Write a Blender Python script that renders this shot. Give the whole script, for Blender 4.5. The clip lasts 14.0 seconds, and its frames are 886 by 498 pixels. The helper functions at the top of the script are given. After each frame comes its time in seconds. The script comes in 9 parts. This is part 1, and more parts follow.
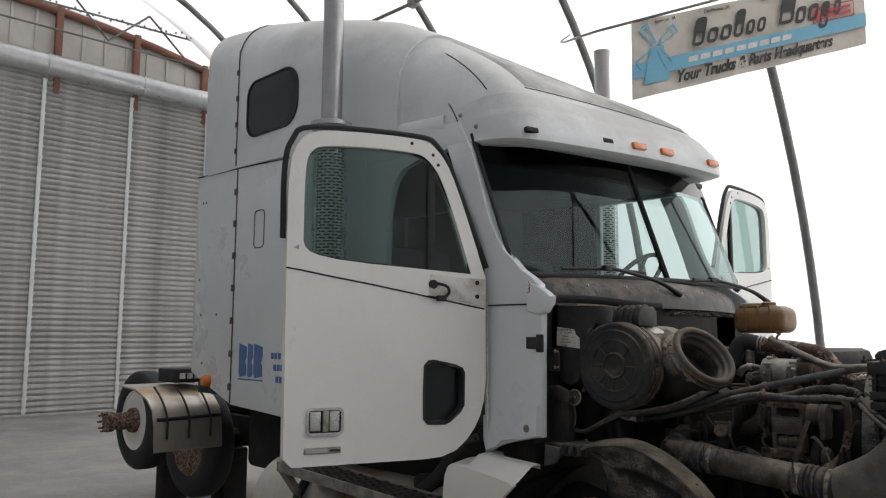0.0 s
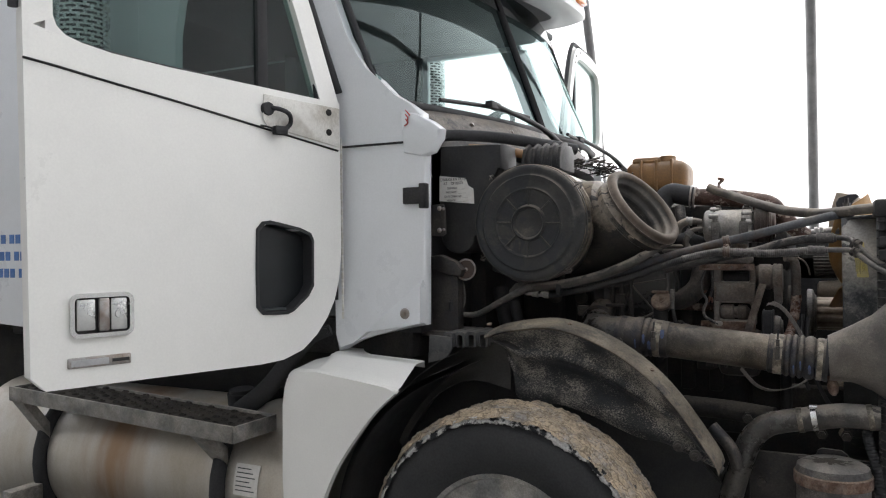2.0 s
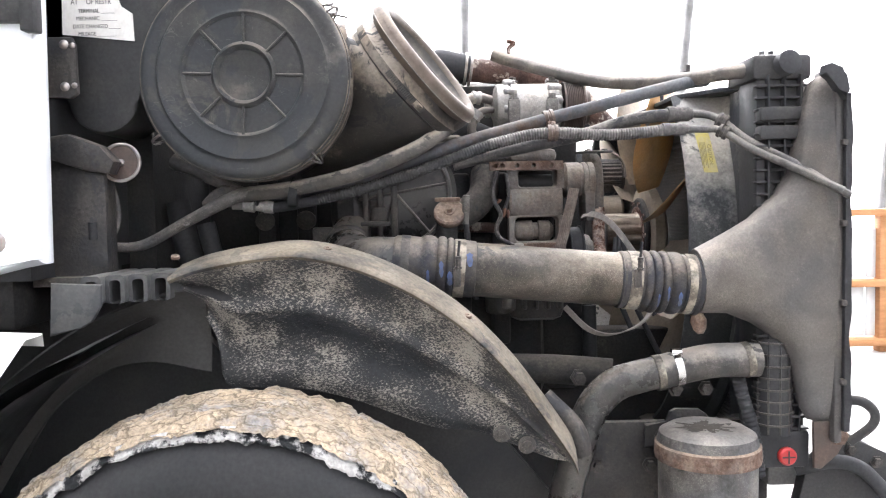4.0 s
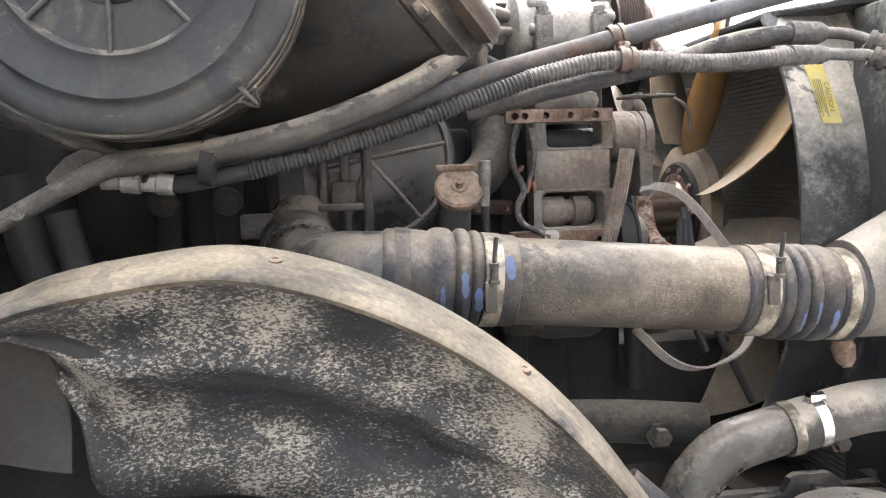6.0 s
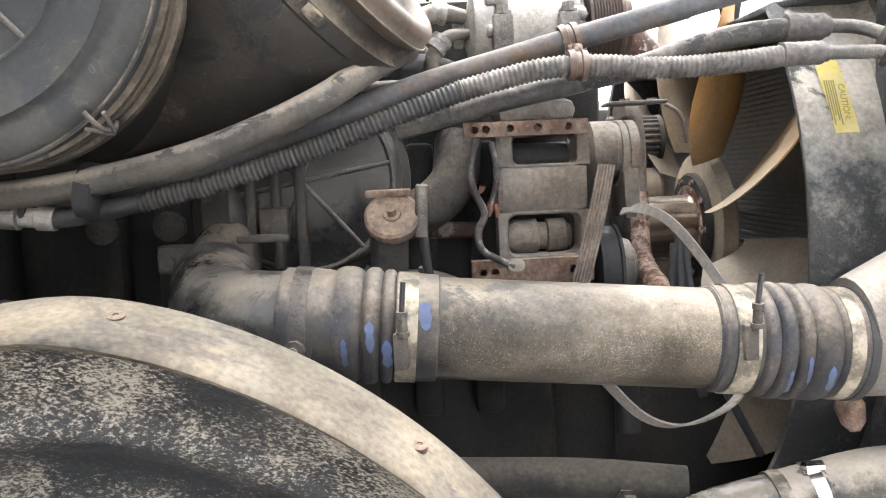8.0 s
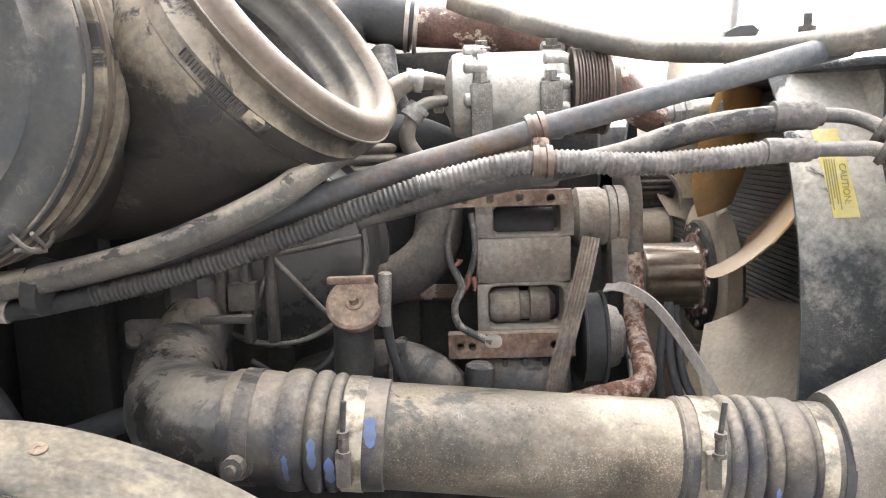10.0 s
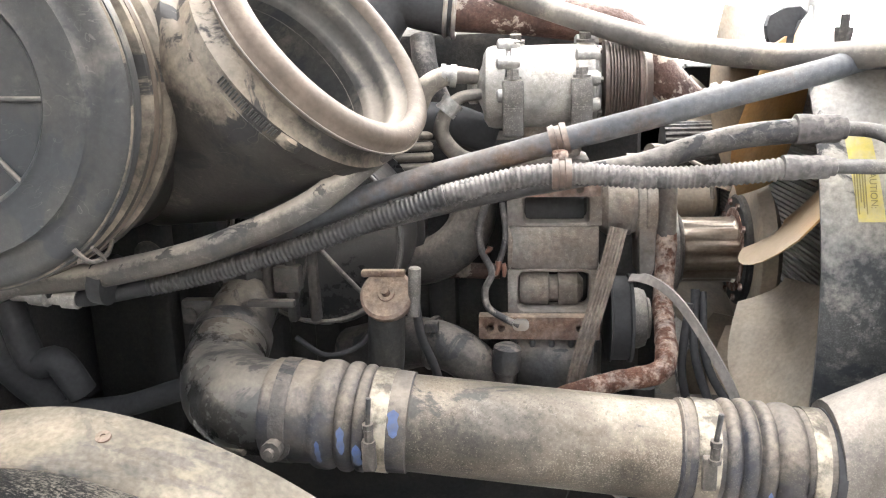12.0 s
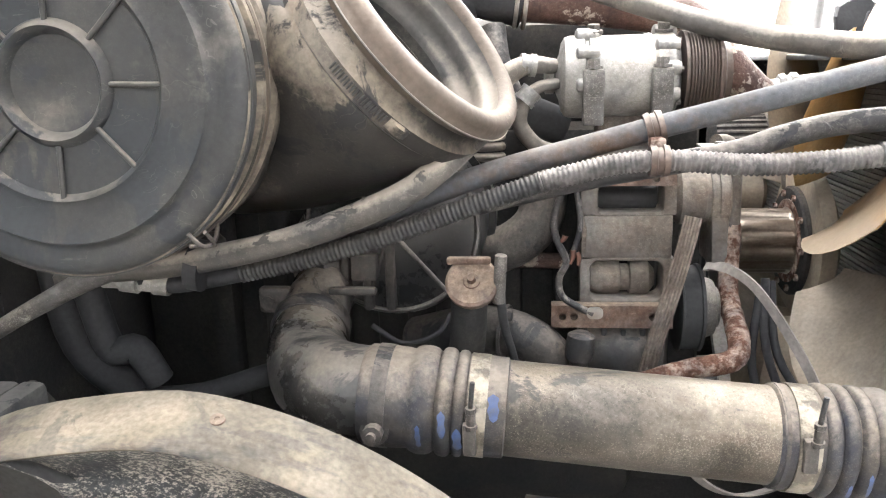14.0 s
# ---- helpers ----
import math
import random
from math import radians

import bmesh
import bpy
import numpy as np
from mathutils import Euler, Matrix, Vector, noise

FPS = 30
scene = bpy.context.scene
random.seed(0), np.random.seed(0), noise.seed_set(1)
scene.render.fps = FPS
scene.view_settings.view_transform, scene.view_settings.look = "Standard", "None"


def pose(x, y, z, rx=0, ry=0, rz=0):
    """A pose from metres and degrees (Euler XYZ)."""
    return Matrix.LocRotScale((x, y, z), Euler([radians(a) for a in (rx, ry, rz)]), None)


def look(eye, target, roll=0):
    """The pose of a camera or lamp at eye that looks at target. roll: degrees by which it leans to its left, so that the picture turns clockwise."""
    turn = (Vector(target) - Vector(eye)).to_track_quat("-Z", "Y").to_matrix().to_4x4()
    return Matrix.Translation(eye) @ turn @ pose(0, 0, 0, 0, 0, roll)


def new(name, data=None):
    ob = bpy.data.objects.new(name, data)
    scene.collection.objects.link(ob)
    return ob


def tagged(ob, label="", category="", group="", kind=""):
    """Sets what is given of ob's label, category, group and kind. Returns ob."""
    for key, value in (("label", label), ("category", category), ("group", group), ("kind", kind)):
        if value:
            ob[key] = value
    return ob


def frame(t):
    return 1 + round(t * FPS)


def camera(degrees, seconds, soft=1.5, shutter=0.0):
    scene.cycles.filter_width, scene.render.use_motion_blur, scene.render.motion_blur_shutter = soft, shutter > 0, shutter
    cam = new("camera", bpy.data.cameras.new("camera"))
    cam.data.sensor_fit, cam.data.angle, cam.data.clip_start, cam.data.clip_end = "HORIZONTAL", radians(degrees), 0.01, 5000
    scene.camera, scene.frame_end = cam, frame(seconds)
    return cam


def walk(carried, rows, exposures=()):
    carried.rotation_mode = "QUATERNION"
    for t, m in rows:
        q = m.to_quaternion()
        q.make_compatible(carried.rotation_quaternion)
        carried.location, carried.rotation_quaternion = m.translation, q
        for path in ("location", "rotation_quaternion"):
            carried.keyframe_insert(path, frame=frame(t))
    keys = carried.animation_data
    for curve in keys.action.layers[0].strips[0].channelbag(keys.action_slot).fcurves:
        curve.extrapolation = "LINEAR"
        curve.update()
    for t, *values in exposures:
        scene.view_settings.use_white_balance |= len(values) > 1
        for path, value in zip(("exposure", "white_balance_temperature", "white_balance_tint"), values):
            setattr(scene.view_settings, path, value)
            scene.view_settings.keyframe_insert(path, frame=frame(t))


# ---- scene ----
cam = camera(60.2, 14.0, soft=1.15)
PATH = [
    (0, (-0.031, 0.11, 1.735), (-1.451, 1.501, 1.961), 0.3),
    (0.5, (-0.331, 0.283, 1.667), (-1.666, 1.756, 1.893), 0.0),
    (1, (-0.632, 0.459, 1.598), (-1.895, 1.997, 1.794), -0.1),
    (1.5, (-0.943, 0.589, 1.555), (-2.051, 2.254, 1.6), -0.5),
    (2, (-1.156, 0.745, 1.511), (-2.056, 2.531, 1.509), -0.7),
    (2.5, (-1.371, 1.047, 1.46), (-2.025, 2.937, 1.438), -0.9),
    (3, (-1.54, 1.265, 1.385), (-1.996, 3.212, 1.348), -1.0),
    (3.5, (-1.678, 1.505, 1.361), (-1.845, 3.495, 1.264), -1.0),
    (4, (-1.738, 1.751, 1.321), (-1.703, 3.748, 1.219), -1.1),
    (4.2, (-1.767, 1.881, 1.306), (-1.693, 3.877, 1.202), -1.1),
    (6.3, (-1.859, 2.44, 1.342), (-1.601, 4.413, 1.14), -2.1),
    (6.5, (-1.837, 2.465, 1.344), (-1.578, 4.439, 1.15), -2.3),
    (7, (-1.781, 2.513, 1.351), (-1.525, 4.489, 1.171), -2.4),
    (7.2, (-1.751, 2.521, 1.356), (-1.536, 4.502, 1.184), -2.6),
    (9.3, (-1.576, 2.581, 1.423), (-1.589, 4.563, 1.156), -1.9),
    (9.5, (-1.565, 2.59, 1.451), (-1.584, 4.571, 1.181), -1.9),
    (10, (-1.549, 2.592, 1.508), (-1.608, 4.574, 1.241), -1.9),
    (10.5, (-1.53, 2.587, 1.544), (-1.717, 4.549, 1.206), -1.8),
    (11, (-1.519, 2.567, 1.575), (-1.757, 4.501, 1.126), -1.9),
    (11.5, (-1.502, 2.558, 1.601), (-1.744, 4.487, 1.13), -1.8),
    (12, (-1.493, 2.558, 1.614), (-1.728, 4.488, 1.148), -1.8),
    (12.5, (-1.496, 2.554, 1.616), (-1.725, 4.486, 1.154), -1.8),
    (13, (-1.497, 2.546, 1.618), (-1.717, 4.479, 1.155), -1.7),
    (13.5, (-1.533, 2.557, 1.608), (-1.763, 4.49, 1.149), -1.8),
    (14, (-1.611, 2.534, 1.606), (-1.838, 4.464, 1.134), -1.7),
]
EXPOSURES = [(0, -0.05, 6500, 11), (0.5, 0.1, 6500, 11), (1, 0.35, 6450, 11), (1.5, 0.8, 6400, 11), (2, 0.9, 6350, 11), (2.5, 1.15, 6300, 11), (3, 1.5, 6330, 12), (3.5, 2.5, 6300, 13), (4, 2.88, 6200, 14), (6.5, 3.3, 6480, 12), (9.5, 3.35, 6500, 11), (14, 3.3, 6480, 11)]
walk(cam, [(t, look(eye, target, roll)) for t, eye, target, roll in PATH], EXPOSURES)

# ---- light: overcast day outside a translucent fabric shelter ----
SUN_UP, SUN_TURN = radians(38), radians(-15)
world = bpy.data.worlds.new("overcast_sky")
scene.world = world
world.use_nodes = True
wn = world.node_tree
wn.nodes.clear()
sky = wn.nodes.new("ShaderNodeTexSky")
sky.sky_type, sky.sun_disc = "NISHITA", False
sky.sun_elevation, sky.sun_rotation = SUN_UP, SUN_TURN
sky.air_density, sky.dust_density, sky.ozone_density = 1.0, 4.0, 0.6
pale = wn.nodes.new("ShaderNodeHueSaturation")
pale.inputs["Saturation"].default_value = 0.22
bg = wn.nodes.new("ShaderNodeBackground")
bg.inputs["Strength"].default_value = 0.15
wo = wn.nodes.new("ShaderNodeOutputWorld")
wn.links.new(sky.outputs[0], pale.inputs["Color"])
wn.links.new(pale.outputs[0], bg.inputs["Color"])
wn.links.new(bg.outputs[0], wo.inputs["Surface"])
sun = new("sun", bpy.data.lights.new("sun", "SUN"))
sun.data.energy, sun.data.angle, sun.data.color = 4.0, radians(15), (1.0, 0.985, 0.96)
sun.rotation_euler = (math.pi / 2 - SUN_UP, 0, math.pi - SUN_TURN)


# ---- materials ----
DUST = (0.25, 0.215, 0.178)


def material(name, base, rough=0.6, metal=0.0, second=None, cover=0.5, size=6.0, grain=0.15, fine=150.0, bump=0.1,
             dust=None, dusty=0.0, sharp=0.26, coat=0.0, streak=None, specks=0.0, cracks=0.0, spec=0.5, dustlit_at=0.95, start=0.08, rag=0.7, wear=0.0, wearsize=9.0, scratch=0.0, blotch=0.0):
    """A worn surface: a base colour, patches of a second colour, fine grain, relief, and pale dust on what faces up,
    deepened to stand in for light from above.
    """
    m = bpy.data.materials.new(name)
    m.use_nodes = True
    n, l = m.node_tree.nodes, m.node_tree.links
    b = n["Principled BSDF"]
    b.inputs["Metallic"].default_value = metal
    b.inputs["Coat Weight"].default_value = coat
    b.inputs["Specular IOR Level"].default_value = spec
    at = n.new("ShaderNodeTexCoord")
    place = at.outputs["Object"]
    if streak:
        mp = n.new("ShaderNodeMapping")
        mp.inputs["Scale"].default_value = streak
        l.new(place, mp.inputs["Vector"])
        place = mp.outputs["Vector"]
    big = n.new("ShaderNodeTexNoise")
    big.inputs["Scale"].default_value, big.inputs["Detail"].default_value, big.inputs["Roughness"].default_value = size, 9, 0.68
    small = n.new("ShaderNodeTexNoise")
    small.inputs["Scale"].default_value, small.inputs["Detail"].default_value = fine, 8
    l.new(place, big.inputs["Vector"])
    l.new(at.outputs["Object"], small.inputs["Vector"])

    def mixed(fac, a, c, kind="MIX"):
        x = n.new("ShaderNodeMix")
        x.data_type, x.blend_type = "RGBA", kind
        for sock, val in ((x.inputs[0], fac), (x.inputs[6], a), (x.inputs[7], c)):
            if hasattr(val, "links"):
                l.new(val, sock)
            else:
                sock.default_value = val if isinstance(val, float) else (*val, 1)
        return x.outputs[2]

    def ramp(src, lo, hi, a=0.0, c=1.0):
        r = n.new("ShaderNodeMapRange")
        r.inputs[1].default_value, r.inputs[2].default_value, r.inputs[3].default_value, r.inputs[4].default_value = lo, hi, a, c
        l.new(src, r.inputs[0])
        return r.outputs[0]

    col = mixed(ramp(big.outputs[0], 0.65 - 0.3 * cover - sharp / 2, 0.65 - 0.3 * cover + sharp / 2), base, second or base)
    if dust:
        geo = n.new("ShaderNodeNewGeometry")
        sep = n.new("ShaderNodeSeparateXYZ")
        l.new(geo.outputs["Normal"], sep.inputs[0])
        # upper faces pale, undersides dark: dust that also paints in light from above
        up = ramp(sep.outputs[2], start, dustlit_at, 0.03, 1.0)
        drift, ragged = n.new("ShaderNodeTexNoise"), n.new("ShaderNodeTexNoise")
        drift.inputs["Scale"].default_value, drift.inputs["Detail"].default_value, drift.inputs["Roughness"].default_value = size * 1.5, 9, 0.66
        ragged.inputs["Scale"].default_value, ragged.inputs["Detail"].default_value, ragged.inputs["Roughness"].default_value = max(90.0, size * 9), 8, 0.75
        for q in (drift, ragged):
            l.new(at.outputs["Object"], q.inputs["Vector"])
        lay, edge = n.new("ShaderNodeMath"), n.new("ShaderNodeMath")
        lay.operation = edge.operation = "MULTIPLY_ADD"
        lay.inputs[1].default_value, edge.inputs[1].default_value = 0.62, rag
        l.new(up, lay.inputs[0])
        l.new(drift.outputs[0], lay.inputs[2])
        l.new(ragged.outputs[0], edge.inputs[0])
        l.new(lay.outputs[0], edge.inputs[2])
        col = mixed(ramp(edge.outputs[0], 0.61 + 0.5 * rag, 0.89 + 0.64 * rag, 0.03 * dusty, dusty), col, dust)
    if specks:
        tint = n.new("ShaderNodeTexNoise")
        tint.inputs["Scale"].default_value, tint.inputs["Detail"].default_value, tint.inputs["Distortion"].default_value = max(size * 0.7, 6.0), 5, 0.6
        shift = n.new("ShaderNodeMapping")
        shift.inputs["Location"].default_value = (3.1, 1.7, 5.3)
        l.new(at.outputs["Object"], shift.inputs["Vector"])
        l.new(shift.outputs[0], tint.inputs["Vector"])
        col = mixed(1.0, col, mixed(ramp(tint.outputs[0], 0.36, 0.64), (0.74, 0.76, 0.79), (1.16, 1.12, 1.06)), "MULTIPLY")
        for scale, lo, hi, amount, tone in ((520, 0.74, 0.80, specks, tuple(min(0.5, q * 1.25 + 0.04) for q in (dust or DUST))), (260, 0.56, 0.48, min(1.0, specks * 0.7), tuple(q * 0.4 for q in base)), (900, 0.55, 0.47, min(0.8, specks * 0.6), tuple(q * 0.5 for q in base))):
            sp = n.new("ShaderNodeTexNoise")
            sp.inputs["Scale"].default_value, sp.inputs["Detail"].default_value, sp.inputs["Roughness"].default_value = scale, 3, 0.6
            l.new(at.outputs["Object"], sp.inputs["Vector"])
            lift = n.new("ShaderNodeMath")
            lift.operation = "MULTIPLY_ADD"
            lift.inputs[1].default_value = 0.4
            l.new((tint if scale == 520 else big).outputs[0], lift.inputs[0])
            l.new(sp.outputs[0], lift.inputs[2])
            col = mixed(ramp(lift.outputs[0], lo + (0.05 if scale == 520 else 0.06), hi + (0.05 if scale == 520 else 0.06), 0.0, amount), col, tone)
    def layer(scale, detail, rough_, twist, off, stretch=(1, 1, 1)):
        q, mp_ = n.new("ShaderNodeTexNoise"), n.new("ShaderNodeMapping")
        q.inputs["Scale"].default_value, q.inputs["Detail"].default_value, q.inputs["Roughness"].default_value, q.inputs["Distortion"].default_value = scale, detail, rough_, twist
        mp_.inputs["Location"].default_value, mp_.inputs["Scale"].default_value = off, stretch
        l.new(at.outputs["Object"], mp_.inputs["Vector"])
        l.new(mp_.outputs[0], q.inputs["Vector"])
        return q.outputs[0]

    if blotch:
        # broad brown and grey stains in the dust
        col = mixed(1.0, col, mixed(ramp(layer(max(size * 0.5, 4.0), 7, 0.6, 0.8, (7.7, 2.3, 4.1)), 0.36, 0.62), tuple(1 - blotch * q for q in (1.0, 1.05, 1.1)), tuple(1 + blotch * q for q in (0.45, 0.42, 0.4))), "MULTIPLY")
    if wear:
        # places rubbed or washed bare, with crisp broken edges
        bare = layer(wearsize, 12, 0.66, 0.7, (1.9, 6.1, 3.3), (1.0, 1.5, 0.8))
        col = mixed(ramp(bare, 0.615 - 0.13 * wear, 0.63 - 0.1 * wear, 0.0, 0.9), col, base)
    if scratch:
        # fine pale threads and scratches
        line, zone = n.new("ShaderNodeMath"), n.new("ShaderNodeMath")
        line.operation, zone.operation = "COMPARE", "MULTIPLY"
        line.inputs[1].default_value, line.inputs[2].default_value = 0.5, 0.0035
        l.new(layer(24.0, 2, 0.5, 1.6, (5.1, 8.2, 0.6), (0.6, 1.2, 1.0)), line.inputs[0])
        l.new(line.outputs[0], zone.inputs[0])
        l.new(ramp(layer(9.0, 3, 0.5, 0.0, (2.2, 0.4, 9.6)), 0.5, 0.62, 0.0, scratch), zone.inputs[1])
        col = mixed(zone.outputs[0], col, tuple(min(0.6, q * 1.4 + 0.08) for q in (dust or DUST)))
    if cracks:
        vo = n.new("ShaderNodeTexVoronoi")
        vo.feature = "DISTANCE_TO_EDGE"
        vo.inputs["Scale"].default_value = cracks
        warp = n.new("ShaderNodeMix")
        warp.data_type = "RGBA"
        warp.inputs[0].default_value = 0.014
        flat = n.new("ShaderNodeMapping")
        flat.inputs["Scale"].default_value = (0.6, 1.9, 0.6)
        l.new(at.outputs["Object"], flat.inputs["Vector"])
        l.new(flat.outputs[0], warp.inputs[6])
        l.new(small.outputs["Color"], warp.inputs[7])
        l.new(warp.outputs[2], vo.inputs["Vector"])
        col = mixed(ramp(vo.outputs["Distance"], 0.0, 0.09, 0.8, 0.0), col, tuple(q * 0.3 for q in base))
    col = mixed(1.0, col, mixed(ramp(small.outputs[0], 0.3, 0.7), (1 - grain,) * 3, (1 + grain * 0.6,) * 3), "MULTIPLY")
    l.new(col, b.inputs["Base Color"])
    l.new(ramp(big.outputs[0], 0.3, 0.7, max(rough - 0.12, 0.03), min(rough + 0.12, 1)), b.inputs["Roughness"])
    if bump:
        add = n.new("ShaderNodeMath")
        add.operation = "ADD"
        l.new(big.outputs[0], add.inputs[0])
        l.new(small.outputs[0], add.inputs[1])
        bp = n.new("ShaderNodeBump")
        bp.inputs["Strength"].default_value, bp.inputs["Distance"].default_value = bump, 0.01
        l.new(add.outputs[0], bp.inputs["Height"])
        l.new(bp.outputs[0], b.inputs["Normal"])
    return m


def glass(name, tint, gloss=0.02, shade=(1.0, 1.0, 1.0)):
    m = bpy.data.materials.new(name)
    m.use_nodes = True
    n, l = m.node_tree.nodes, m.node_tree.links
    n.remove(n["Principled BSDF"])
    clear, shine, mix, fr = (n.new("ShaderNodeBsdfTransparent"), n.new("ShaderNodeBsdfGlossy"), n.new("ShaderNodeMixShader"), n.new("ShaderNodeLayerWeight"))
    clear.inputs[0].default_value = (*tint, 1)
    shine.inputs["Roughness"].default_value = gloss
    shine.inputs[0].default_value = (*shade, 1)
    fr.inputs[0].default_value = 0.5
    po, mu = n.new("ShaderNodeMath"), n.new("ShaderNodeMath")
    po.operation, mu.operation = "POWER", "MULTIPLY_ADD"
    po.inputs[1].default_value, mu.inputs[1].default_value, mu.inputs[2].default_value = 5.0, 0.7, 0.035
    l.new(fr.outputs["Facing"], po.inputs[0])
    l.new(po.outputs[0], mu.inputs[0])
    l.new(mu.outputs[0], mix.inputs[0])
    l.new(clear.outputs[0], mix.inputs[1])
    l.new(shine.outputs[0], mix.inputs[2])
    l.new(mix.outputs[0], n["Material Output"].inputs[0])
    return m


def fabric_material():
    m = bpy.data.materials.new("white_fabric")
    m.use_nodes = True
    n, l = m.node_tree.nodes, m.node_tree.links
    n.remove(n["Principled BSDF"])
    d, t, mix = n.new("ShaderNodeBsdfDiffuse"), n.new("ShaderNodeBsdfTranslucent"), n.new("ShaderNodeMixShader")
    at, no, cr = n.new("ShaderNodeTexCoord"), n.new("ShaderNodeTexNoise"), n.new("ShaderNodeValToRGB")
    no.inputs["Scale"].default_value, no.inputs["Detail"].default_value = 0.35, 6
    cr.color_ramp.elements[0].position, cr.color_ramp.elements[1].position = 0.3, 0.7
    cr.color_ramp.elements[0].color, cr.color_ramp.elements[1].color = (0.8, 0.8, 0.8, 1), (0.93, 0.93, 0.93, 1)
    l.new(at.outputs["Object"], no.inputs["Vector"])
    l.new(no.outputs[0], cr.inputs[0])
    l.new(cr.outputs[0], d.inputs[0])
    l.new(cr.outputs[0], t.inputs[0])
    mix.inputs[0].default_value = 0.72
    l.new(d.outputs[0], mix.inputs[1])
    l.new(t.outputs[0], mix.inputs[2])
    l.new(mix.outputs[0], n["Material Output"].inputs[0])
    return m


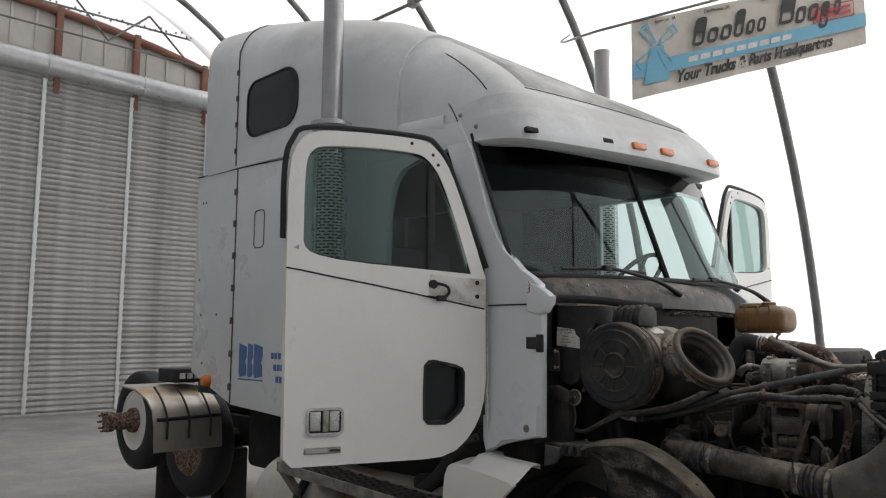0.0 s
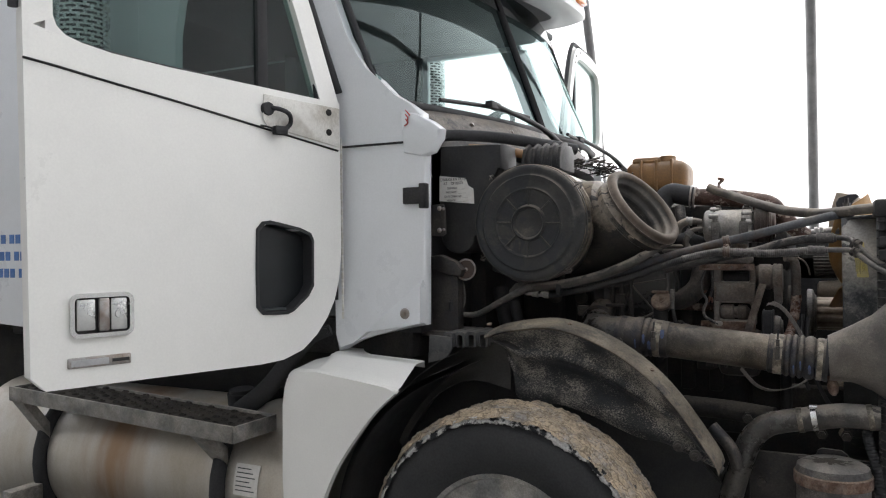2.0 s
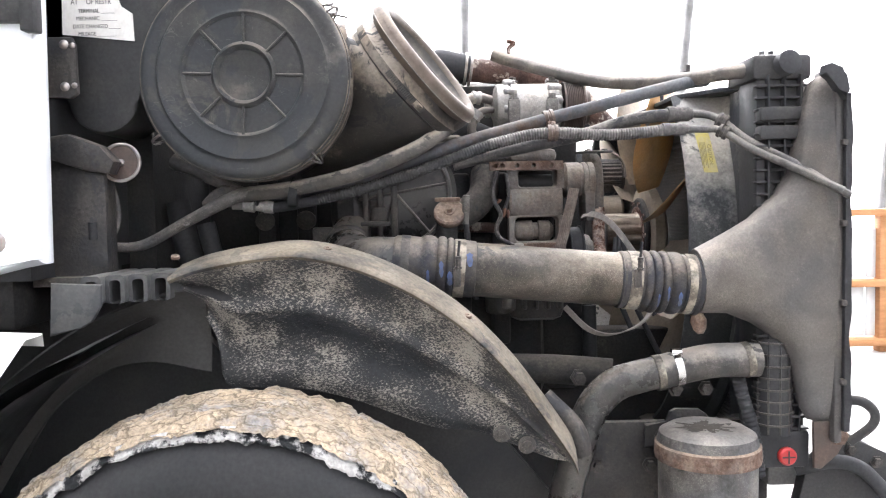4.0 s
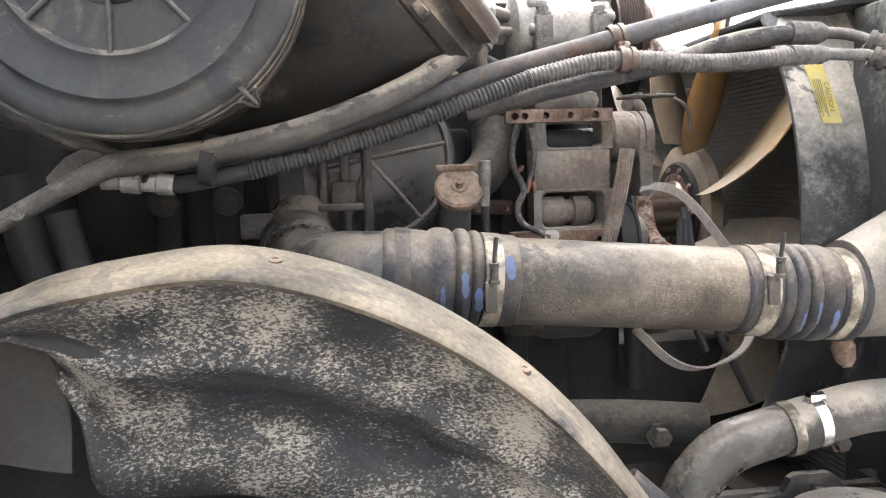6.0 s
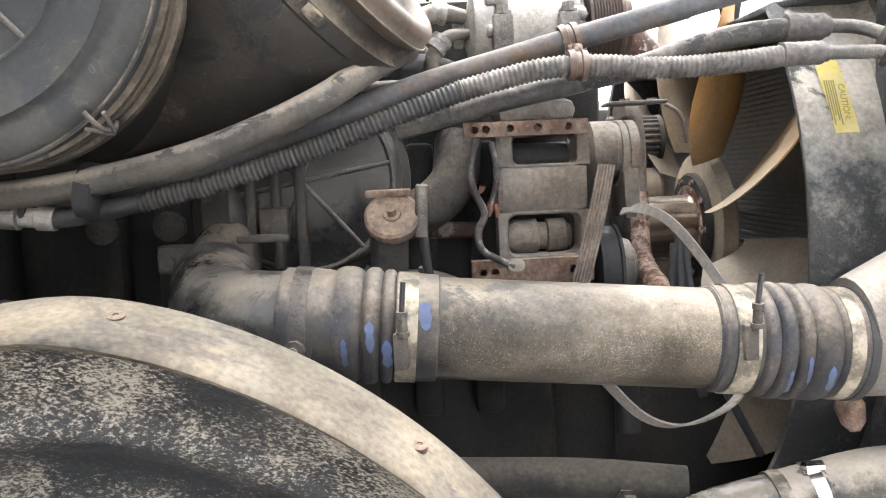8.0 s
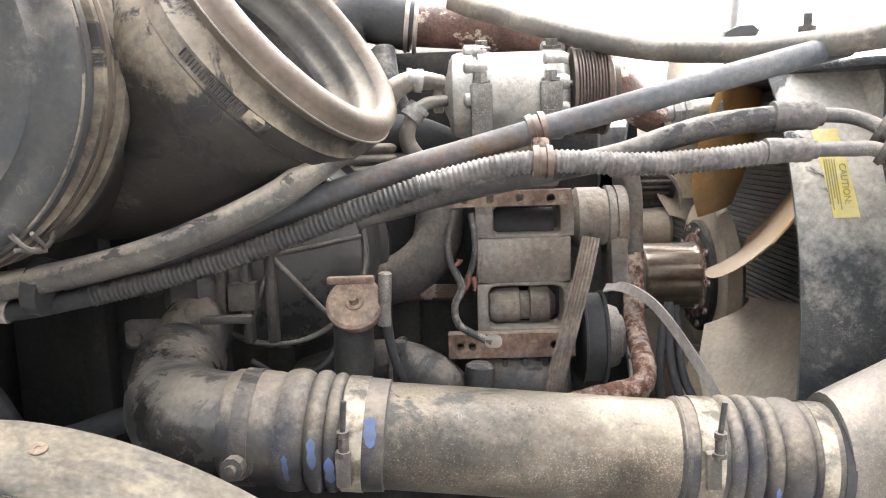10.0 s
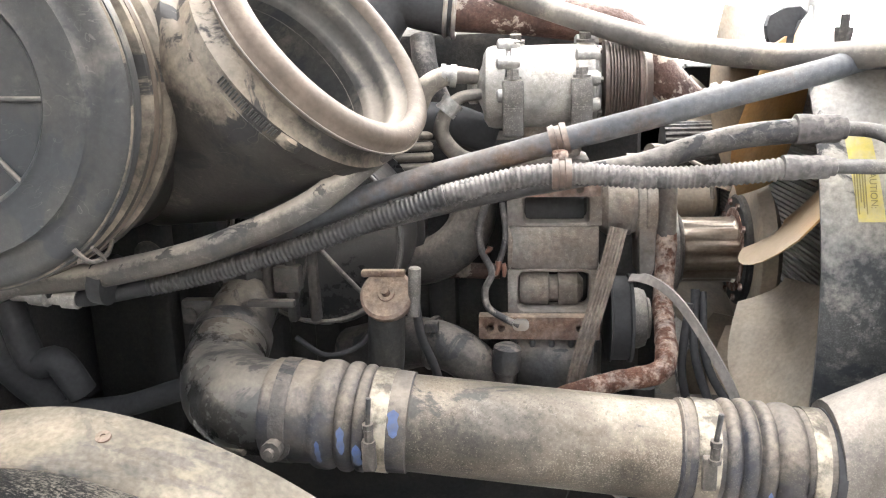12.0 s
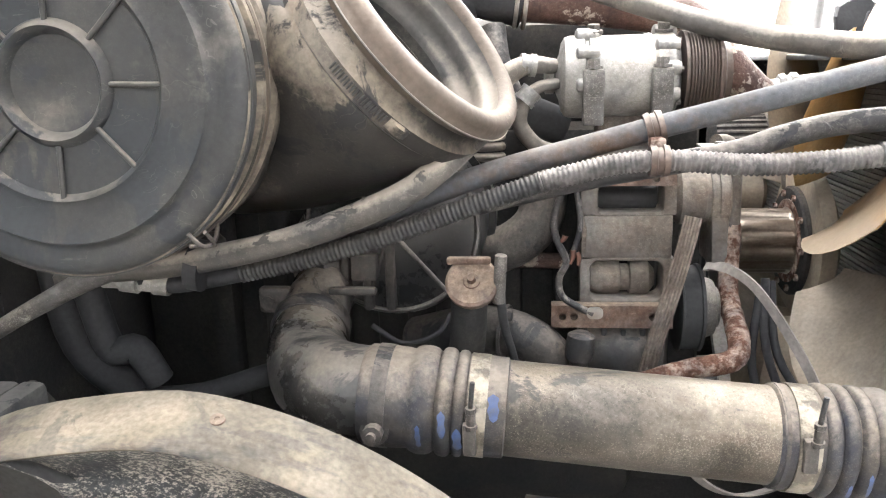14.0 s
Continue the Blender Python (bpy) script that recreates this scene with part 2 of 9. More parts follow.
M = dict(
    white=material("white_truck_paint", (0.78, 0.805, 0.83), 0.32, second=(0.72, 0.745, 0.765), cover=0.4, size=1.6, grain=0.03, bump=0.012, sharp=0.3, coat=0.3),
    roofwhite=material("weathered_roof_paint", (0.5, 0.515, 0.5), 0.5, second=(0.2, 0.2, 0.18), cover=0.6, size=2.6, grain=0.15, bump=0.03, sharp=0.35),
    dooredge=material("door_paint", (0.85, 0.85, 0.82), 0.35, second=(0.8, 0.8, 0.775), cover=0.35, size=2.0, grain=0.03, bump=0.012, sharp=0.3, coat=0.3),
    scuffed=material("scuffed_white_plastic", (0.72, 0.71, 0.67), 0.5, second=(0.4, 0.37, 0.32), cover=0.3, size=9, grain=0.1, bump=0.05, sharp=0.2),
    black=material("black_plastic", (0.028, 0.029, 0.0325), 0.5, second=(0.036, 0.0363, 0.0375), cover=0.5, size=8, grain=0.25, bump=0.05, dust=DUST, dusty=0.15, specks=0.03, spec=0.3, wear=0.0),
    filter=material("dusty_black_plastic", (0.022, 0.0225, 0.024), 0.42, second=(0.05, 0.046, 0.042), cover=0.45, size=6, grain=0.12, bump=0.05, dust=(0.33, 0.285, 0.23), dusty=1.0, sharp=0.4, specks=0.03, spec=0.22, dustlit_at=0.95, start=-0.6, rag=0.3, wear=0.55, wearsize=8.0, scratch=0.12, blotch=0.3),
    lidplastic=material("lid_plastic", (0.03, 0.033, 0.037), 0.42, second=(0.055, 0.054, 0.053), cover=0.5, size=6, grain=0.14, bump=0.04, dust=(0.27, 0.245, 0.21), dusty=0.5, sharp=0.3, specks=0.03, spec=0.2, rag=0.35, wear=0.75, wearsize=7.0, scratch=0.1, blotch=0.15),
    rubber=material("rubber_seal", (0.038, 0.0384, 0.041), 0.6, grain=0.2, bump=0.03, spec=0.2),
    hose=material("dusty_hose", (0.0312, 0.0318, 0.0356), 0.5, second=(0.084, 0.0804, 0.0801), cover=0.5, size=16, grain=0.3, bump=0.08, dust=(0.3, 0.28, 0.262), dusty=0.85, specks=0.1, spec=0.25, wear=0.5, wearsize=18.0, scratch=0.15, blotch=0.2),
    palehose=material("pale_dusty_hose", (0.085, 0.079, 0.075), 0.62, second=(0.16, 0.147, 0.132), cover=0.55, size=14, grain=0.1, bump=0.08, dust=(0.36, 0.325, 0.285), dusty=0.9, specks=0.06, spec=0.2, dustlit_at=0.7, blotch=0.25, scratch=0.1),
    midhose=material("worn_dusty_hose", (0.05, 0.0485, 0.048), 0.55, second=(0.09, 0.085, 0.08), cover=0.5, size=14, grain=0.12, bump=0.08, dust=(0.33, 0.302, 0.27), dusty=0.9, specks=0.06, spec=0.25, dustlit_at=0.8, blotch=0.25, wear=0.4, wearsize=16.0, scratch=0.15),
    borerubber=material("grey_dusty_rubber_bore", (0.045, 0.045, 0.046), 0.5, second=(0.11, 0.104, 0.096), cover=0.5, size=9, grain=0.1, bump=0.03, dust=(0.27, 0.235, 0.195), dusty=0.8, sharp=0.3, spec=0.25, rag=0.3),
    # dark base under pale top dust also paints the pipe's top-lit contrast
    pipe=material("dusty_toplit_aluminium_pipe", (0.05, 0.048, 0.045), 0.42, metal=0.25, second=(0.14, 0.124, 0.105), cover=0.5, size=9, grain=0.18, fine=210, bump=0.04, dust=(0.252, 0.225, 0.188), dusty=0.85, sharp=0.3, specks=0.5, spec=0.3, dustlit_at=1.0, start=0.1, blotch=0.55, wear=0.5, wearsize=7.0, scratch=0.12),
    bellows=material("dirty_blue_silicone_hose", (0.027, 0.033, 0.048), 0.55, second=(0.072, 0.064, 0.056), cover=0.55, size=14, grain=0.2, bump=0.08, dust=(0.23, 0.2, 0.168), dusty=0.8, specks=0.12, spec=0.2, sharp=0.3, start=0.2, dustlit_at=1.0, blotch=0.3, scratch=0.1),
    blue=material("blue_silicone", (0.05, 0.1, 0.26), 0.5, second=(0.06, 0.062, 0.066), cover=0.45, size=70, grain=0.25, bump=0.03, sharp=0.35),
    band=material("dusty_steel_band", (0.12, 0.108, 0.09), 0.5, metal=0.4, second=(0.33, 0.3, 0.25), cover=0.5, size=30, grain=0.2, bump=0.05, specks=0.1, spec=0.3, sharp=0.12),
    cast=material("dirty_cast_iron", (0.032, 0.0325, 0.0355), 0.5, second=(0.07, 0.064, 0.06), cover=0.5, size=9, grain=0.3, bump=0.2, dust=(0.25, 0.222, 0.193), dusty=0.65, specks=0.1, spec=0.35, start=0.2, dustlit_at=1.0, blotch=0.3, wear=0.4, wearsize=14.0),
    dark=material("grimy_dark_metal", (0.027, 0.028, 0.031), 0.65, second=(0.038, 0.037, 0.036), cover=0.5, size=7, grain=0.25, bump=0.12, dust=(0.216, 0.189, 0.155), dusty=0.25, specks=0.05, spec=0.1),
    grey=material("dirty_grey_casting", (0.145, 0.142, 0.14), 0.55, metal=0.2, second=(0.075, 0.07, 0.066), cover=0.45, size=14, grain=0.2, bump=0.15, dust=(0.38, 0.355, 0.325), dusty=0.6, specks=0.28, spec=0.3, blotch=0.3),
    alu=material("dull_aluminium_casting", (0.3, 0.295, 0.287), 0.45, metal=0.3, second=(0.18, 0.175, 0.165), cover=0.45, size=18, grain=0.2, bump=0.12, dust=(0.6, 0.57, 0.52), dusty=0.6, specks=0.3, blotch=0.25),
    tank=material("brushed_aluminium_tank", (0.6, 0.59, 0.56), 0.42, metal=0.7, second=(0.42, 0.36, 0.27), cover=0.35, size=2.2, grain=0.08, bump=0.03, sharp=0.4, streak=(1.5, 1.5, 0.5)),
    brownsteel=material("dark_brown_worn_steel", (0.055, 0.043, 0.038), 0.5, metal=0.3, second=(0.1, 0.066, 0.052), cover=0.4, size=12, grain=0.2, bump=0.05, dust=(0.25, 0.215, 0.185), dusty=0.5, sharp=0.3),
    # dust kept to the crown, where it also paints the elbow's highlight
    elbow=material("dusty_toplit_elbow_plastic", (0.04, 0.039, 0.038), 0.3, second=(0.075, 0.07, 0.064), cover=0.45, size=9, grain=0.2, bump=0.06, dust=(0.26, 0.232, 0.2), dusty=0.8, sharp=0.3, specks=0.12, spec=0.45, start=0.25, dustlit_at=1.0, wear=0.75, wearsize=10.0, scratch=0.2, blotch=0.25),
    glossblack=material("oily_black_cover", (0.02, 0.0208, 0.023), 0.32, second=(0.03, 0.03, 0.0315), cover=0.4, size=9, grain=0.15, bump=0.04, dust=(0.2, 0.18, 0.155), dusty=0.5, specks=0.05, spec=0.5, start=0.2),
    copper=material("bare_copper_strands", (0.13, 0.06, 0.042), 0.5, metal=0.2, grain=0.15, bump=0.05),
    rust=material("rusty_steel", (0.12, 0.062, 0.045), 0.85, second=(0.34, 0.27, 0.235), cover=0.45, size=40, grain=0.35, bump=0.4, sharp=0.12, specks=0.2, spec=0.1),
    rustflange=material("rust_stained_flange", (0.2, 0.155, 0.13), 0.8, second=(0.11, 0.066, 0.05), cover=0.5, size=30, grain=0.3, bump=0.25, specks=0.15, spec=0.15, sharp=0.25, dust=(0.33, 0.27, 0.215), dusty=0.6),
    redpipe=material("flaking_rust_red_pipe", (0.105, 0.062, 0.053), 0.6, second=(0.42, 0.36, 0.31), cover=0.3, size=24, grain=0.3, bump=0.3, dust=DUST, dusty=0.25, sharp=0.03, specks=0.15, spec=0.25, blotch=0.3),
    steel=material("worn_steel", (0.42, 0.41, 0.4), 0.4, metal=0.8, second=(0.25, 0.2, 0.16), cover=0.4, size=20, grain=0.15, bump=0.08),
    hubsteel=material("stained_polished_hub", (0.3, 0.27, 0.23), 0.42, metal=0.9, second=(0.13, 0.085, 0.06), cover=0.5, size=12, grain=0.15, bump=0.03, streak=(0.2, 1.2, 1.2), blotch=0.3),
    chrome=material("polished_chrome", (0.75, 0.75, 0.74), 0.2, metal=1.0, second=(0.6, 0.6, 0.58), cover=0.3, size=9, grain=0.05, bump=0.01),
    stack=material("brushed_exhaust_tube", (0.45, 0.45, 0.46), 0.38, metal=0.8, second=(0.36, 0.36, 0.36), cover=0.4, size=4, grain=0.06, bump=0.02),
    shield=material("perforated_bright_steel", (0.62, 0.63, 0.62), 0.3, metal=0.8, grain=0.06, bump=0.02),
    yellow=material("yellow_ochre_fan_plastic", (0.48, 0.246, 0.072), 0.5, second=(0.432, 0.288, 0.144), cover=0.5, size=6, grain=0.15, bump=0.05, dust=(0.504, 0.432, 0.336), dusty=0.5, specks=0.05, spec=0.35),
    beigefan=material("dusty_beige_fan_plastic", (0.31, 0.27, 0.218), 0.6, second=(0.25, 0.21, 0.165), cover=0.5, size=5, grain=0.15, bump=0.05, dust=(0.36, 0.325, 0.283), dusty=0.6, sharp=0.4, specks=0.05, spec=0.25, blotch=0.2),
    tandust=material("caked_tan_dust", (0.1, 0.077, 0.06), 0.6, second=(0.085, 0.07, 0.058), cover=0.4, size=14, grain=0.15, bump=0.06, sharp=0.4, spec=0.35, dust=(0.21, 0.17, 0.132), dusty=0.5, rag=0.3, blotch=0.35, scratch=0.25),
    bluesteel=material("blue_grey_steel_tube", (0.1, 0.108, 0.122), 0.6, metal=0.15, second=(0.12, 0.085, 0.066), cover=0.22, size=11, grain=0.2, bump=0.05, dust=(0.17, 0.165, 0.162), dusty=0.5, sharp=0.18, specks=0.15, spec=0.2, blotch=0.3, scratch=0.1),
    paleconduit=material("pale_dusty_conduit", (0.12, 0.113, 0.11), 0.65, second=(0.06, 0.06, 0.0636), cover=0.35, size=26, grain=0.3, bump=0.05, dust=(0.33, 0.305, 0.285), dusty=0.6, spec=0.2, blotch=0.3, wear=0.3, wearsize=20.0),
    casting=material("rust_stained_casting", (0.155, 0.15, 0.143), 0.7, metal=0.1, second=(0.12, 0.088, 0.068), cover=0.35, size=11, grain=0.25, fine=120, bump=0.2, dust=(0.33, 0.3, 0.265), dusty=0.5, specks=0.16, spec=0.35, sharp=0.35, start=0.15, blotch=0.4, wear=0.0, scratch=0.1),
    roofpaint=material("grimy_roof_paint", (0.77, 0.795, 0.815), 0.4, second=(0.68, 0.70, 0.715), cover=0.4, size=1.6, grain=0.05, bump=0.015, dust=(0.40, 0.40, 0.37), dusty=0.6, sharp=0.3),
    # whitish dust on the upper side also carries the glare from above
    shroud=material("chalky_toplit_shroud", (0.03, 0.034, 0.04), 0.5, second=(0.045, 0.047, 0.05), cover=0.4, sharp=0.4, size=4, grain=0.2, bump=0.08, dust=(0.48, 0.46, 0.425), dusty=0.9, specks=0.06, spec=0.25, dustlit_at=0.62, start=0.02, rag=0.4, wear=0.45, wearsize=6.0, scratch=0.25),
    cac=material("dusty_cast_aluminium_tank", (0.13, 0.124, 0.119), 0.55, metal=0.25, second=(0.115, 0.106, 0.099), cover=0.45, size=6, grain=0.14, fine=190, bump=0.12, dust=(0.32, 0.29, 0.257), dusty=0.6, specks=0.15, spec=0.25, sharp=0.35, blotch=0.3, scratch=0.1),
    fins=material("dirty_radiator_fins", (0.2, 0.2, 0.2), 0.6, metal=0.3, second=(0.28, 0.265, 0.24), cover=0.4, size=5, grain=0.2, bump=0.05, spec=0.2),
    lip=material("dust_covered_liner_lip", (0.17, 0.15, 0.122), 0.7, second=(0.06, 0.062, 0.068), cover=0.3, size=12, grain=0.25, bump=0.08, dust=(0.245, 0.22, 0.18), dusty=0.5, sharp=0.06, specks=0.06, spec=0.15, streak=(0.35, 1.5, 1.5), rag=0.4, wear=0.35, wearsize=9.0, blotch=0.3, scratch=0.15),
    tyre=material("tyre_rubber", (0.03, 0.031, 0.033), 0.65, second=(0.04, 0.04, 0.0415), cover=0.5, size=8, grain=0.2, bump=0.05, spec=0.2),
    mud=material("dried_mud", (0.42, 0.345, 0.255), 0.9, second=(0.33, 0.31, 0.29), cracks=34.0, specks=0.35, cover=0.3, size=16, grain=0.3, fine=140, bump=0.7, sharp=0.15, spec=0.05),
    mudedge=material("pale_dried_mud_rim", (0.45, 0.44, 0.425), 0.9, second=(0.03, 0.031, 0.033), cover=0.45, sharp=0.06, size=18, grain=0.3, bump=0.4, spec=0.05),
    belt=material("frayed_grey_belt", (0.18, 0.167, 0.158), 0.7, second=(0.27, 0.247, 0.229), cover=0.5, size=25, grain=0.2, bump=0.05, spec=0.15),
    wornbelt=material("brown_worn_belt", (0.125, 0.1, 0.085), 0.75, second=(0.19, 0.165, 0.145), cover=0.4, size=22, grain=0.25, bump=0.06, specks=0.15, spec=0.12),
    amber=material("amber_lens", (0.75, 0.2, 0.03), 0.2, grain=0.08, bump=0.0, coat=0.5),
    red=material("red_plastic_cap", (0.55, 0.03, 0.03), 0.4, second=(0.4, 0.04, 0.04), grain=0.1, bump=0.02),
    tankplastic=material("amber_translucent_tank", (0.3, 0.16, 0.06), 0.45, second=(0.2, 0.115, 0.05), cover=0.4, size=10, grain=0.15, bump=0.03, dust=DUST, dusty=0.3),
    paper=material("label_paper", (0.72, 0.71, 0.68), 0.6, second=(0.6, 0.58, 0.54), cover=0.3, size=20, grain=0.06, bump=0.0),
    ink=material("black_ink", (0.03, 0.03, 0.03), 0.6, bump=0.0),
    fadedink=material("faded_print", (0.28, 0.24, 0.1), 0.6, bump=0.0),
    caution=material("faded_yellow_label", (0.6, 0.5, 0.14), 0.6, second=(0.5, 0.46, 0.3), cover=0.4, size=40, grain=0.1, bump=0.0),
    decal=material("blue_vinyl", (0.05, 0.16, 0.42), 0.4, second=(0.1, 0.2, 0.45), size=20, grain=0.1, bump=0.0),
    interior=material("grey_cab_trim", (0.066, 0.075, 0.078), 0.7, second=(0.05, 0.057, 0.06), size=5, grain=0.1, bump=0.05, spec=0.3),
    lighttrim=material("pale_grey_cab_trim", (0.34, 0.36, 0.36), 0.7, second=(0.28, 0.3, 0.3), size=5, grain=0.08, bump=0.04),
    concrete=material("damp_grey_concrete", (0.34, 0.335, 0.32), 0.6, second=(0.22, 0.215, 0.205), cover=0.45, size=0.7, grain=0.12, fine=30, bump=0.05, sharp=0.35),
    shutter=material("galvanised_shutter", (0.45, 0.45, 0.44), 0.5, metal=0.15, second=(0.22, 0.22, 0.215), cover=0.4, size=1.2, grain=0.05, bump=0.01, sharp=0.3),
    galv=material("galvanised_tube", (0.55, 0.56, 0.57), 0.35, metal=0.7, second=(0.45, 0.46, 0.47), size=5, grain=0.1, bump=0.02),
    siding=material("grey_ribbed_siding", (0.5, 0.48, 0.44), 0.6, second=(0.42, 0.4, 0.37), size=1.0, grain=0.06, bump=0.02),
    primer=material("red_oxide_steel", (0.22, 0.09, 0.055), 0.7, second=(0.15, 0.07, 0.05), size=4, grain=0.15, bump=0.05),
    hoop=material("dull_galvanised_hoop", (0.2, 0.2, 0.2), 0.5, metal=0.4, second=(0.14, 0.14, 0.14), size=5, grain=0.1, bump=0.03),
    banner=material("pale_vinyl_banner", (0.62, 0.58, 0.52), 0.6, second=(0.52, 0.48, 0.42), cover=0.4, size=5, grain=0.06, bump=0.01),
    bannerblue=material("sky_blue_print", (0.14, 0.42, 0.6), 0.6, second=(0.2, 0.45, 0.6), size=6, grain=0.06, bump=0.0),
    bannerred=material("red_print", (0.5, 0.08, 0.08), 0.6, bump=0.0),
    timber=material("orange_brown_timber", (0.42, 0.2, 0.08), 0.6, second=(0.32, 0.15, 0.06), size=6, grain=0.15, bump=0.05, streak=(1, 1, 6)),
    panel=material("milky_panel", (0.66, 0.68, 0.68), 0.5, second=(0.55, 0.57, 0.58), size=2, grain=0.05, bump=0.02),
    greyplastic=material("worn_grey_black_plastic", (0.06, 0.063, 0.067), 0.55, second=(0.1, 0.1, 0.098), cover=0.5, size=12, grain=0.15, bump=0.05, dust=(0.2, 0.19, 0.175), dusty=0.6, sharp=0.25, spec=0.3, wear=0.3, wearsize=16.0),
    curtain=material("matt_black_curtain", (0.055, 0.054, 0.053), 0.85, second=(0.072, 0.07, 0.067), cover=0.5, size=6, grain=0.15, bump=0.06, sharp=0.4, spec=0.15),
    fanmix=material("dusty_ochre_fan_plastic", (0.33, 0.175, 0.058), 0.5, second=(0.36, 0.25, 0.13), cover=0.5, size=6, grain=0.15, bump=0.05, dust=(0.2, 0.172, 0.138), dusty=0.6, start=0.15, dustlit_at=0.8, rag=0.5, spec=0.3),
    glass=glass("green_tinted_glass", (0.35, 0.44, 0.435), shade=(0.8, 0.97, 0.97)),
    doorglass=glass("pale_green_glass", (0.5, 0.6, 0.58)),
    blackglass=material("black_privacy_glass", (0.02, 0.023, 0.025), 0.1, grain=0.05, bump=0.0, spec=0.3),
    darkglass=glass("dark_tinted_glass", (0.07, 0.08, 0.085)),
)
M["fabric"] = fabric_material()


def splashed(name, base, mud, size=(40, 40, 70), low=0.5, hub=(0, 0, 0), reach=0.62):
    """Black plastic under a spatter of small pale flecks that thin out in patches."""
    m = material(name, base, 0.5, second=(0.045, 0.045, 0.046), cover=0.4, size=4, grain=0.3, bump=0.14, sharp=0.3, spec=0.4, dust=(0.22, 0.2, 0.17), dusty=0.3, start=0.15, dustlit_at=0.9)
    n, l = m.node_tree.nodes, m.node_tree.links
    b = n["Principled BSDF"]
    src = b.inputs["Base Color"].links[0].from_socket
    at = n.new("ShaderNodeTexCoord")
    mp = n.new("ShaderNodeMapping")
    mp.inputs["Scale"].default_value, mp.inputs["Rotation"].default_value = size, (0, 0.5, 0)
    fl, patch = n.new("ShaderNodeTexNoise"), n.new("ShaderNodeTexNoise")
    fl.inputs["Scale"].default_value, fl.inputs["Detail"].default_value, fl.inputs["Roughness"].default_value = 1.6, 8, 0.75
    patch.inputs["Scale"].default_value, patch.inputs["Detail"].default_value = 8.5, 6
    l.new(at.outputs["Object"], mp.inputs["Vector"])
    l.new(mp.outputs[0], fl.inputs["Vector"])
    l.new(at.outputs["Object"], patch.inputs["Vector"])
    ad, rg, mx = n.new("ShaderNodeMath"), n.new("ShaderNodeMapRange"), n.new("ShaderNodeMix")
    ad.operation = "MULTIPLY_ADD"
    ad.inputs[1].default_value = 0.6
    l.new(patch.outputs[0], ad.inputs[0])
    l.new(fl.outputs[0], ad.inputs[2])
    far, dist, gain = n.new("ShaderNodeVectorMath"), n.new("ShaderNodeVectorMath"), n.new("ShaderNodeMath")
    far.operation, dist.operation, gain.operation = "MULTIPLY_ADD", "LENGTH", "MULTIPLY_ADD"
    far.inputs[1].default_value, far.inputs[2].default_value = (1, 0, 1), hub
    l.new(at.outputs["Object"], far.inputs[0])
    l.new(far.outputs[0], dist.inputs[0])
    bend = n.new("ShaderNodeMapRange")
    bend.inputs[1].default_value, bend.inputs[2].default_value, bend.inputs[3].default_value, bend.inputs[4].default_value = reach - 0.14, reach + 0.1, -0.04, 0.018
    l.new(dist.outputs["Value"], bend.inputs[0])
    gain.inputs[1].default_value = 1.0
    l.new(ad.outputs[0], gain.inputs[0])
    l.new(bend.outputs[0], gain.inputs[2])
    rg.inputs[1].default_value, rg.inputs[2].default_value = low + 0.3, low + 0.4
    l.new(gain.outputs[0], rg.inputs[0])
    mx.data_type = "RGBA"
    l.new(rg.outputs[0], mx.inputs[0])
    l.new(src, mx.inputs[6])
    mx.inputs[7].default_value = (*mud, 1)
    l.new(mx.outputs[2], b.inputs["Base Color"])
    return m


M["liner"] = splashed("mud_splashed_black_liner", (0.026, 0.03, 0.0365), (0.36, 0.335, 0.295), (115, 115, 195), 0.51, (0.23, 0, 0.48), 0.6)



def stained(m, at_x, half, tone, strength):
    """A run of rust down a tank at one place along it, its edges broken by noise."""
    n, l = m.node_tree.nodes, m.node_tree.links
    b = n["Principled BSDF"]
    src = b.inputs["Base Color"].links[0].from_socket
    at, sep, no, ad, rg, mx = (n.new("ShaderNodeTexCoord"), n.new("ShaderNodeSeparateXYZ"), n.new("ShaderNodeTexNoise"), n.new("ShaderNodeMath"), n.new("ShaderNodeMapRange"), n.new("ShaderNodeMix"))
    ab, sub, big = n.new("ShaderNodeMath"), n.new("ShaderNodeMath"), n.new("ShaderNodeMapping")
    sub.operation, ab.operation, ad.operation = "SUBTRACT", "ABSOLUTE", "MULTIPLY_ADD"
    big.inputs["Scale"].default_value = (9, 2, 2)
    no.inputs["Scale"].default_value, no.inputs["Detail"].default_value = 1.5, 6
    l.new(at.outputs["Object"], sep.inputs[0])
    l.new(at.outputs["Object"], big.inputs["Vector"])
    l.new(big.outputs[0], no.inputs["Vector"])
    l.new(sep.outputs[0], sub.inputs[0])
    sub.inputs[1].default_value = at_x
    l.new(sub.outputs[0], ab.inputs[0])
    l.new(no.outputs[0], ad.inputs[0])
    ad.inputs[1].default_value = -half * 2.2
    l.new(ab.outputs[0], ad.inputs[2])
    rg.inputs[1].default_value, rg.inputs[2].default_value, rg.inputs[3].default_value, rg.inputs[4].default_value = -half * 1.1, half * 0.2, strength, 0.0
    l.new(ad.outputs[0], rg.inputs[0])
    mx.data_type = "RGBA"
    l.new(rg.outputs[0], mx.inputs[0])
    l.new(src, mx.inputs[6])
    mx.inputs[7].default_value = (*tone, 1)
    l.new(mx.outputs[2], b.inputs["Base Color"])


stained(M["tank"], 0.02, 0.16, (0.3, 0.17, 0.08), 0.75)

# ---- mesh helpers ----
V = Vector
PLACE = {}


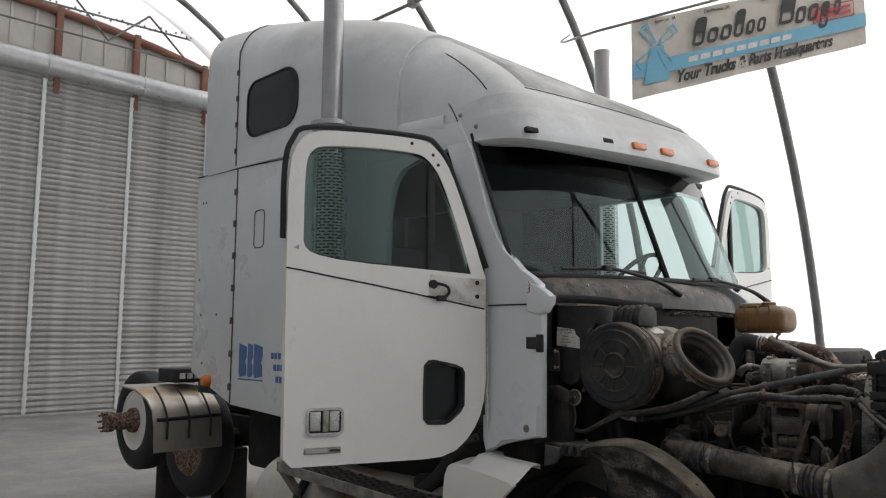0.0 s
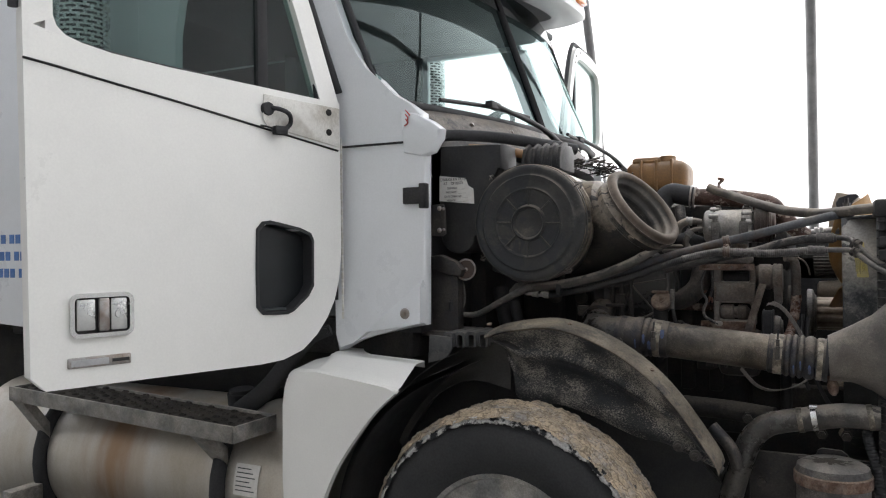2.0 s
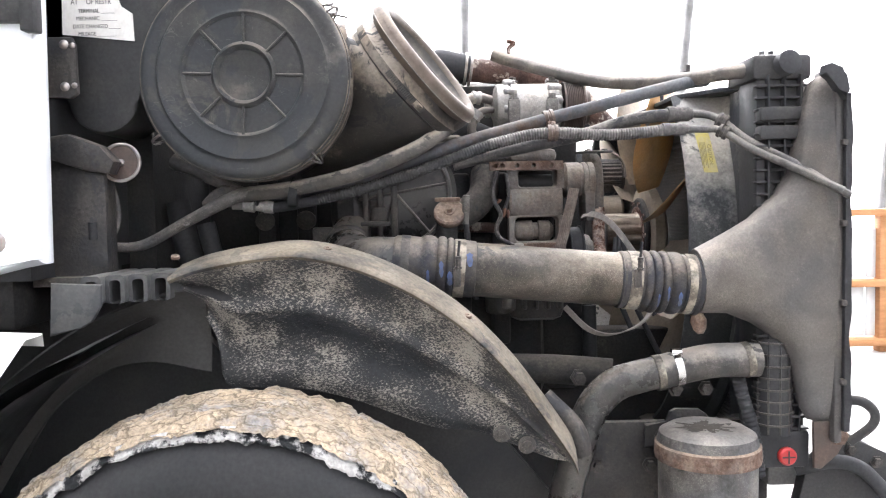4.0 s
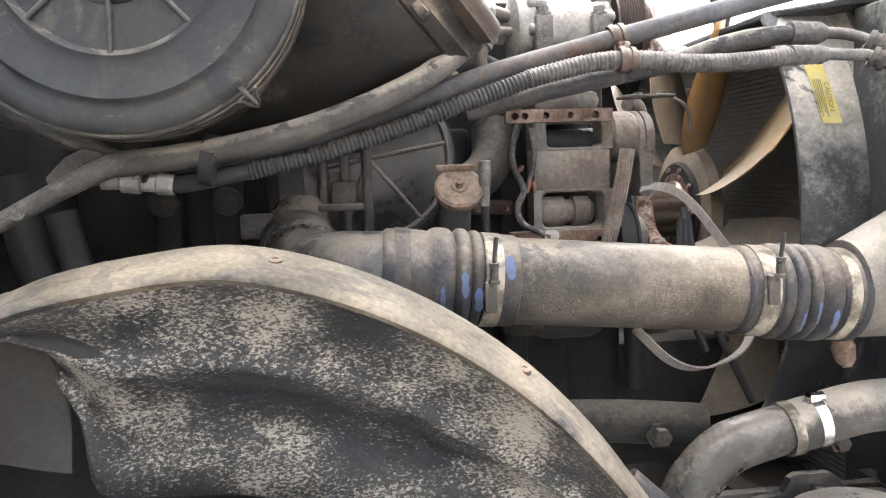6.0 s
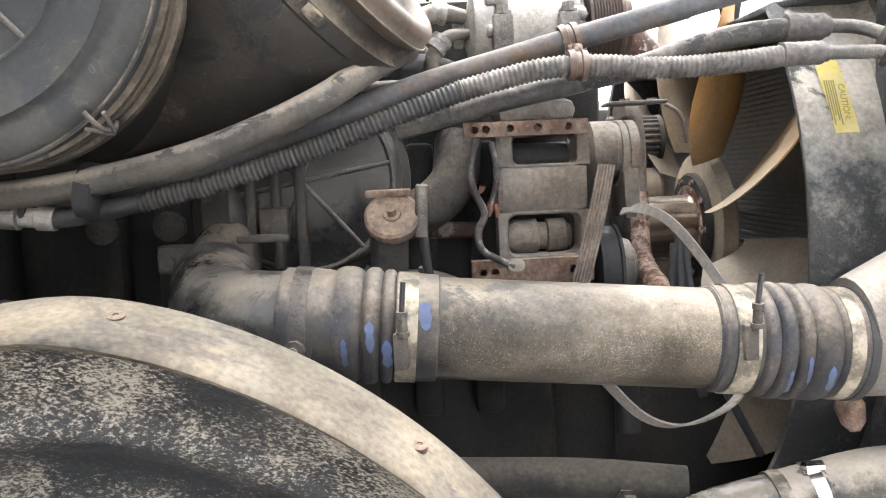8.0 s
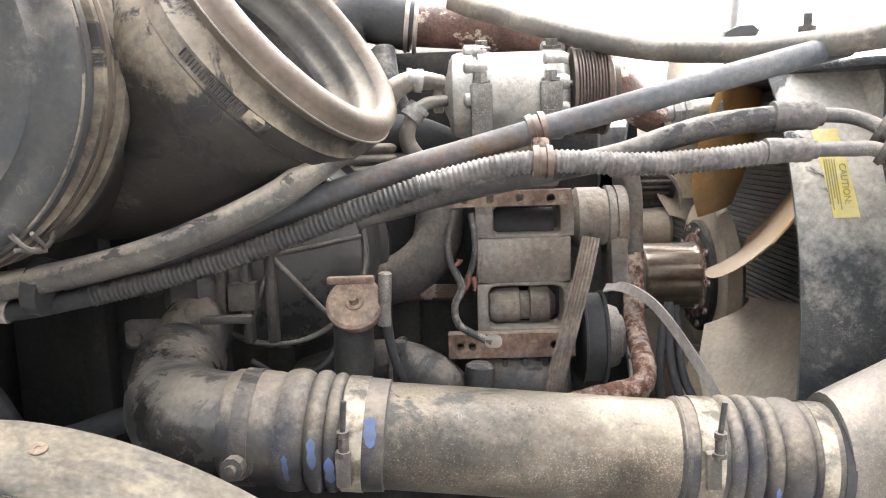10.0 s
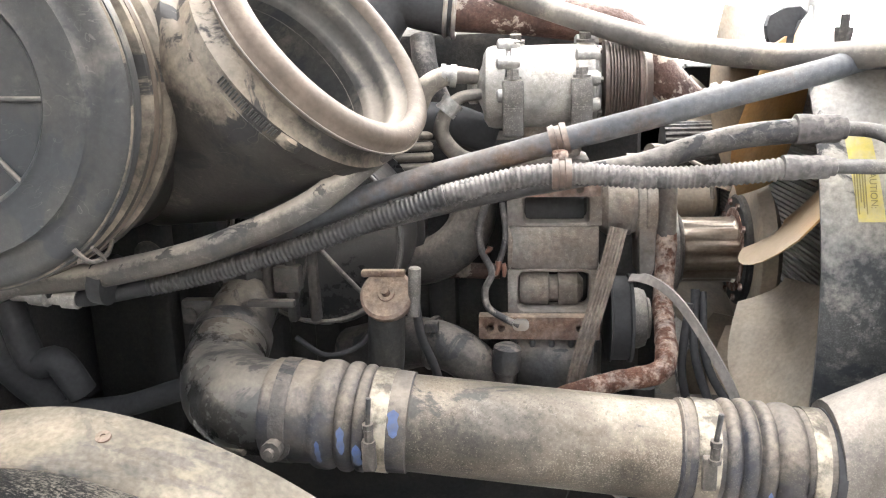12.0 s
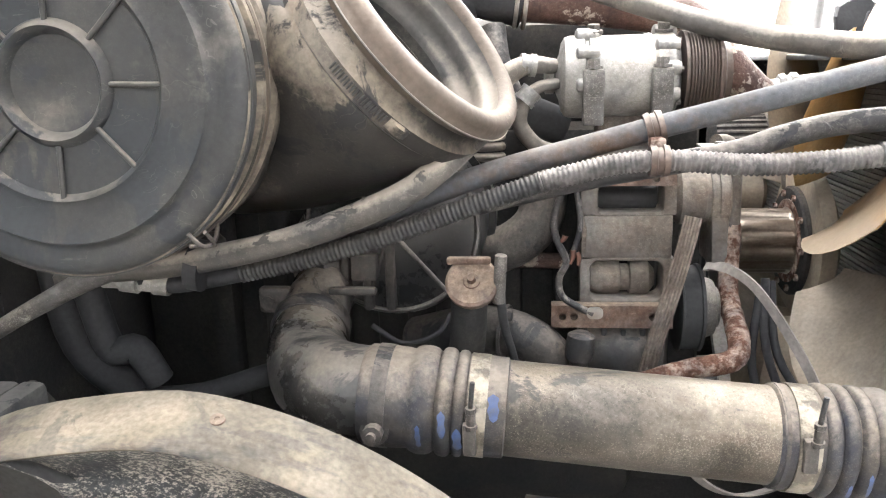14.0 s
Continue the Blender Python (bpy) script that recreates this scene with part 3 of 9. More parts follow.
def thing(name, at, label, category, group="", kind=""):
    ob = new(name)
    ob.empty_display_size = 0.1
    ob.location = at
    PLACE[ob] = V(at)
    return tagged(ob, label, category, group, kind)


def part(name, bm, mat, parent=None, label="", angle=35):
    """Links a bmesh, given in world metres, as one mesh object under a thing or a part."""
    bmesh.ops.recalc_face_normals(bm, faces=bm.faces[:])
    lo = V([min(v.co[i] for v in bm.verts) for i in range(3)])
    hi = V([max(v.co[i] for v in bm.verts) for i in range(3)])
    mid = (lo + hi) / 2
    for v in bm.verts:
        v.co -= mid
    for f in bm.faces:
        f.smooth = True
    me = bpy.data.meshes.new(name)
    bm.to_mesh(me)
    bm.free()
    me.set_sharp_from_angle(angle=radians(angle))
    me.materials.append(M[mat] if isinstance(mat, str) else mat)
    ob = new(name, me)
    PLACE[ob] = mid
    if parent:
        ob.parent = parent
        ob.location = mid - PLACE[parent]
    else:
        ob.location = mid
    return tagged(ob, label)


def nb():
    return bmesh.new()


def box(bm, lo, hi, bev=0.0, seg=2, turn=None):
    """A box from corner to corner, its edges rounded by bev; turn: a matrix applied about its centre."""
    lo, hi = V(lo), V(hi)
    r = bmesh.ops.create_cube(bm, size=1)["verts"]
    c, s = (lo + hi) / 2, hi - lo
    for v in r:
        v.co = V((v.co.x * s.x, v.co.y * s.y, v.co.z * s.z))
    if bev:
        es = list({e for v in r for e in v.link_edges})
        r = list({v for f in bmesh.ops.bevel(bm, geom=es, offset=bev, segments=seg, profile=0.5, affect="EDGES")["faces"] for v in f.verts} | {v for v in r if v.is_valid})
    for v in r:
        v.co = (turn @ v.co if turn else v.co) + c
    return bm


def basis(d):
    d = V(d).normalized()
    a = V((0, 0, 1)) if abs(d.z) < 0.9 else V((1, 0, 0))
    u = d.cross(a).normalized()
    return u, d.cross(u).normalized(), d


def ringed(bm, rings, closed=True, caps=True):
    """Skins rings of points of equal count."""
    vs = [[bm.verts.new(p) for p in r] for r in rings]
    k = len(vs[0])
    for a, b in zip(vs, vs[1:]):
        for i in range(k if closed else k - 1):
            j = (i + 1) % k
            bm.faces.new((a[i], a[j], b[j], b[i]))
    if caps and closed:
        bm.faces.new(vs[0][::-1])
        bm.faces.new(vs[-1])
    return bm


def lathe(bm, at, axis, profile, seg=32, caps=True):
    """Turns a profile of (distance along the axis, radius)."""
    u, w, d = basis(axis)
    at = V(at)
    rings = [[at + d * s + (u * math.cos(2 * math.pi * i / seg) + w * math.sin(2 * math.pi * i / seg)) * max(r, 0.0005) for i in range(seg)] for s, r in profile]
    return ringed(bm, rings, True, caps)


def smoothed(pts, n=6):
    pts = [V(p) for p in pts]
    if len(pts) < 3:
        return pts
    e = [pts[0] * 2 - pts[1]] + pts + [pts[-1] * 2 - pts[-2]]
    out = []
    for i in range(1, len(e) - 2):
        a, b, c, d = e[i - 1:i + 3]
        for k in range(n):
            t = k / n
            out.append(0.5 * (2 * b + (c - a) * t + (2 * a - 5 * b + 4 * c - d) * t * t + (3 * b - a - 3 * c + d) * t ** 3))
    return out + [pts[-1]]


def tube(bm, pts, r, seg=12, n=6, caps=True, ribs=0.0, rib=0.004, flat=1.0):
    """A hose or rod along a smooth line. r: radius, or one for each point. ribs: length of one corrugation."""
    seg = max(seg, 12)
    if n:
        rs = r if isinstance(r, (list, tuple)) else [r] * len(pts)
        path = smoothed(pts, n)
        radii = [rs[min(int(i / n), len(rs) - 1)] + (rs[min(int(i / n) + 1, len(rs) - 1)] - rs[min(int(i / n), len(rs) - 1)]) * (i % n) / n for i in range(len(path))]
    else:
        path = [V(p) for p in pts]
        radii = r if isinstance(r, (list, tuple)) else [r] * len(path)
    if ribs:
        run = [0.0]
        for a, b in zip(path, path[1:]):
            run.append(run[-1] + (b - a).length)
        fine, fr, k = [], [], 0
        count = int(run[-1] / (ribs / 4))
        for j in range(count + 1):
            q = run[-1] * j / count
            while k < len(path) - 2 and run[k + 1] < q:
                k += 1
            fine.append(path[k].lerp(path[k + 1], (q - run[k]) / (run[k + 1] - run[k])))
            fr.append(radii[k])
        path, radii = fine, [q + rib * (0.5 + 0.5 * math.cos(math.pi * i / 2)) for i, q in enumerate(fr)]
    d = (path[1] - path[0]).normalized()
    u, w, d = basis(d)
    rings = []
    for i, p in enumerate(path):
        t = (path[min(i + 1, len(path) - 1)] - path[max(i - 1, 0)]).normalized()
        q = d.rotation_difference(t)
        u, w, d = q @ u, q @ w, t
        rings.append([p + (u * math.cos(2 * math.pi * k / seg) * flat + w * math.sin(2 * math.pi * k / seg)) * radii[i] for k in range(seg)])
    return ringed(bm, rings, True, caps)


def prism(bm, poly, y0, y1, bev=0.0, plane="xz"):
    """A plate: a polygon in a plane, from one depth to the other, its rim rounded by bev."""
    def at(a, b, d):
        return {"xz": V((a, d, b)), "yz": V((d, a, b)), "xy": V((a, b, d))}[plane]
    lo = [bm.verts.new(at(a, b, y0)) for a, b in poly]
    hi = [bm.verts.new(at(a, b, y1)) for a, b in poly]
    k = len(poly)
    f = [bm.faces.new(lo[::-1]), bm.faces.new(hi)]
    for i in range(k):
        j = (i + 1) % k
        f.append(bm.faces.new((lo[i], lo[j], hi[j], hi[i])))
    if bev:
        es = [e for e in f[0].edges] + [e for e in f[1].edges]
        bmesh.ops.bevel(bm, geom=es, offset=bev, segments=2, profile=0.5, affect="EDGES")
    return bm


def rounded(x0, z0, x1, z1, r, n=5):
    """A rectangle with round corners, as points. r: a radius, or four from the low left corner round."""
    rs = r if isinstance(r, (list, tuple)) else [r] * 4
    out = []
    for (cx, cz, a), q in zip(((x0, z0, 180), (x1, z0, 270), (x1, z1, 0), (x0, z1, 90)), rs):
        sx, sz = (1 if cx == x0 else -1), (1 if cz == z0 else -1)
        for i in range(n + 1):
            t = radians(a + 90 * i / n)
            out.append((cx + sx * q + q * math.cos(t), cz + sz * q + q * math.sin(t)))
    return out


def framed(bm, outer, inner, y0, y1, plane="xz"):
    """A plate with a hole; both outlines have the same count of points."""
    def at(a, b, d):
        return {"xz": V((a, d, b)), "yz": V((d, a, b)), "xy": V((a, b, d))}[plane]
    k = len(outer)
    L = [[bm.verts.new(at(a, b, d)) for a, b in o] for o in (outer, inner) for d in (y0, y1)]
    for i in range(k):
        j = (i + 1) % k
        for a, b in ((0, 1), (1, 3), (3, 2), (2, 0)):
            bm.faces.new((L[a][i], L[a][j], L[b][j], L[b][i]))
    return bm


def bolt(bm, at, axis, r=0.009, h=0.008):
    lathe(bm, at, axis, [(0, r * 1.5), (h * 0.25, r * 1.5), (h * 0.25, r), (h, r), (h, 0)], 6)
    return bm


def moved(bm, m):
    bmesh.ops.transform(bm, matrix=m, verts=bm.verts[:])
    return bm


def writing(name, text, size, m, mat, parent, depth=0.001, squeeze=1.0, lean=0.0, bold=0.0):
    """Letters as a mesh; m places them, in their own plane x right, y up."""
    c = bpy.data.curves.new(name, "FONT")
    c.body, c.size, c.extrude, c.align_x, c.align_y, c.shear, c.offset = text, size, depth, "CENTER", "CENTER", lean, bold
    o = bpy.data.objects.new(name, c)
    me = bpy.data.meshes.new_from_object(o)
    bpy.data.objects.remove(o)
    b = nb()
    b.from_mesh(me)
    bpy.data.meshes.remove(me)
    for v in b.verts:
        v.co.x *= squeeze
    moved(b, m)
    return part(name, b, mat, parent)

# ---- the shelter: a fabric hall on steel hoops ----
HALL_Y, HALL_A, HALL_B = 3.8, 7.0, 8.7
WALL_X, END_X = -17.8, 13.1


def arch(u, grow=0.0):
    """A point of the hall's cross-section; u from 0 (far foot) to 1 (near foot)."""
    a = math.pi * u
    return HALL_Y + (HALL_A + grow) * math.cos(a), (HALL_B + grow) * math.sin(a)


b = nb()
box(b, (-60, -60, -0.3), (60, 60, 0))
tagged(part("floor", b, "concrete"), "grey concrete floor with damp stains", "floor", kind="structure")

b = nb()
xs = [-14.6 + 0.8 * i for i in range(34)] + [END_X]
ringed(b, [[V((x, *arch(k / 48, 0.06 + 0.02 * math.sin(x * 2.6)))) for k in range(49)] for x in xs], closed=False)
wide = [V((WALL_X - 0.2, HALL_Y + 15 * math.cos(math.pi * k / 48), 9.2 * math.sin(math.pi * k / 48))) for k in range(49)]
ringed(b, [wide, [p + V((3.2, 0, 0)) for p in wide], [V((-14.6, *arch(k / 48, 0.06))) for k in range(49)]], closed=False)
tagged(part("ceiling", b, "fabric", angle=80), "white translucent fabric skin of the hall", "fabric roof", kind="structure")

for i, x in enumerate([-13.6 + 2.46 * k for k in range(11)]):
    h = thing("roof_hoop", (x, HALL_Y + HALL_A, 0), "grey galvanised tubular steel hoop under the fabric", "hoop", "hoops of the hall", "structure")
    b = nb()
    tube(b, [V((x, *arch(k / 40))) for k in range(41)], 0.055, 10, 0)
    part("tube", b, "hoop", h)
    for u in (0.3, 0.42):
        b = nb()
        y, z = arch(u, -0.02)
        box(b, (x - 0.08, y - 0.08, z - 0.1), (x + 0.08, y + 0.05, z + 0.02), 0.01)
        part("clamp", b, "hoop", h)
for u in (0.3, 0.42, 0.58, 0.75):
    b = nb()
    y, z = arch(u, -0.07)
    tube(b, [(-13.6, y, z), (END_X, y, z)], 0.03, 8, 0)
    tagged(part("purlin", b, "hoop"), "thin steel tube running along the hoops", "purlin", "purlins", "structure")

# end wall: a wide roller shutter under ribbed siding
b = nb()
tub = [arch(k / 40, 0.05) for k in range(41)]
low = [(-4.5, 7.6), (13.0, 7.6)] + [(HALL_Y + 15 * math.cos(math.pi * k / 48), 9.15 * math.sin(math.pi * k / 48)) for k in range(15, 34)]
prism(b, low, WALL_X - 0.25, WALL_X - 0.15, plane="yz")
wall_end = tagged(part("wall_end", b, "siding"), "pale ribbed siding above the roller shutter", "wall", kind="structure")
for i in range(15):
    b = nb()
    y = 2.0 + 0.5 * i
    z = 9.1 * math.sqrt(max(0.05, 1 - ((y - HALL_Y) / 15) ** 2))
    if z > 7.7:
        box(b, (WALL_X - 0.15, y, 7.6), (WALL_X - 0.11, y + 0.06, z), 0.01)
        part("siding_rib", b, "siding", wall_end)
for i in range(6):
    y = 1.9 + 1.75 * i
    z = 9.1 * math.sqrt(max(0.05, 1 - ((y - HALL_Y) / 15) ** 2))
    if z > 7.4:
        b = nb()
        box(b, (WALL_X - 0.1, y, 7.0), (WALL_X + 0.05, y + 0.14, z), 0.01)
        tagged(part("wall_post", b, "primer"), "red oxide painted steel post of the end wall", "post", "end wall posts", "structure")
b = nb()
tube(b, [V((WALL_X - 0.05, HALL_Y + 15 * math.cos(math.pi * k / 48), 9.0 * math.sin(math.pi * k / 48))) for k in range(14, 35)], 0.09, 8, 0)
tagged(part("gable_beam", b, "primer"), "red oxide curved steel beam of the gable", "beam", kind="structure")

shutter = thing("roller_shutter", (WALL_X, 3.8, 0), "large closed galvanised roller shutter of narrow slats", "roller shutter", kind="structure")
for i in range(60):
    b = nb()
    z = 0.06 + i * 0.123
    ringed(b, [[V((WALL_X + 0.05 * math.sin(math.pi * k / 5), y, z + 0.118 * k / 5)) for k in range(6)] + [V((WALL_X - 0.02, y, z + 0.118)), V((WALL_X - 0.02, y, z))] for y in (-6, 14)])
    part("slat", b, "shutter", shutter)
for y in (-0.6, 1.35, 3.3, 5.22, 7.13, 9.05, 11.0):
    b = nb()
    box(b, (WALL_X + 0.04, y - 0.04, 0.05), (WALL_X + 0.075, y + 0.04, 7.3), 0.008)
    for k in range(0, 60, 2):
        box(b, (WALL_X + 0.07, y - 0.05, 0.1 + k * 0.123), (WALL_X + 0.085, y + 0.05, 0.16 + k * 0.123))
    part("wind_strap", b, "panel", shutter, "pale vertical strap over the slats")
b = nb()
lathe(b, (WALL_X + 0.15, -2.8, 7.6), (0, 1, 0), [(0, 0.0), (0, 0.24), (4.2, 0.24), (4.2, 0.255), (4.25, 0.255), (4.25, 0.24), (8.0, 0.24), (8.0, 0.255), (8.05, 0.255), (8.05, 0.24), (10.1, 0.24), (10.1, 0.255), (10.15, 0.255), (10.15, 0.24), (13.2, 0.24), (13.2, 0)], 24)
part("drum", b, "galv", shutter, "shiny galvanised drum tube")
b = nb()
box(b, (WALL_X - 0.03, -6, 0), (WALL_X + 0.06, 14, 0.06), 0.01)
part("bottom_bar", b, "shutter", shutter)
# closing walls
for nm, x0 in (("wall_front", END_X),):
    b = nb()
    prism(b, tub, x0, x0 + 0.12, plane="yz")
    tagged(part(nm, b, "fabric"), "white fabric end wall", "wall", kind="structure")
# gable truss and wires
truss = thing("roof_truss", (-14.6, 3.8, 7.0), "dark thin steel bracing under the roof", "truss", kind="structure")
for a, c in (((0.2, 7.9), (7.6, 8.05)), ((2.0, 8.3), (3.4, 7.6)), ((3.4, 7.6), (4.6, 8.55)), ((4.6, 8.55), (5.6, 7.55)), ((5.6, 7.55), (6.4, 8.3)), ((6.4, 8.3), (7.2, 7.6)), ((0.5, 7.5), (8.6, 7.5))):
    b = nb()
    tube(b, [(-15.2, *a), (-15.2, *c)], 0.02, 6, 0)
    part("brace", b, "hoop", truss)
b = nb()
for k in range(70):
    t = k / 69
    p = V((-14.5, 1.0 + 7.5 * t, 8.05 - 0.35 * math.sin(math.pi * t) + 0.05 * math.sin(k * 1.7)))
    lathe(b, p, (random.uniform(-1, 1), 1, random.uniform(-1, 1)), [(0, 0.0), (0.02, 0.03), (0.05, 0.0)], 5)
part("string_of_lamps", b, "hoop", truss)

# banner on a cable
BL, BR = V((-3.264, 5.422, 3.643)), V((-2.129, 7.541, 4.395))
along = (BR - BL).normalized()
bw, bh = (BR - BL).length, 0.66
upw = V((0, 0, 1))
BM = Matrix((along, upw, along.cross(upw).normalized())).transposed().to_4x4()
BM.translation = BL
ban = thing("banner", BL, "pale vinyl advertising banner with blue stripe hung on a cable", "banner")
b = nb()
ringed(b, [[V((bw * i / 24, bh * j, 0.012 * math.sin(i * 0.8 + j) + d)) for i in range(25)] for j, d in ((0, 0), (0.5, 0), (1, 0), (1, -0.004), (0.5, -0.004), (0, -0.004))], closed=False)
part("sheet", moved(b, BM), "banner", ban)


def flat_shape(name, pts, mat, parent, z=0.016):
    b = nb()
    prism(b, pts, z, z + 0.002, plane="xy")
    return part(name, moved(b, BM), mat, parent)


flat_shape("stripe", [(0.0, 0.165), (bw, 0.165), (bw, 0.29), (0.0, 0.29)], "bannerblue", ban)
writing("slogan", "Your Trucks & Parts Headquarters", 0.138, BM @ Matrix.Translation((bw * 0.5, 0.1, 0.018)), "ink", ban, squeeze=0.86, lean=0.3, bold=0.005)
for txt, f in (("Spencer, IA", 0.13), ("DesMoines, IA", 0.34), ("Sioux Falls, SD", 0.58)):
    writing("town_name", txt, 0.045, BM @ Matrix.Translation((bw * f, bh - 0.045, 0.018)), "ink", ban)
for x0, x1, z0, z1 in ((0.5, 0.62, 0.33, 0.57), (0.65, 0.76, 0.33, 0.46), (0.79, 0.9, 0.33, 0.46), (0.93, 1.03, 0.33, 0.57), (1.06, 1.15, 0.33, 0.46), (1.18, 1.27, 0.33, 0.46), (1.42, 1.58, 0.35, 0.62), (1.61, 1.72, 0.33, 0.48), (1.75, 1.86, 0.33, 0.48), (1.89, 1.99, 0.24, 0.48), (2.04, 2.12, 0.33, 0.48)):
    b = nb()
    framed(b, [(p + 0.25 * q, q) for p, q in rounded(x0, z0, x1, z1, 0.04)], [(p + 0.25 * q, q) for p, q in rounded(x0 + 0.028, z0 + 0.03, x1 - 0.028, min(z1 - 0.03, z0 + 0.11), 0.012)], 0.02, 0.022, plane="xy")
    part("mark_block", moved(b, BM), "ink", ban)
b = nb()
prism(b, [(0.1, 0.1), (0.36, 0.1), (0.3, 0.4), (0.17, 0.4)], 0.02, 0.022, plane="xy")
mill = part("emblem", moved(b, BM), "bannerblue", ban, "light blue emblem drawn as plain shapes")
for a in (35, 125, 215, 305):
    t = radians(a)
    c, s = math.cos(t), math.sin(t)
    b = nb()
    framed(b, [(0.235 + c * p - s * q, 0.4 + s * p + c * q) for p, q in ((0.03, -0.02), (0.23, -0.05), (0.23, 0.05), (0.03, 0.02))], [(0.235 + c * p - s * q, 0.4 + s * p + c * q) for p, q in ((0.06, -0.012), (0.205, -0.03), (0.205, 0.03), (0.06, 0.012))], 0.023, 0.025, plane="xy")
    part("sail", moved(b, BM), "bannerblue", mill)
b = nb()
framed(b, rounded(bw - 0.62, 0.29, bw - 0.14, 0.44, 0.01), rounded(bw - 0.61, 0.3, bw - 0.15, 0.43, 0.01), 0.02, 0.022, plane="xy")
part("patch_outline", moved(b, BM), "bannerred", ban)
flat_shape("red_patch", rounded(bw - 0.6, 0.32, bw - 0.5, 0.41, 0.015), "bannerred", ban, 0.02)
for i in range(2):
    flat_shape("patch_bar", rounded(bw - 0.47, 0.325 + 0.05 * i, bw - 0.18, 0.355 + 0.05 * i, 0.006), "bannerred", ban, 0.02)
for i in range(9):
    flat_shape("web_bar", [(q + 0.2 * z, z) for q, z in rounded(0.5 + 0.125 * i, 0.205, 0.6 + 0.125 * i, 0.252, 0.012)], "paper", ban, 0.02)
b = nb()
hook = BM @ V((0, bh, 0))
tube(b, [V((-6.1, 8.5, 5.9)), V((-4.6, 6.3, 4.75)), hook, BM @ V((bw, bh + 0.03, 0)), V((-1.3, 9.6, 5.2))], 0.012, 6, 4)
tagged(part("cable", b, "hoop"), "thin steel cable holding the banner", "cable")

# a timber rack by the far side
rack = thing("timber_rack", (2.4, 8.5, 0), "orange-brown timber frame with milky panels", "timber rack")
for x in (1.48, 2.25, 3.5):
    b = nb()
    box(b, (x - 0.05, 8.35, 0), (x + 0.05, 8.45, 1.2), 0.006)
    part("post", b, "timber", rack)
for z in (0.06, 0.58, 1.2):
    b = nb()
    box(b, (1.43, 8.3, z), (3.6, 8.5, z + 0.06), 0.006)
    part("rail", b, "timber", rack)
for i in range(13):
    for z in (0.13, 0.65):
        b = nb()
        box(b, (1.54 + 0.145 * i, 8.42, z), (1.675 + 0.145 * i, 8.46, z + 0.44), 0.015)
        part("panel", b, "panel", rack)
b = nb()
box(b, (1.5, 8.32, 1.262), (1.64, 8.44, 1.33), 0.02)
tagged(part("red_box", b, "red"), "small red plastic box on the rack", "box")

# unseen wall added along the near foot of the fabric to cut side light
b = nb()
box(b, (WALL_X, -2.75, 0), (END_X, -2.6, 2.6))
tagged(part("unseen_near_wall", b, "siding"), "unseen plain side wall added to cut light from the near side", "wall", kind="structure")

# ---- the truck ----
MID = 4.40
truck = thing("semi_truck", (-4.5, MID, 0), "white sleeper semi truck with hood removed and doors open", "truck")
SIDE = 3.19

# sleeper and cab shell


def section(x, w, top, base, r, n=7):
    """One rib of the roof: up the right side, over the round corner and across to the left side."""
    pts = []
    pts.append(V((x, MID - w, base)))
    for k in range(n + 1):
        a = math.pi - math.pi / 2 * k / n
        pts.append(V((x, MID - w + r + r * math.cos(a) * 1.0, top - r + r * math.sin(a))))
    right = pts[:]
    for p in reversed(right):
        pts.append(V((x, 2 * MID - p.y, p.z)))
    return pts


b = nb()
ROOF = [(-6.25, 1.12, 4.36, 3.09, 0.34), (-6.12, 1.195, 4.45, 3.09, 0.38), (-5.5, 1.21, 4.37, 3.08, 0.42), (-4.9, 1.21, 4.23, 3.06, 0.44), (-4.4, 1.205, 4.09, 3.03, 0.46), (-4.0, 1.2, 3.95, 3.0, 0.46), (-3.6, 1.185, 3.745, 2.96, 0.44), (-3.2, 1.15, 3.53, 2.94, 0.4), (-2.9, 0.99, 3.36, 2.95, 0.3), (-2.74, 0.86, 3.21, 2.95, 0.18), (-2.66, 0.78, 3.05, 2.9, 0.08)]
ringed(b, [section(*q) for q in ROOF[:7]], closed=False)
b.normal_update()
bmesh.ops.solidify(b, geom=b.faces[:], thickness=0.02)
roof = part("roof", b, "roofpaint", truck, "weathered white raised roof streaked with grime", angle=60)


# front of the roof: one smooth skin from the roof's last rib down to the visor's edge
RIB = section(*ROOF[6], n=10)


def evenly(pts, n):
    """n points at even steps along a line."""
    run = [0.0]
    for p, q in zip(pts, pts[1:]):
        run.append(run[-1] + (q - p).length)
    out, k = [], 0
    for i in range(n):
        d = run[-1] * i / (n - 1)
        while k < len(pts) - 2 and run[k + 1] < d:
            k += 1
        out.append(pts[k].lerp(pts[k + 1], (d - run[k]) / max(1e-9, run[k + 1] - run[k])))
    return out


STEPS = 97
TOP_LINE = evenly(RIB, STEPS)
LOW_LINE = evenly(smoothed([V((-3.6, 3.215, 2.96)), V((-3.35, 3.208, 2.93)), V((-3.12, 3.203, 2.885)), V((-2.96, 3.2, 2.858)), V((-2.77, 3.21, 2.842)), V((-2.62, 3.27, 2.826)), V((-2.545, 3.55, 2.832)), V((-2.465, 4.15, 2.852)), V((-2.435, 4.7, 2.87)), V((-2.42, 5.08, 2.874)), V((-2.48, 5.22, 2.88)), V((-2.72, 5.32, 2.9)), V((-3.0, 5.4, 2.93)), V((-3.35, 5.52, 2.95)), V((-3.6, 5.585, 2.96))], 6), STEPS)


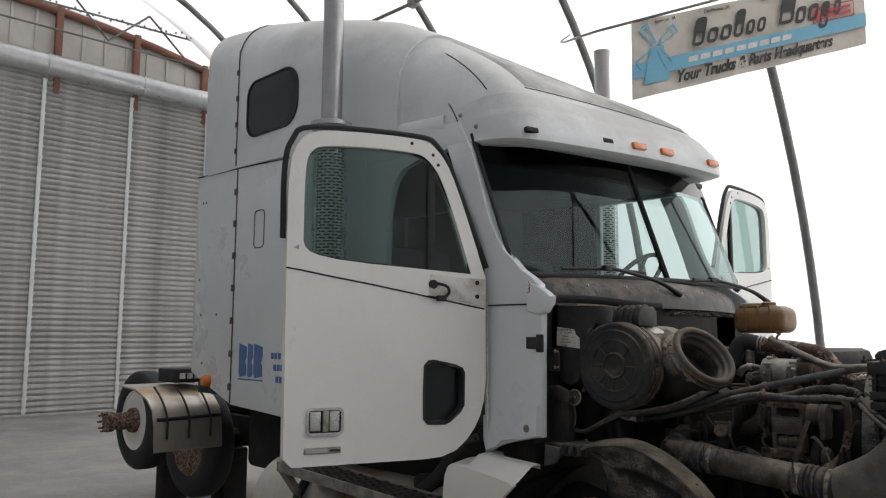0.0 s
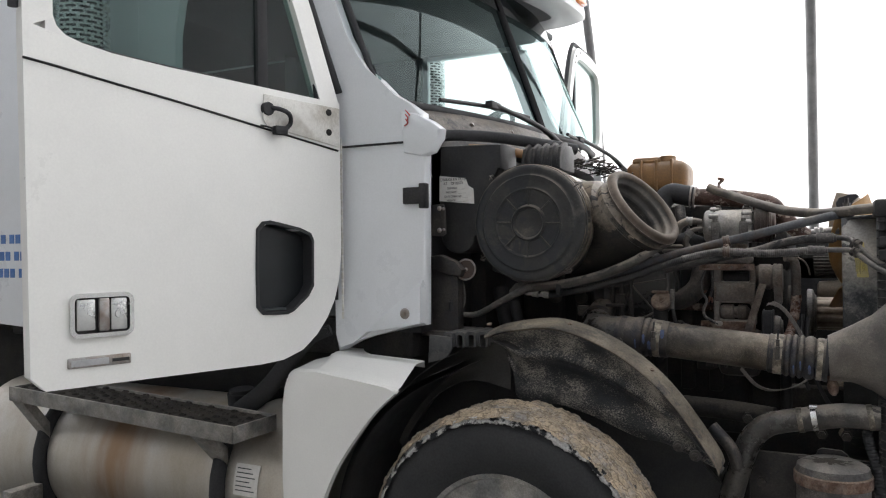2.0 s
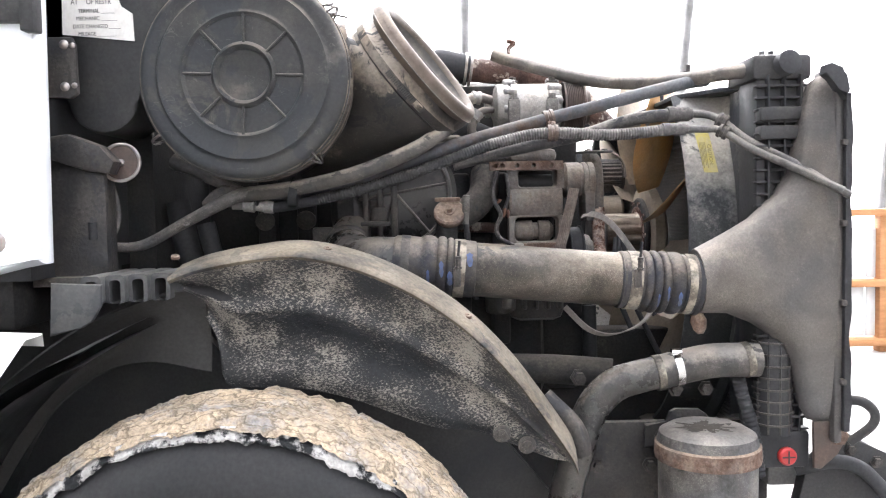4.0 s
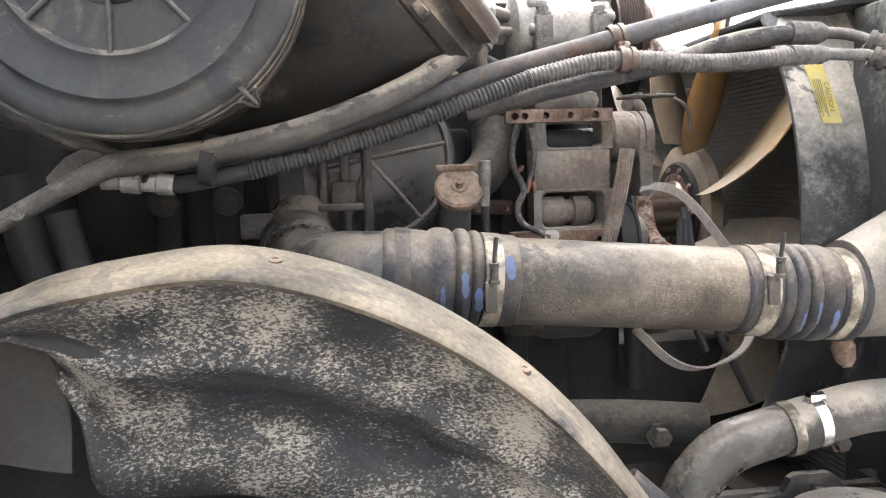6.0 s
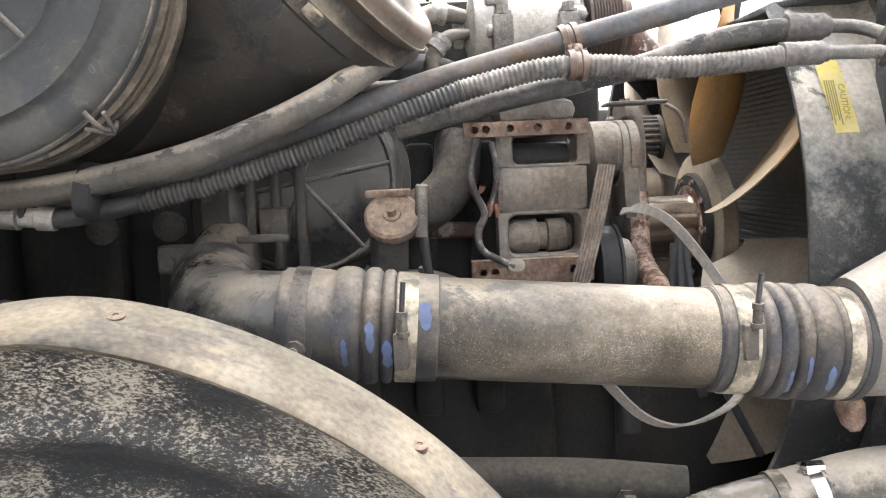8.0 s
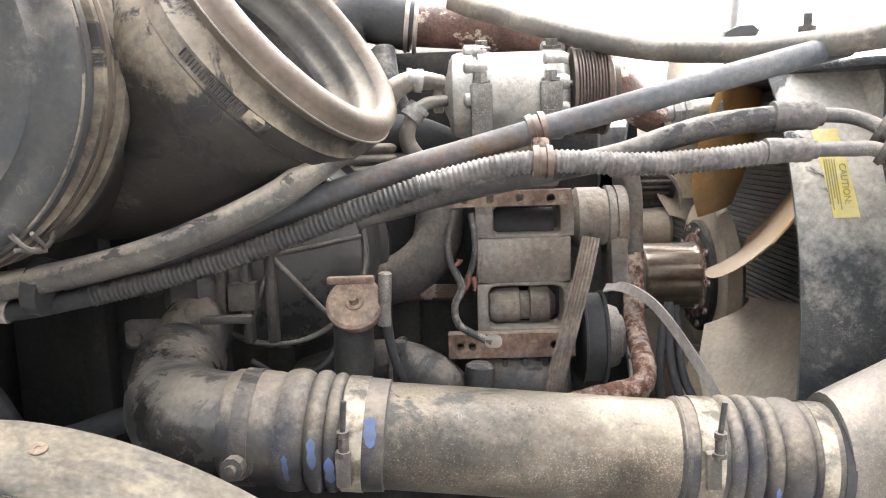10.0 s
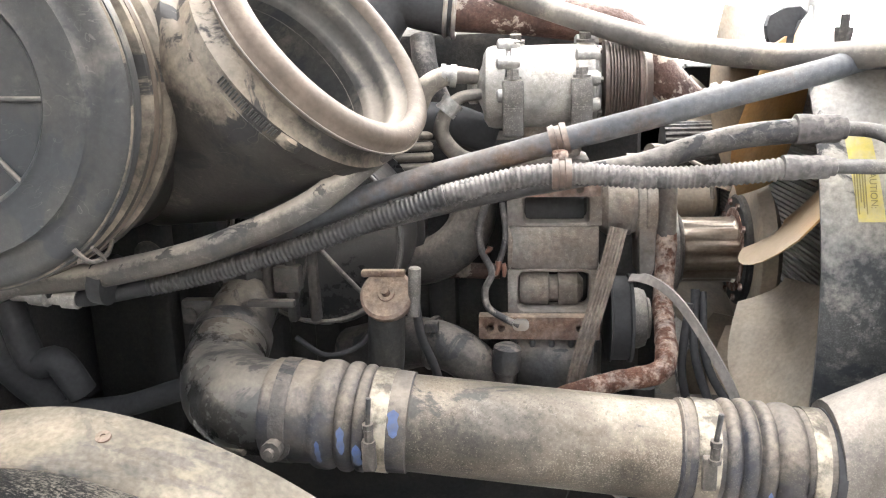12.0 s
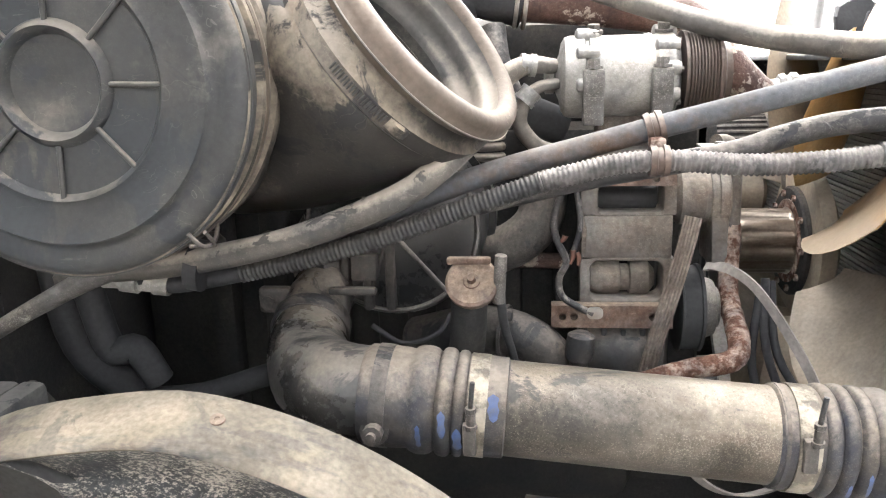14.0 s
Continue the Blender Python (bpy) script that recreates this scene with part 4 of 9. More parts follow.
def skin(i, t, out=0.0):
    """A point of the roof's front: step i round the edge, t of the way up."""
    low, top = LOW_LINE[i], TOP_LINE[i]
    reach = max(0.0, low.x + 3.6)
    lift = max(0.0, min(1.0, (top.z - 2.96) / 0.785))
    c1 = low.lerp(V((low.x, low.y, top.z)), 0.26 + 0.1 * lift) + V((-0.02 * reach, 0, 0))
    c2 = top + V((0.42 * reach, 0, -0.24 * reach * lift))
    p = low * (1 - t) ** 3 + c1 * 3 * t * (1 - t) ** 2 + c2 * 3 * t * t * (1 - t) + top * t ** 3
    e = V((p.x + 3.7, (p.y - MID) * 0.45, 0.35 + 0.7 * t)).normalized()
    return p + e * out


BROW = 0.29
b = nb()
ringed(b, [[skin(i, BROW + (1 - BROW) * k / 12) for k in range(13)] for i in range(STEPS)], closed=False)
part("roof_front", b, "roofpaint", roof, "sloping front of the roof", angle=80)
# grimy raised panel on the front slope, and the seams round it
b = nb()
ringed(b, [[skin(i, BROW + 0.05 + (0.93 - BROW) * k / 12, 0.012 if 26 < i < 70 and 0 < k < 12 else -0.004) for k in range(13)] for i in range(26, 71)], closed=False)
part("roof_panel", b, "roofwhite", roof, "raised grimy roof panel", angle=60)
for i0 in (20, 76):
    b = nb()
    tube(b, [skin(i0, 0.34 + 0.06 * k, 0.001) for k in range(8)], 0.0035, 6, 0)
    part("roof_seam", b, "rubber", roof)
b = nb()
tube(b, [skin(i, BROW + 0.05, 0.002) for i in range(26, 72, 3)], 0.003, 6, 3)
part("roof_seam", b, "grey", roof)

win = rounded(-5.39, 3.3, -4.7, 3.73, (0.12, 0.16, 0.16, 0.12), 8)
# side walls with the sleeper window, both sides
for sgn, nm in ((1, "side_wall"), (-1, "side_wall")):
    y0, y1 = (SIDE, SIDE + 0.05) if sgn == 1 else (2 * MID - SIDE - 0.05, 2 * MID - SIDE)
    b = nb()
    back = -3.9 if sgn == 1 else -3.69
    prism(b, [(-6.24, 1.42), (-5.56, 1.19), (back, 1.1), (back, 3.0), (-4.4, 3.03), (-5.56, 3.08), (-6.24, 3.1)], y0, y1, 0.008)
    sw = part(nm, b, "white", truck, "white sleeper side panel with riveted seam")
    b = nb()
    prism(b, [(back, 2.84), (-2.98, 2.84), (-3.05, 2.97), (back, 3.01)], y0, y1, 0.008)
    part("header", b, "white", sw)
    b = nb()
    prism(b, [(-2.84, 1.19), (-2.83, 1.12), (-2.69, 1.195), (-2.45, 1.235), (-2.446, 1.9), (-2.45, 2.0), (-2.508, 2.039), (-2.575, 2.08), (-2.64, 2.129), (-2.69, 2.185), (-2.735, 2.25), (-2.779, 2.33), (-2.835, 2.48), (-2.884, 2.64), (-2.93, 2.77), (-2.96, 2.838), (-3.14, 2.838), (-3.06, 2.66), (-2.96, 2.38), (-2.88, 2.12), (-2.85, 1.95)], y0 - 0.02 * sgn, y1 - 0.02 * sgn, 0.012)
    cw = part("cowl_panel", b, "white", truck, "white cowl side panel and windshield pillar")
    b = nb()
    ringed(b, [[V((x, (SIDE - 0.022 if sgn == 1 else 2 * MID - SIDE + 0.022) - sgn * d, z)) for x, z, d in ((-2.79, 1.135, 0.0), (-2.46, 1.4, 0.0), (-2.452, 1.38, 0.035), (-2.452, 1.245, 0.04), (-2.68, 1.205, 0.035))], [V((x, (SIDE if sgn == 1 else 2 * MID - SIDE), z)) for x, z in ((-2.79, 1.135), (-2.46, 1.4), (-2.452, 1.38), (-2.452, 1.245), (-2.68, 1.205))]])
    part("cowl_flare", b, "white", cw)
    if sgn == 1:
        b = nb()
        lathe(b, (-2.515, SIDE - 0.06, 1.278), (0, -1, 0), [(-0.02, 0.02), (0, 0.02), (0.004, 0.016), (0.004, 0.008), (0.008, 0.008), (0.008, 0)], 14)
        part("bolt", b, "steel", cw)
        b = nb()
        box(b, (-2.84, SIDE - 0.028, 1.895), (-2.44, SIDE - 0.018, 1.902))
        part("panel_gap", b, "rubber", cw)
        b = nb()
        box(b, (-2.53, SIDE - 0.04, 1.672), (-2.45, SIDE - 0.02, 1.732), 0.004)
        box(b, (-2.462, SIDE - 0.045, 1.655), (-2.436, SIDE - 0.01, 1.745), 0.004)
        part("hood_latch", b, "black", cw, "black rubber hood latch plate")
        b = nb()
        prism(b, [(-2.54, 2.01), (-2.48, 2.0), (-2.41, 1.965), (-2.372, 1.935), (-2.385, 1.9), (-2.41, 1.855), (-2.455, 1.843), (-2.53, 1.86)], SIDE - 0.035, SIDE + 0.02, 0.014)
        part("cowl_nub", b, "white", cw, "white rounded corner of the cowl")
        b = nb()
        for i in range(3):
            tube(b, [(-2.52 + 0.012 * i, SIDE - 0.037, 1.955 + 0.018 * i), (-2.505, SIDE - 0.038, 1.965 + 0.018 * i), (-2.515, SIDE - 0.037, 1.98 + 0.016 * i)], 0.0022, 5, 3)
        part("chalk_mark", b, "red", cw, "red crayon marks")
        # seams, rivets and fasteners of the sleeper
        b = nb()
        box(b, (-5.568, y0 - 0.004, 1.2), (-5.555, y0 + 0.01, 4.0))
        part("seam", b, "rubber", sw)
        b = nb()
        tube(b, [(-6.24, y0 - 0.001, 3.1), (-5.56, y0 - 0.001, 3.08), (-4.9, y0 - 0.001, 3.05), (-3.9, y0 - 0.001, 3.0)], 0.006, 6, 4)
        part("drip_seam", b, "rubber", sw)
        for k in range(11):
            b = nb()
            z = 1.3 + 0.26 * k
            box(b, (-5.592, y0 - 0.014, z), (-5.55, y0 + 0.005, z + 0.055), 0.006)
            part("seam_clip", b, "grey", sw)
        for x, z in ((-6.13, 2.86), (-6.08, 2.86), (-6.0, 3.35), (-5.75, 3.5), (-6.1, 1.9), (-6.15, 2.2), (-5.9, 3.62), (-5.83, 1.9), (-6.05, 1.5)):
            b = nb()
            lathe(b, (x, y0, z), (0, -1, 0), [(-0.005, 0.012), (0.003, 0.011), (0.005, 0.0)], 10)
            part("rivet", b, "grey", sw)
        b = nb()
        framed(b, rounded(-5.28, 2.4, -5.13, 2.7, 0.04), rounded(-5.272, 2.408, -5.138, 2.692, 0.034), y0 - 0.004, y0 + 0.01)
        part("hatch_trim", b, "grey", sw)
        b = nb()
        tube(b, [V((p.x, MID + (p.y - MID) * 1.0175, p.z + 0.018)) for p in section(-5.562, 1.21, 4.378, 3.08, 0.42)[:9]], 0.005, 6, 3)
        part("roof_seam", b, "rubber", sw)
        for z in (3.2, 3.42, 3.64, 3.86):
            b = nb()
            box(b, (-5.59, MID - 1.24, z), (-5.553, MID - 1.2, z + 0.045), 0.006)
            part("seam_clip", b, "grey", sw)
        # blue decal and number lines as bars
        b = nb()
        for x0, x1, drop in ((-5.44, -5.33, 0.015), (-5.31, -5.24, 0.0), (-5.22, -5.1, 0.015)):
            prism(b, [(x0, 1.425 + drop), (x0 + 0.02, 1.41), (x1, 1.425), (x1, 1.5), (x1 - 0.02, 1.53), (x1, 1.56), (x1, 1.66 - drop), (x0, 1.67)], y0 - 0.003, y0 + 0.002)
        prism(b, [(-5.45, 1.39), (-5.09, 1.39), (-5.09, 1.4), (-5.45, 1.4)], y0 - 0.003, y0 + 0.002)
        part("decal", b, "decal", sw, "blue vinyl mark drawn as plain shapes")
        for r in range(3):
            for k in range(9 - r):
                b = nb()
                x0 = -4.98 + 0.035 * r + 0.047 * k + (0.02 if k > 2 else 0)
                z0 = 1.56 - 0.085 * r
                prism(b, [(x0, z0), (x0 + 0.034, z0), (x0 + 0.034, z0 + 0.045), (x0, z0 + 0.045)], y0 - 0.003, y0 + 0.002)
                part("number_bar", b, "decal", sw)
        b = nb()
        lathe(b, (-5.92, y0, 1.36), (0, -1, 0), [(0, 0.05), (0.03, 0.05), (0.06, 0.035), (0.07, 0.0)], 16)
        part("side_lamp", b, "amber", sw, "amber side marker lamp")
# sleeper window on the right roof side
b = nb()
prism(b, win, MID - 1.236, MID - 1.2)
sl = part("sleeper_window", b, "blackglass", truck, "dark tinted sleeper window")
b = nb()
framed(b, rounded(-5.405, 3.285, -4.685, 3.745, (0.13, 0.17, 0.17, 0.13), 8), win, MID - 1.242, MID - 1.195)
part("seal", b, "rubber", sl)
# back wall and floor
b = nb()
box(b, (-6.24, SIDE + 0.05, 1.42), (-6.19, 2 * MID - SIDE - 0.05, 3.1))
part("back_wall", b, "white", truck)
b = nb()
box(b, (-6.2, SIDE + 0.05, 1.25), (-2.6, 2 * MID - SIDE - 0.05, 1.33))
part("cab_floor", b, "interior", truck)
# firewall, under the windshield
b = nb()
prism(b, [(-2.62, 1.2), (-2.5, 1.2), (-2.5, 1.88), (-2.62, 1.88)], SIDE + 0.03, 2 * MID - SIDE - 0.03)
part("firewall", b, "black", truck, "black firewall behind the engine")
# windshield in two panes
A, B_, C_ = V((-2.62, 3.205, 2.06)), V((-2.43, MID, 2.09)), V((-2.50, 5.57, 2.10))
A2, B2, C2 = V((-2.95, 3.205, 2.85)), V((-2.715, MID, 2.86)), V((-2.80, 5.555, 2.9))


def curved_pane(p, q, p2, q2, bow):
    rows = []
    for j in range(5):
        v = j / 4
        rows.append([p.lerp(q, i / 8).lerp(p2.lerp(q2, i / 8), v) + V((bow * math.sin(math.pi * i / 8), 0, 0)) for i in range(9)])
    return rows


for p, q, p2, q2 in ((A, B_, A2, B2), (B_, C_, B2, C2)):
    b = nb()
    ringed(b, curved_pane(p, q, p2, q2, 0.05), closed=False)
    w = part("windshield_pane", b, "glass", truck, "green tinted windshield glass", angle=80)
    w.visible_shadow = False
b = nb()
tube(b, [B_ + V((0.01, 0, -0.02)), B2 + V((0.01, 0, 0.02))], 0.019, 10, 0, flat=0.6)
part("windshield_divider", b, "rubber", truck)
b = nb()
tube(b, [A + V((0.01, -0.02, 0.0)), A.lerp(B_, 0.5) + V((0.06, 0, -0.01)), B_ + V((0.01, 0, -0.01)), B_.lerp(C_, 0.5) + V((0.06, 0, -0.01)), C_], 0.018, 8, 5)
part("windshield_seal", b, "rubber", truck)
for p, p2 in ((A, A2), (C_, C2)):
    b = nb()
    tube(b, [p + V((-0.01, 0, -0.03)), p2 + V((-0.01, 0, 0.03))], 0.012, 12, 0)
    part("pillar_seal", b, "rubber", truck, "black seal at the windshield's edge")
# cowl strip below the windshield
b = nb()
rows = []
for t in range(13):
    y = 3.2 + 2.4 * t / 12
    f = -2.42 - 0.27 * abs(1 - t / 6) ** 2.2
    rows.append([V((f - 0.02, y, 2.08)), V((f + 0.06, y, 2.05)), V((f + 0.13, y, 1.97)), V((f + 0.14, y, 1.9)), V((f - 0.03, y, 1.9))])
ringed(b, rows)
cowl = part("cowl", b, "cast", truck, "grey dusty cowl strip with screws below the windshield")
for t in range(9):
    b = nb()
    y = 3.3 + 2.2 * t / 8
    bolt(b, (-2.335 - 0.25 * abs((y - 4.4) / 1.2) ** 2.2, y, 2.01), (1, 0, 0.5), 0.008)
    part("screw", b, "steel", cowl)
# wipers
for y0, y1 in ((3.45, 4.05), (4.62, 5.3)):
    b = nb()

    def glass_x(y, up):
        return -2.42 - 0.27 * abs((y - 4.4) / 1.2) ** 2.2 - 0.37 * up + 0.075
    tube(b, [(glass_x(y0, 0.05), y0, 2.1), (glass_x((y0 + y1) / 2, 0.05), (y0 + y1) / 2, 2.11), (glass_x(y1, 0.03), y1, 2.105)], 0.009, 6, 4)
    box(b, (glass_x((y0 + y1) / 2, 0.04) - 0.01, (y0 + y1) / 2 - 0.05, 2.1), (glass_x((y0 + y1) / 2, 0.04) + 0.025, (y0 + y1) / 2 + 0.05, 2.13), 0.006)
    tube(b, [(glass_x((y0 + y1) / 2, 0.04) + 0.015, (y0 + y1) / 2, 2.118), (-2.33, y1 + 0.05, 2.06), (-2.29, y1 + 0.25, 1.985)], [0.01, 0.012, 0.018], 6, 4)
    part("wiper", b, "black", truck, "black wiper arm and blade")
# sun visor with marker lamps
b = nb()
vis = []
for i in range(STEPS):
    p = LOW_LINE[i]
    e = V((-0.5, (MID - p.y) * 0.5, 0)).normalized()
    ledge = 0.009 if 17 < i < 80 else 0.0
    vis.append([skin(i, BROW * (1 - k / 12), ledge if k > 5 else 0.0) for k in range(13)] + [p - V((0, 0, 0.022)) - e * 0.006, p - V((0, 0, 0.042)) + e * 0.045, p - V((0, 0, 0.02)) + e * 0.2, p + V((0, 0, 0.05)) + e * 0.22])
ringed(b, vis, closed=False)
visor = part("sun_visor", b, "roofpaint", truck, "white roof visor above the windshield", angle=45)
b = nb()
tube(b, [skin(13, 0.045 * k, 0.001) for k in range(9)], 0.0035, 6, 0)
part("visor_seam", b, "rubber", visor)
for y, x, z, mt in ((3.29, -2.586, 2.852, "dark"), (3.879, -2.493, 2.882, "dark"), (4.154, -2.453, 2.89, "amber"), (4.451, -2.432, 2.902, "amber"), (5.016, -2.405, 2.919, "amber")):
    b = nb()
    w = 0.062 if mt == "amber" else 0.045
    box(b, (-0.025, -w, -w / 3), (0.012 if mt == "amber" else 0.004, w, w / 3), 0.006)
    moved(b, Matrix.Translation((x, y, z)) @ Euler((radians(2.2), radians(-12), radians(-6))).to_matrix().to_4x4())
    part("marker_lamp", b, mt, visor, "amber marker lamp" if mt == "amber" else "empty marker lamp socket")
b = nb()
ringed(b, [[V((x, MID - 1.195 - d, z)) for x, z, d in ((-3.8 + 0.62 * t, 3.075 - 0.03 * t, -0.01), (-3.8 + 0.62 * t, 3.055 - 0.03 * t, 0.016 * t), (-3.8 + 0.63 * t, 3.0 - 0.03 * t, 0.02 * t), (-3.8 + 0.62 * t, 2.93, 0.01 * t), (-3.8 + 0.6 * t, 2.92, -0.01))] for t in (0, 0.3, 0.6, 0.85, 0.95, 1.0)])
part("side_bulge", b, "white", roof, "", 70)
for i0, t0 in ((14, 0.22), (16, 0.09)):
    b = nb()
    lathe(b, skin(i0, t0), (0.2, -1, 0.25), [(-0.01, 0.016), (0.004, 0.015), (0.006, 0.006), (0.01, 0.006), (0.01, 0)], 12)
    part("screw", b, "steel", visor)
b = nb()
tube(b, [(-3.0, 3.27, 2.83), (-2.9, 3.5, 2.82), (-2.8, 4.4, 2.85), (-2.85, 5.3, 2.9)], 0.02, 8, 4)
part("visor_rail", b, "dark", visor)

# doors: an open door on each side
HX, HY = -2.80, 3.15


def make_door(m, far=False):
    """A door lying in its own plane: s backwards from the hinge, z up, d outwards."""
    door = thing_part("door", m)
    light = [(0.366, 1.325), (0.345, 1.301), (0.30, 1.298), (0.256, 1.297), (0.232, 1.306), (0.176, 1.352), (0.156, 1.385), (0.155, 1.46), (0.154, 1.54), (0.165, 1.563), (0.205, 1.58), (0.26, 1.592), (0.315, 1.603), (0.343, 1.599), (0.364, 1.575), (0.367, 1.45)]
    light_out = [(0.26 + (p - 0.26) * 1.1, 1.45 + (q - 1.45) * 1.075) for p, q in light]
    b = nb()
    prism(b, [(0.02, 2.055), (0.02, 1.5), (0.031, 1.4005), (0.149, 1.4005), (0.149, 1.555), (0.168, 1.57), (0.32, 1.608), (0.37, 1.58), (0.371, 1.32), (0.345, 1.294), (0.25, 1.291), (0.17, 1.35), (0.149, 1.4), (0.031, 1.4), (0.052, 1.325), (0.085, 1.262), (0.13, 1.205), (0.19, 1.155), (0.27, 1.127), (0.36, 1.12), (1.04, 1.12), (1.08, 1.16), (1.09, 2.16), (0.96, 2.127), (0.845, 2.106), (0.67, 2.091), (0.478, 2.081), (0.121, 2.061)], -0.03, 0.03, plane="xy")
    bmesh.ops.remove_doubles(b, verts=b.verts[:], dist=0.0001)
    part("door_panel", moved(b, m), "dooredge", door)
    # window frame
    fo = [(0.02, 2.045), (0.2, 2.56), (0.3, 2.72), (0.42, 2.765), (0.96, 2.75), (1.05, 2.68), (1.09, 2.55), (1.09, 2.14)]
    fi = [(0.1, 2.045), (0.25, 2.5), (0.34, 2.65), (0.44, 2.69), (0.92, 2.675), (0.99, 2.63), (1.01, 2.54), (1.01, 2.18)]

    def eased(pts):
        for _ in range(2):
            out = [pts[0]]
            for p, q in zip(pts, pts[1:]):
                out += [(p[0] * 0.75 + q[0] * 0.25, p[1] * 0.75 + q[1] * 0.25), (p[0] * 0.25 + q[0] * 0.75, p[1] * 0.25 + q[1] * 0.75)]
            pts = out + [pts[-1]]
        return pts
    fo, fi = eased(fo), eased(fi)
    b = nb()
    q = len(fo)
    ringed(b, [[V((fo[k][0], fo[k][1], -0.028)), V((fo[k][0], fo[k][1], 0.028)), V((fi[k][0], fi[k][1], 0.028)), V((fi[k][0], fi[k][1], -0.028))] for k in range(q)])
    wf = part("window_frame", moved(b, m), "dooredge", door)
    b = nb()
    prism(b, [(0.86, 2.09), (1.03, 2.11), (1.03, 2.3), (1.0105, 2.3), (1.012, 2.24), (1.01, 2.19), (1.0, 2.16), (0.975, 2.137), (0.93, 2.122), (0.86, 2.108)], -0.027, 0.0275, plane="xy")
    part("frame_corner", moved(b, m), "dooredge", wf)
    for a, c in ((0.45, 2.73), (0.33, 2.68), (0.3, 2.63)):
        b = nb()
        lathe(b, (a, c, 0.028), (0, 0, 1), [(0, 0.009), (0.002, 0.009), (0.002, 0.004), (0.0, 0.004)], 12)
        part("screw_hole", moved(b, m), "dark", wf)
    b = nb()
    tube(b, [V((a, c, 0.0)) for a, c in ((1.105, 2.2), (1.105, 2.54), (1.07, 2.69), (0.96, 2.765), (0.42, 2.78), (0.29, 2.735), (0.19, 2.57), (0.0, 2.1))], 0.014, 8, 4)
    part("edge_seal", moved(b, m), "rubber", door)
    b = nb()
    prism(b, [(0.095, 2.04), (0.25, 2.5), (0.34, 2.66), (0.44, 2.7), (0.92, 2.685), (1.0, 2.63), (1.02, 2.54), (1.02, 2.12)], -0.004, 0.0, plane="xy")
    g = part("pane", moved(b, m), "doorglass", door)
    g.visible_shadow = False
    b = nb()
    box(b, (0.31, 2.06, -0.015), (0.35, 2.69, 0.015), 0.004)
    tube(b, [V((a, c, 0.012)) for a, c in ((0.95, 2.122), (0.845, 2.104), (0.67, 2.089), (0.478, 2.079), (0.108, 2.058), (0.25, 2.5), (0.34, 2.645), (0.44, 2.69))], 0.012, 6, 3)
    part("pane_rubber", moved(b, m), "rubber", door)
    b = nb()
    prism(b, light, -0.026, -0.02, plane="xy")
    part("lower_window", moved(b, m), "blackglass", door, "small dark lower window")
    b = nb()
    framed(b, light_out, light, -0.03, 0.036, plane="xy")
    part("lower_seal", moved(b, m), "rubber", door)
    b = nb()
    box(b, (0.25, 1.3, -0.019), (0.352, 1.308, 0.02), 0.003)
    part("window_ledge", moved(b, m), "interior", door)
    # dark line painted for the shade along the door's fold, and mirror mount
    b = nb()
    tube(b, [V((a, c, 0.031)) for a, c in ((0.03, 1.878), (0.31, 1.927), (0.48, 1.957), (0.672, 1.99), (0.845, 2.017), (1.0, 2.043), (1.09, 2.056))], 0.004, 6, 3)
    part("crease_shade", moved(b, m), "dark", door)
    b = nb()
    prism(b, [(0.025, 1.89), (0.33, 1.94), (0.345, 1.965), (0.34, 2.05), (0.025, 2.035)], 0.03, 0.036, 0.003, plane="xy")
    mm = part("mirror_mount", moved(b, m), "scuffed", door, "scuffed plate where a mirror was removed")
    b = nb()
    tube(b, [V((0.325, 2.005, 0.03)), V((0.29, 2.0, 0.055)), V((0.255, 1.985, 0.06)), V((0.245, 1.955, 0.05)), V((0.27, 1.93, 0.05))], 0.008, 8, 4)
    lathe(b, (0.325, 2.0, 0.03), (0, 0, 1), [(0, 0.026), (0.014, 0.022), (0.014, 0)], 10)
    box(b, (0.262, 1.912, 0.035), (0.312, 1.942, 0.065), 0.006)
    tube(b, [V((0.31, 1.93, 0.05)), V((0.335, 1.935, 0.05)), V((0.36, 1.938, 0.045))], 0.0035, 6, 3)
    part("cable_plug", moved(b, m), "rubber", mm, "black cable end with plug")
    for a, c in ((0.073, 2.015), (0.073, 1.942)):
        b = nb()
        lathe(b, (a, c, 0.034), (0, 0, 1), [(0, 0.013), (0.004, 0.012), (0.006, 0)], 12)
        part("screw", moved(b, m), "dark", mm)
    # handle and badge
    b = nb()
    framed(b, rounded(0.795, 1.262, 0.978, 1.392, 0.026), rounded(0.808, 1.275, 0.965, 1.379, 0.014), 0.028, 0.042, plane="xy")
    hd = part("handle_frame", moved(b, m), "chrome", door, "chrome door handle recess")
    # dark plate paints the thin shadow round the handle's plates
    b = nb()
    box(b, (0.804, 1.27, 0.029), (0.97, 1.384, 0.031))
    part("recess", moved(b, m), "dark", hd, "dark plate for the shadow in the handle frame")
    b = nb()
    box(b, (0.906, 1.284, 0.03), (0.958, 1.374, 0.037), 0.004)
    part("paddle", moved(b, m), "shield", hd, "bright pull plate")
    b = nb()
    box(b, (0.866, 1.279, 0.03), (0.898, 1.377, 0.043), 0.006)
    part("pull_bar", moved(b, m), "steel", hd, "worn grey pull bar")
    b = nb()
    box(b, (0.814, 1.281, 0.03), (0.861, 1.375, 0.036), 0.004)
    lathe(b, (0.838, 1.328, 0.036), (0, 0, 1), [(0, 0.013), (0.005, 0.012), (0.005, 0.005), (0.002, 0.004), (0.002, 0)], 16)
    part("lock_plate", moved(b, m), "shield", hd, "bright lock plate")
    b = nb()
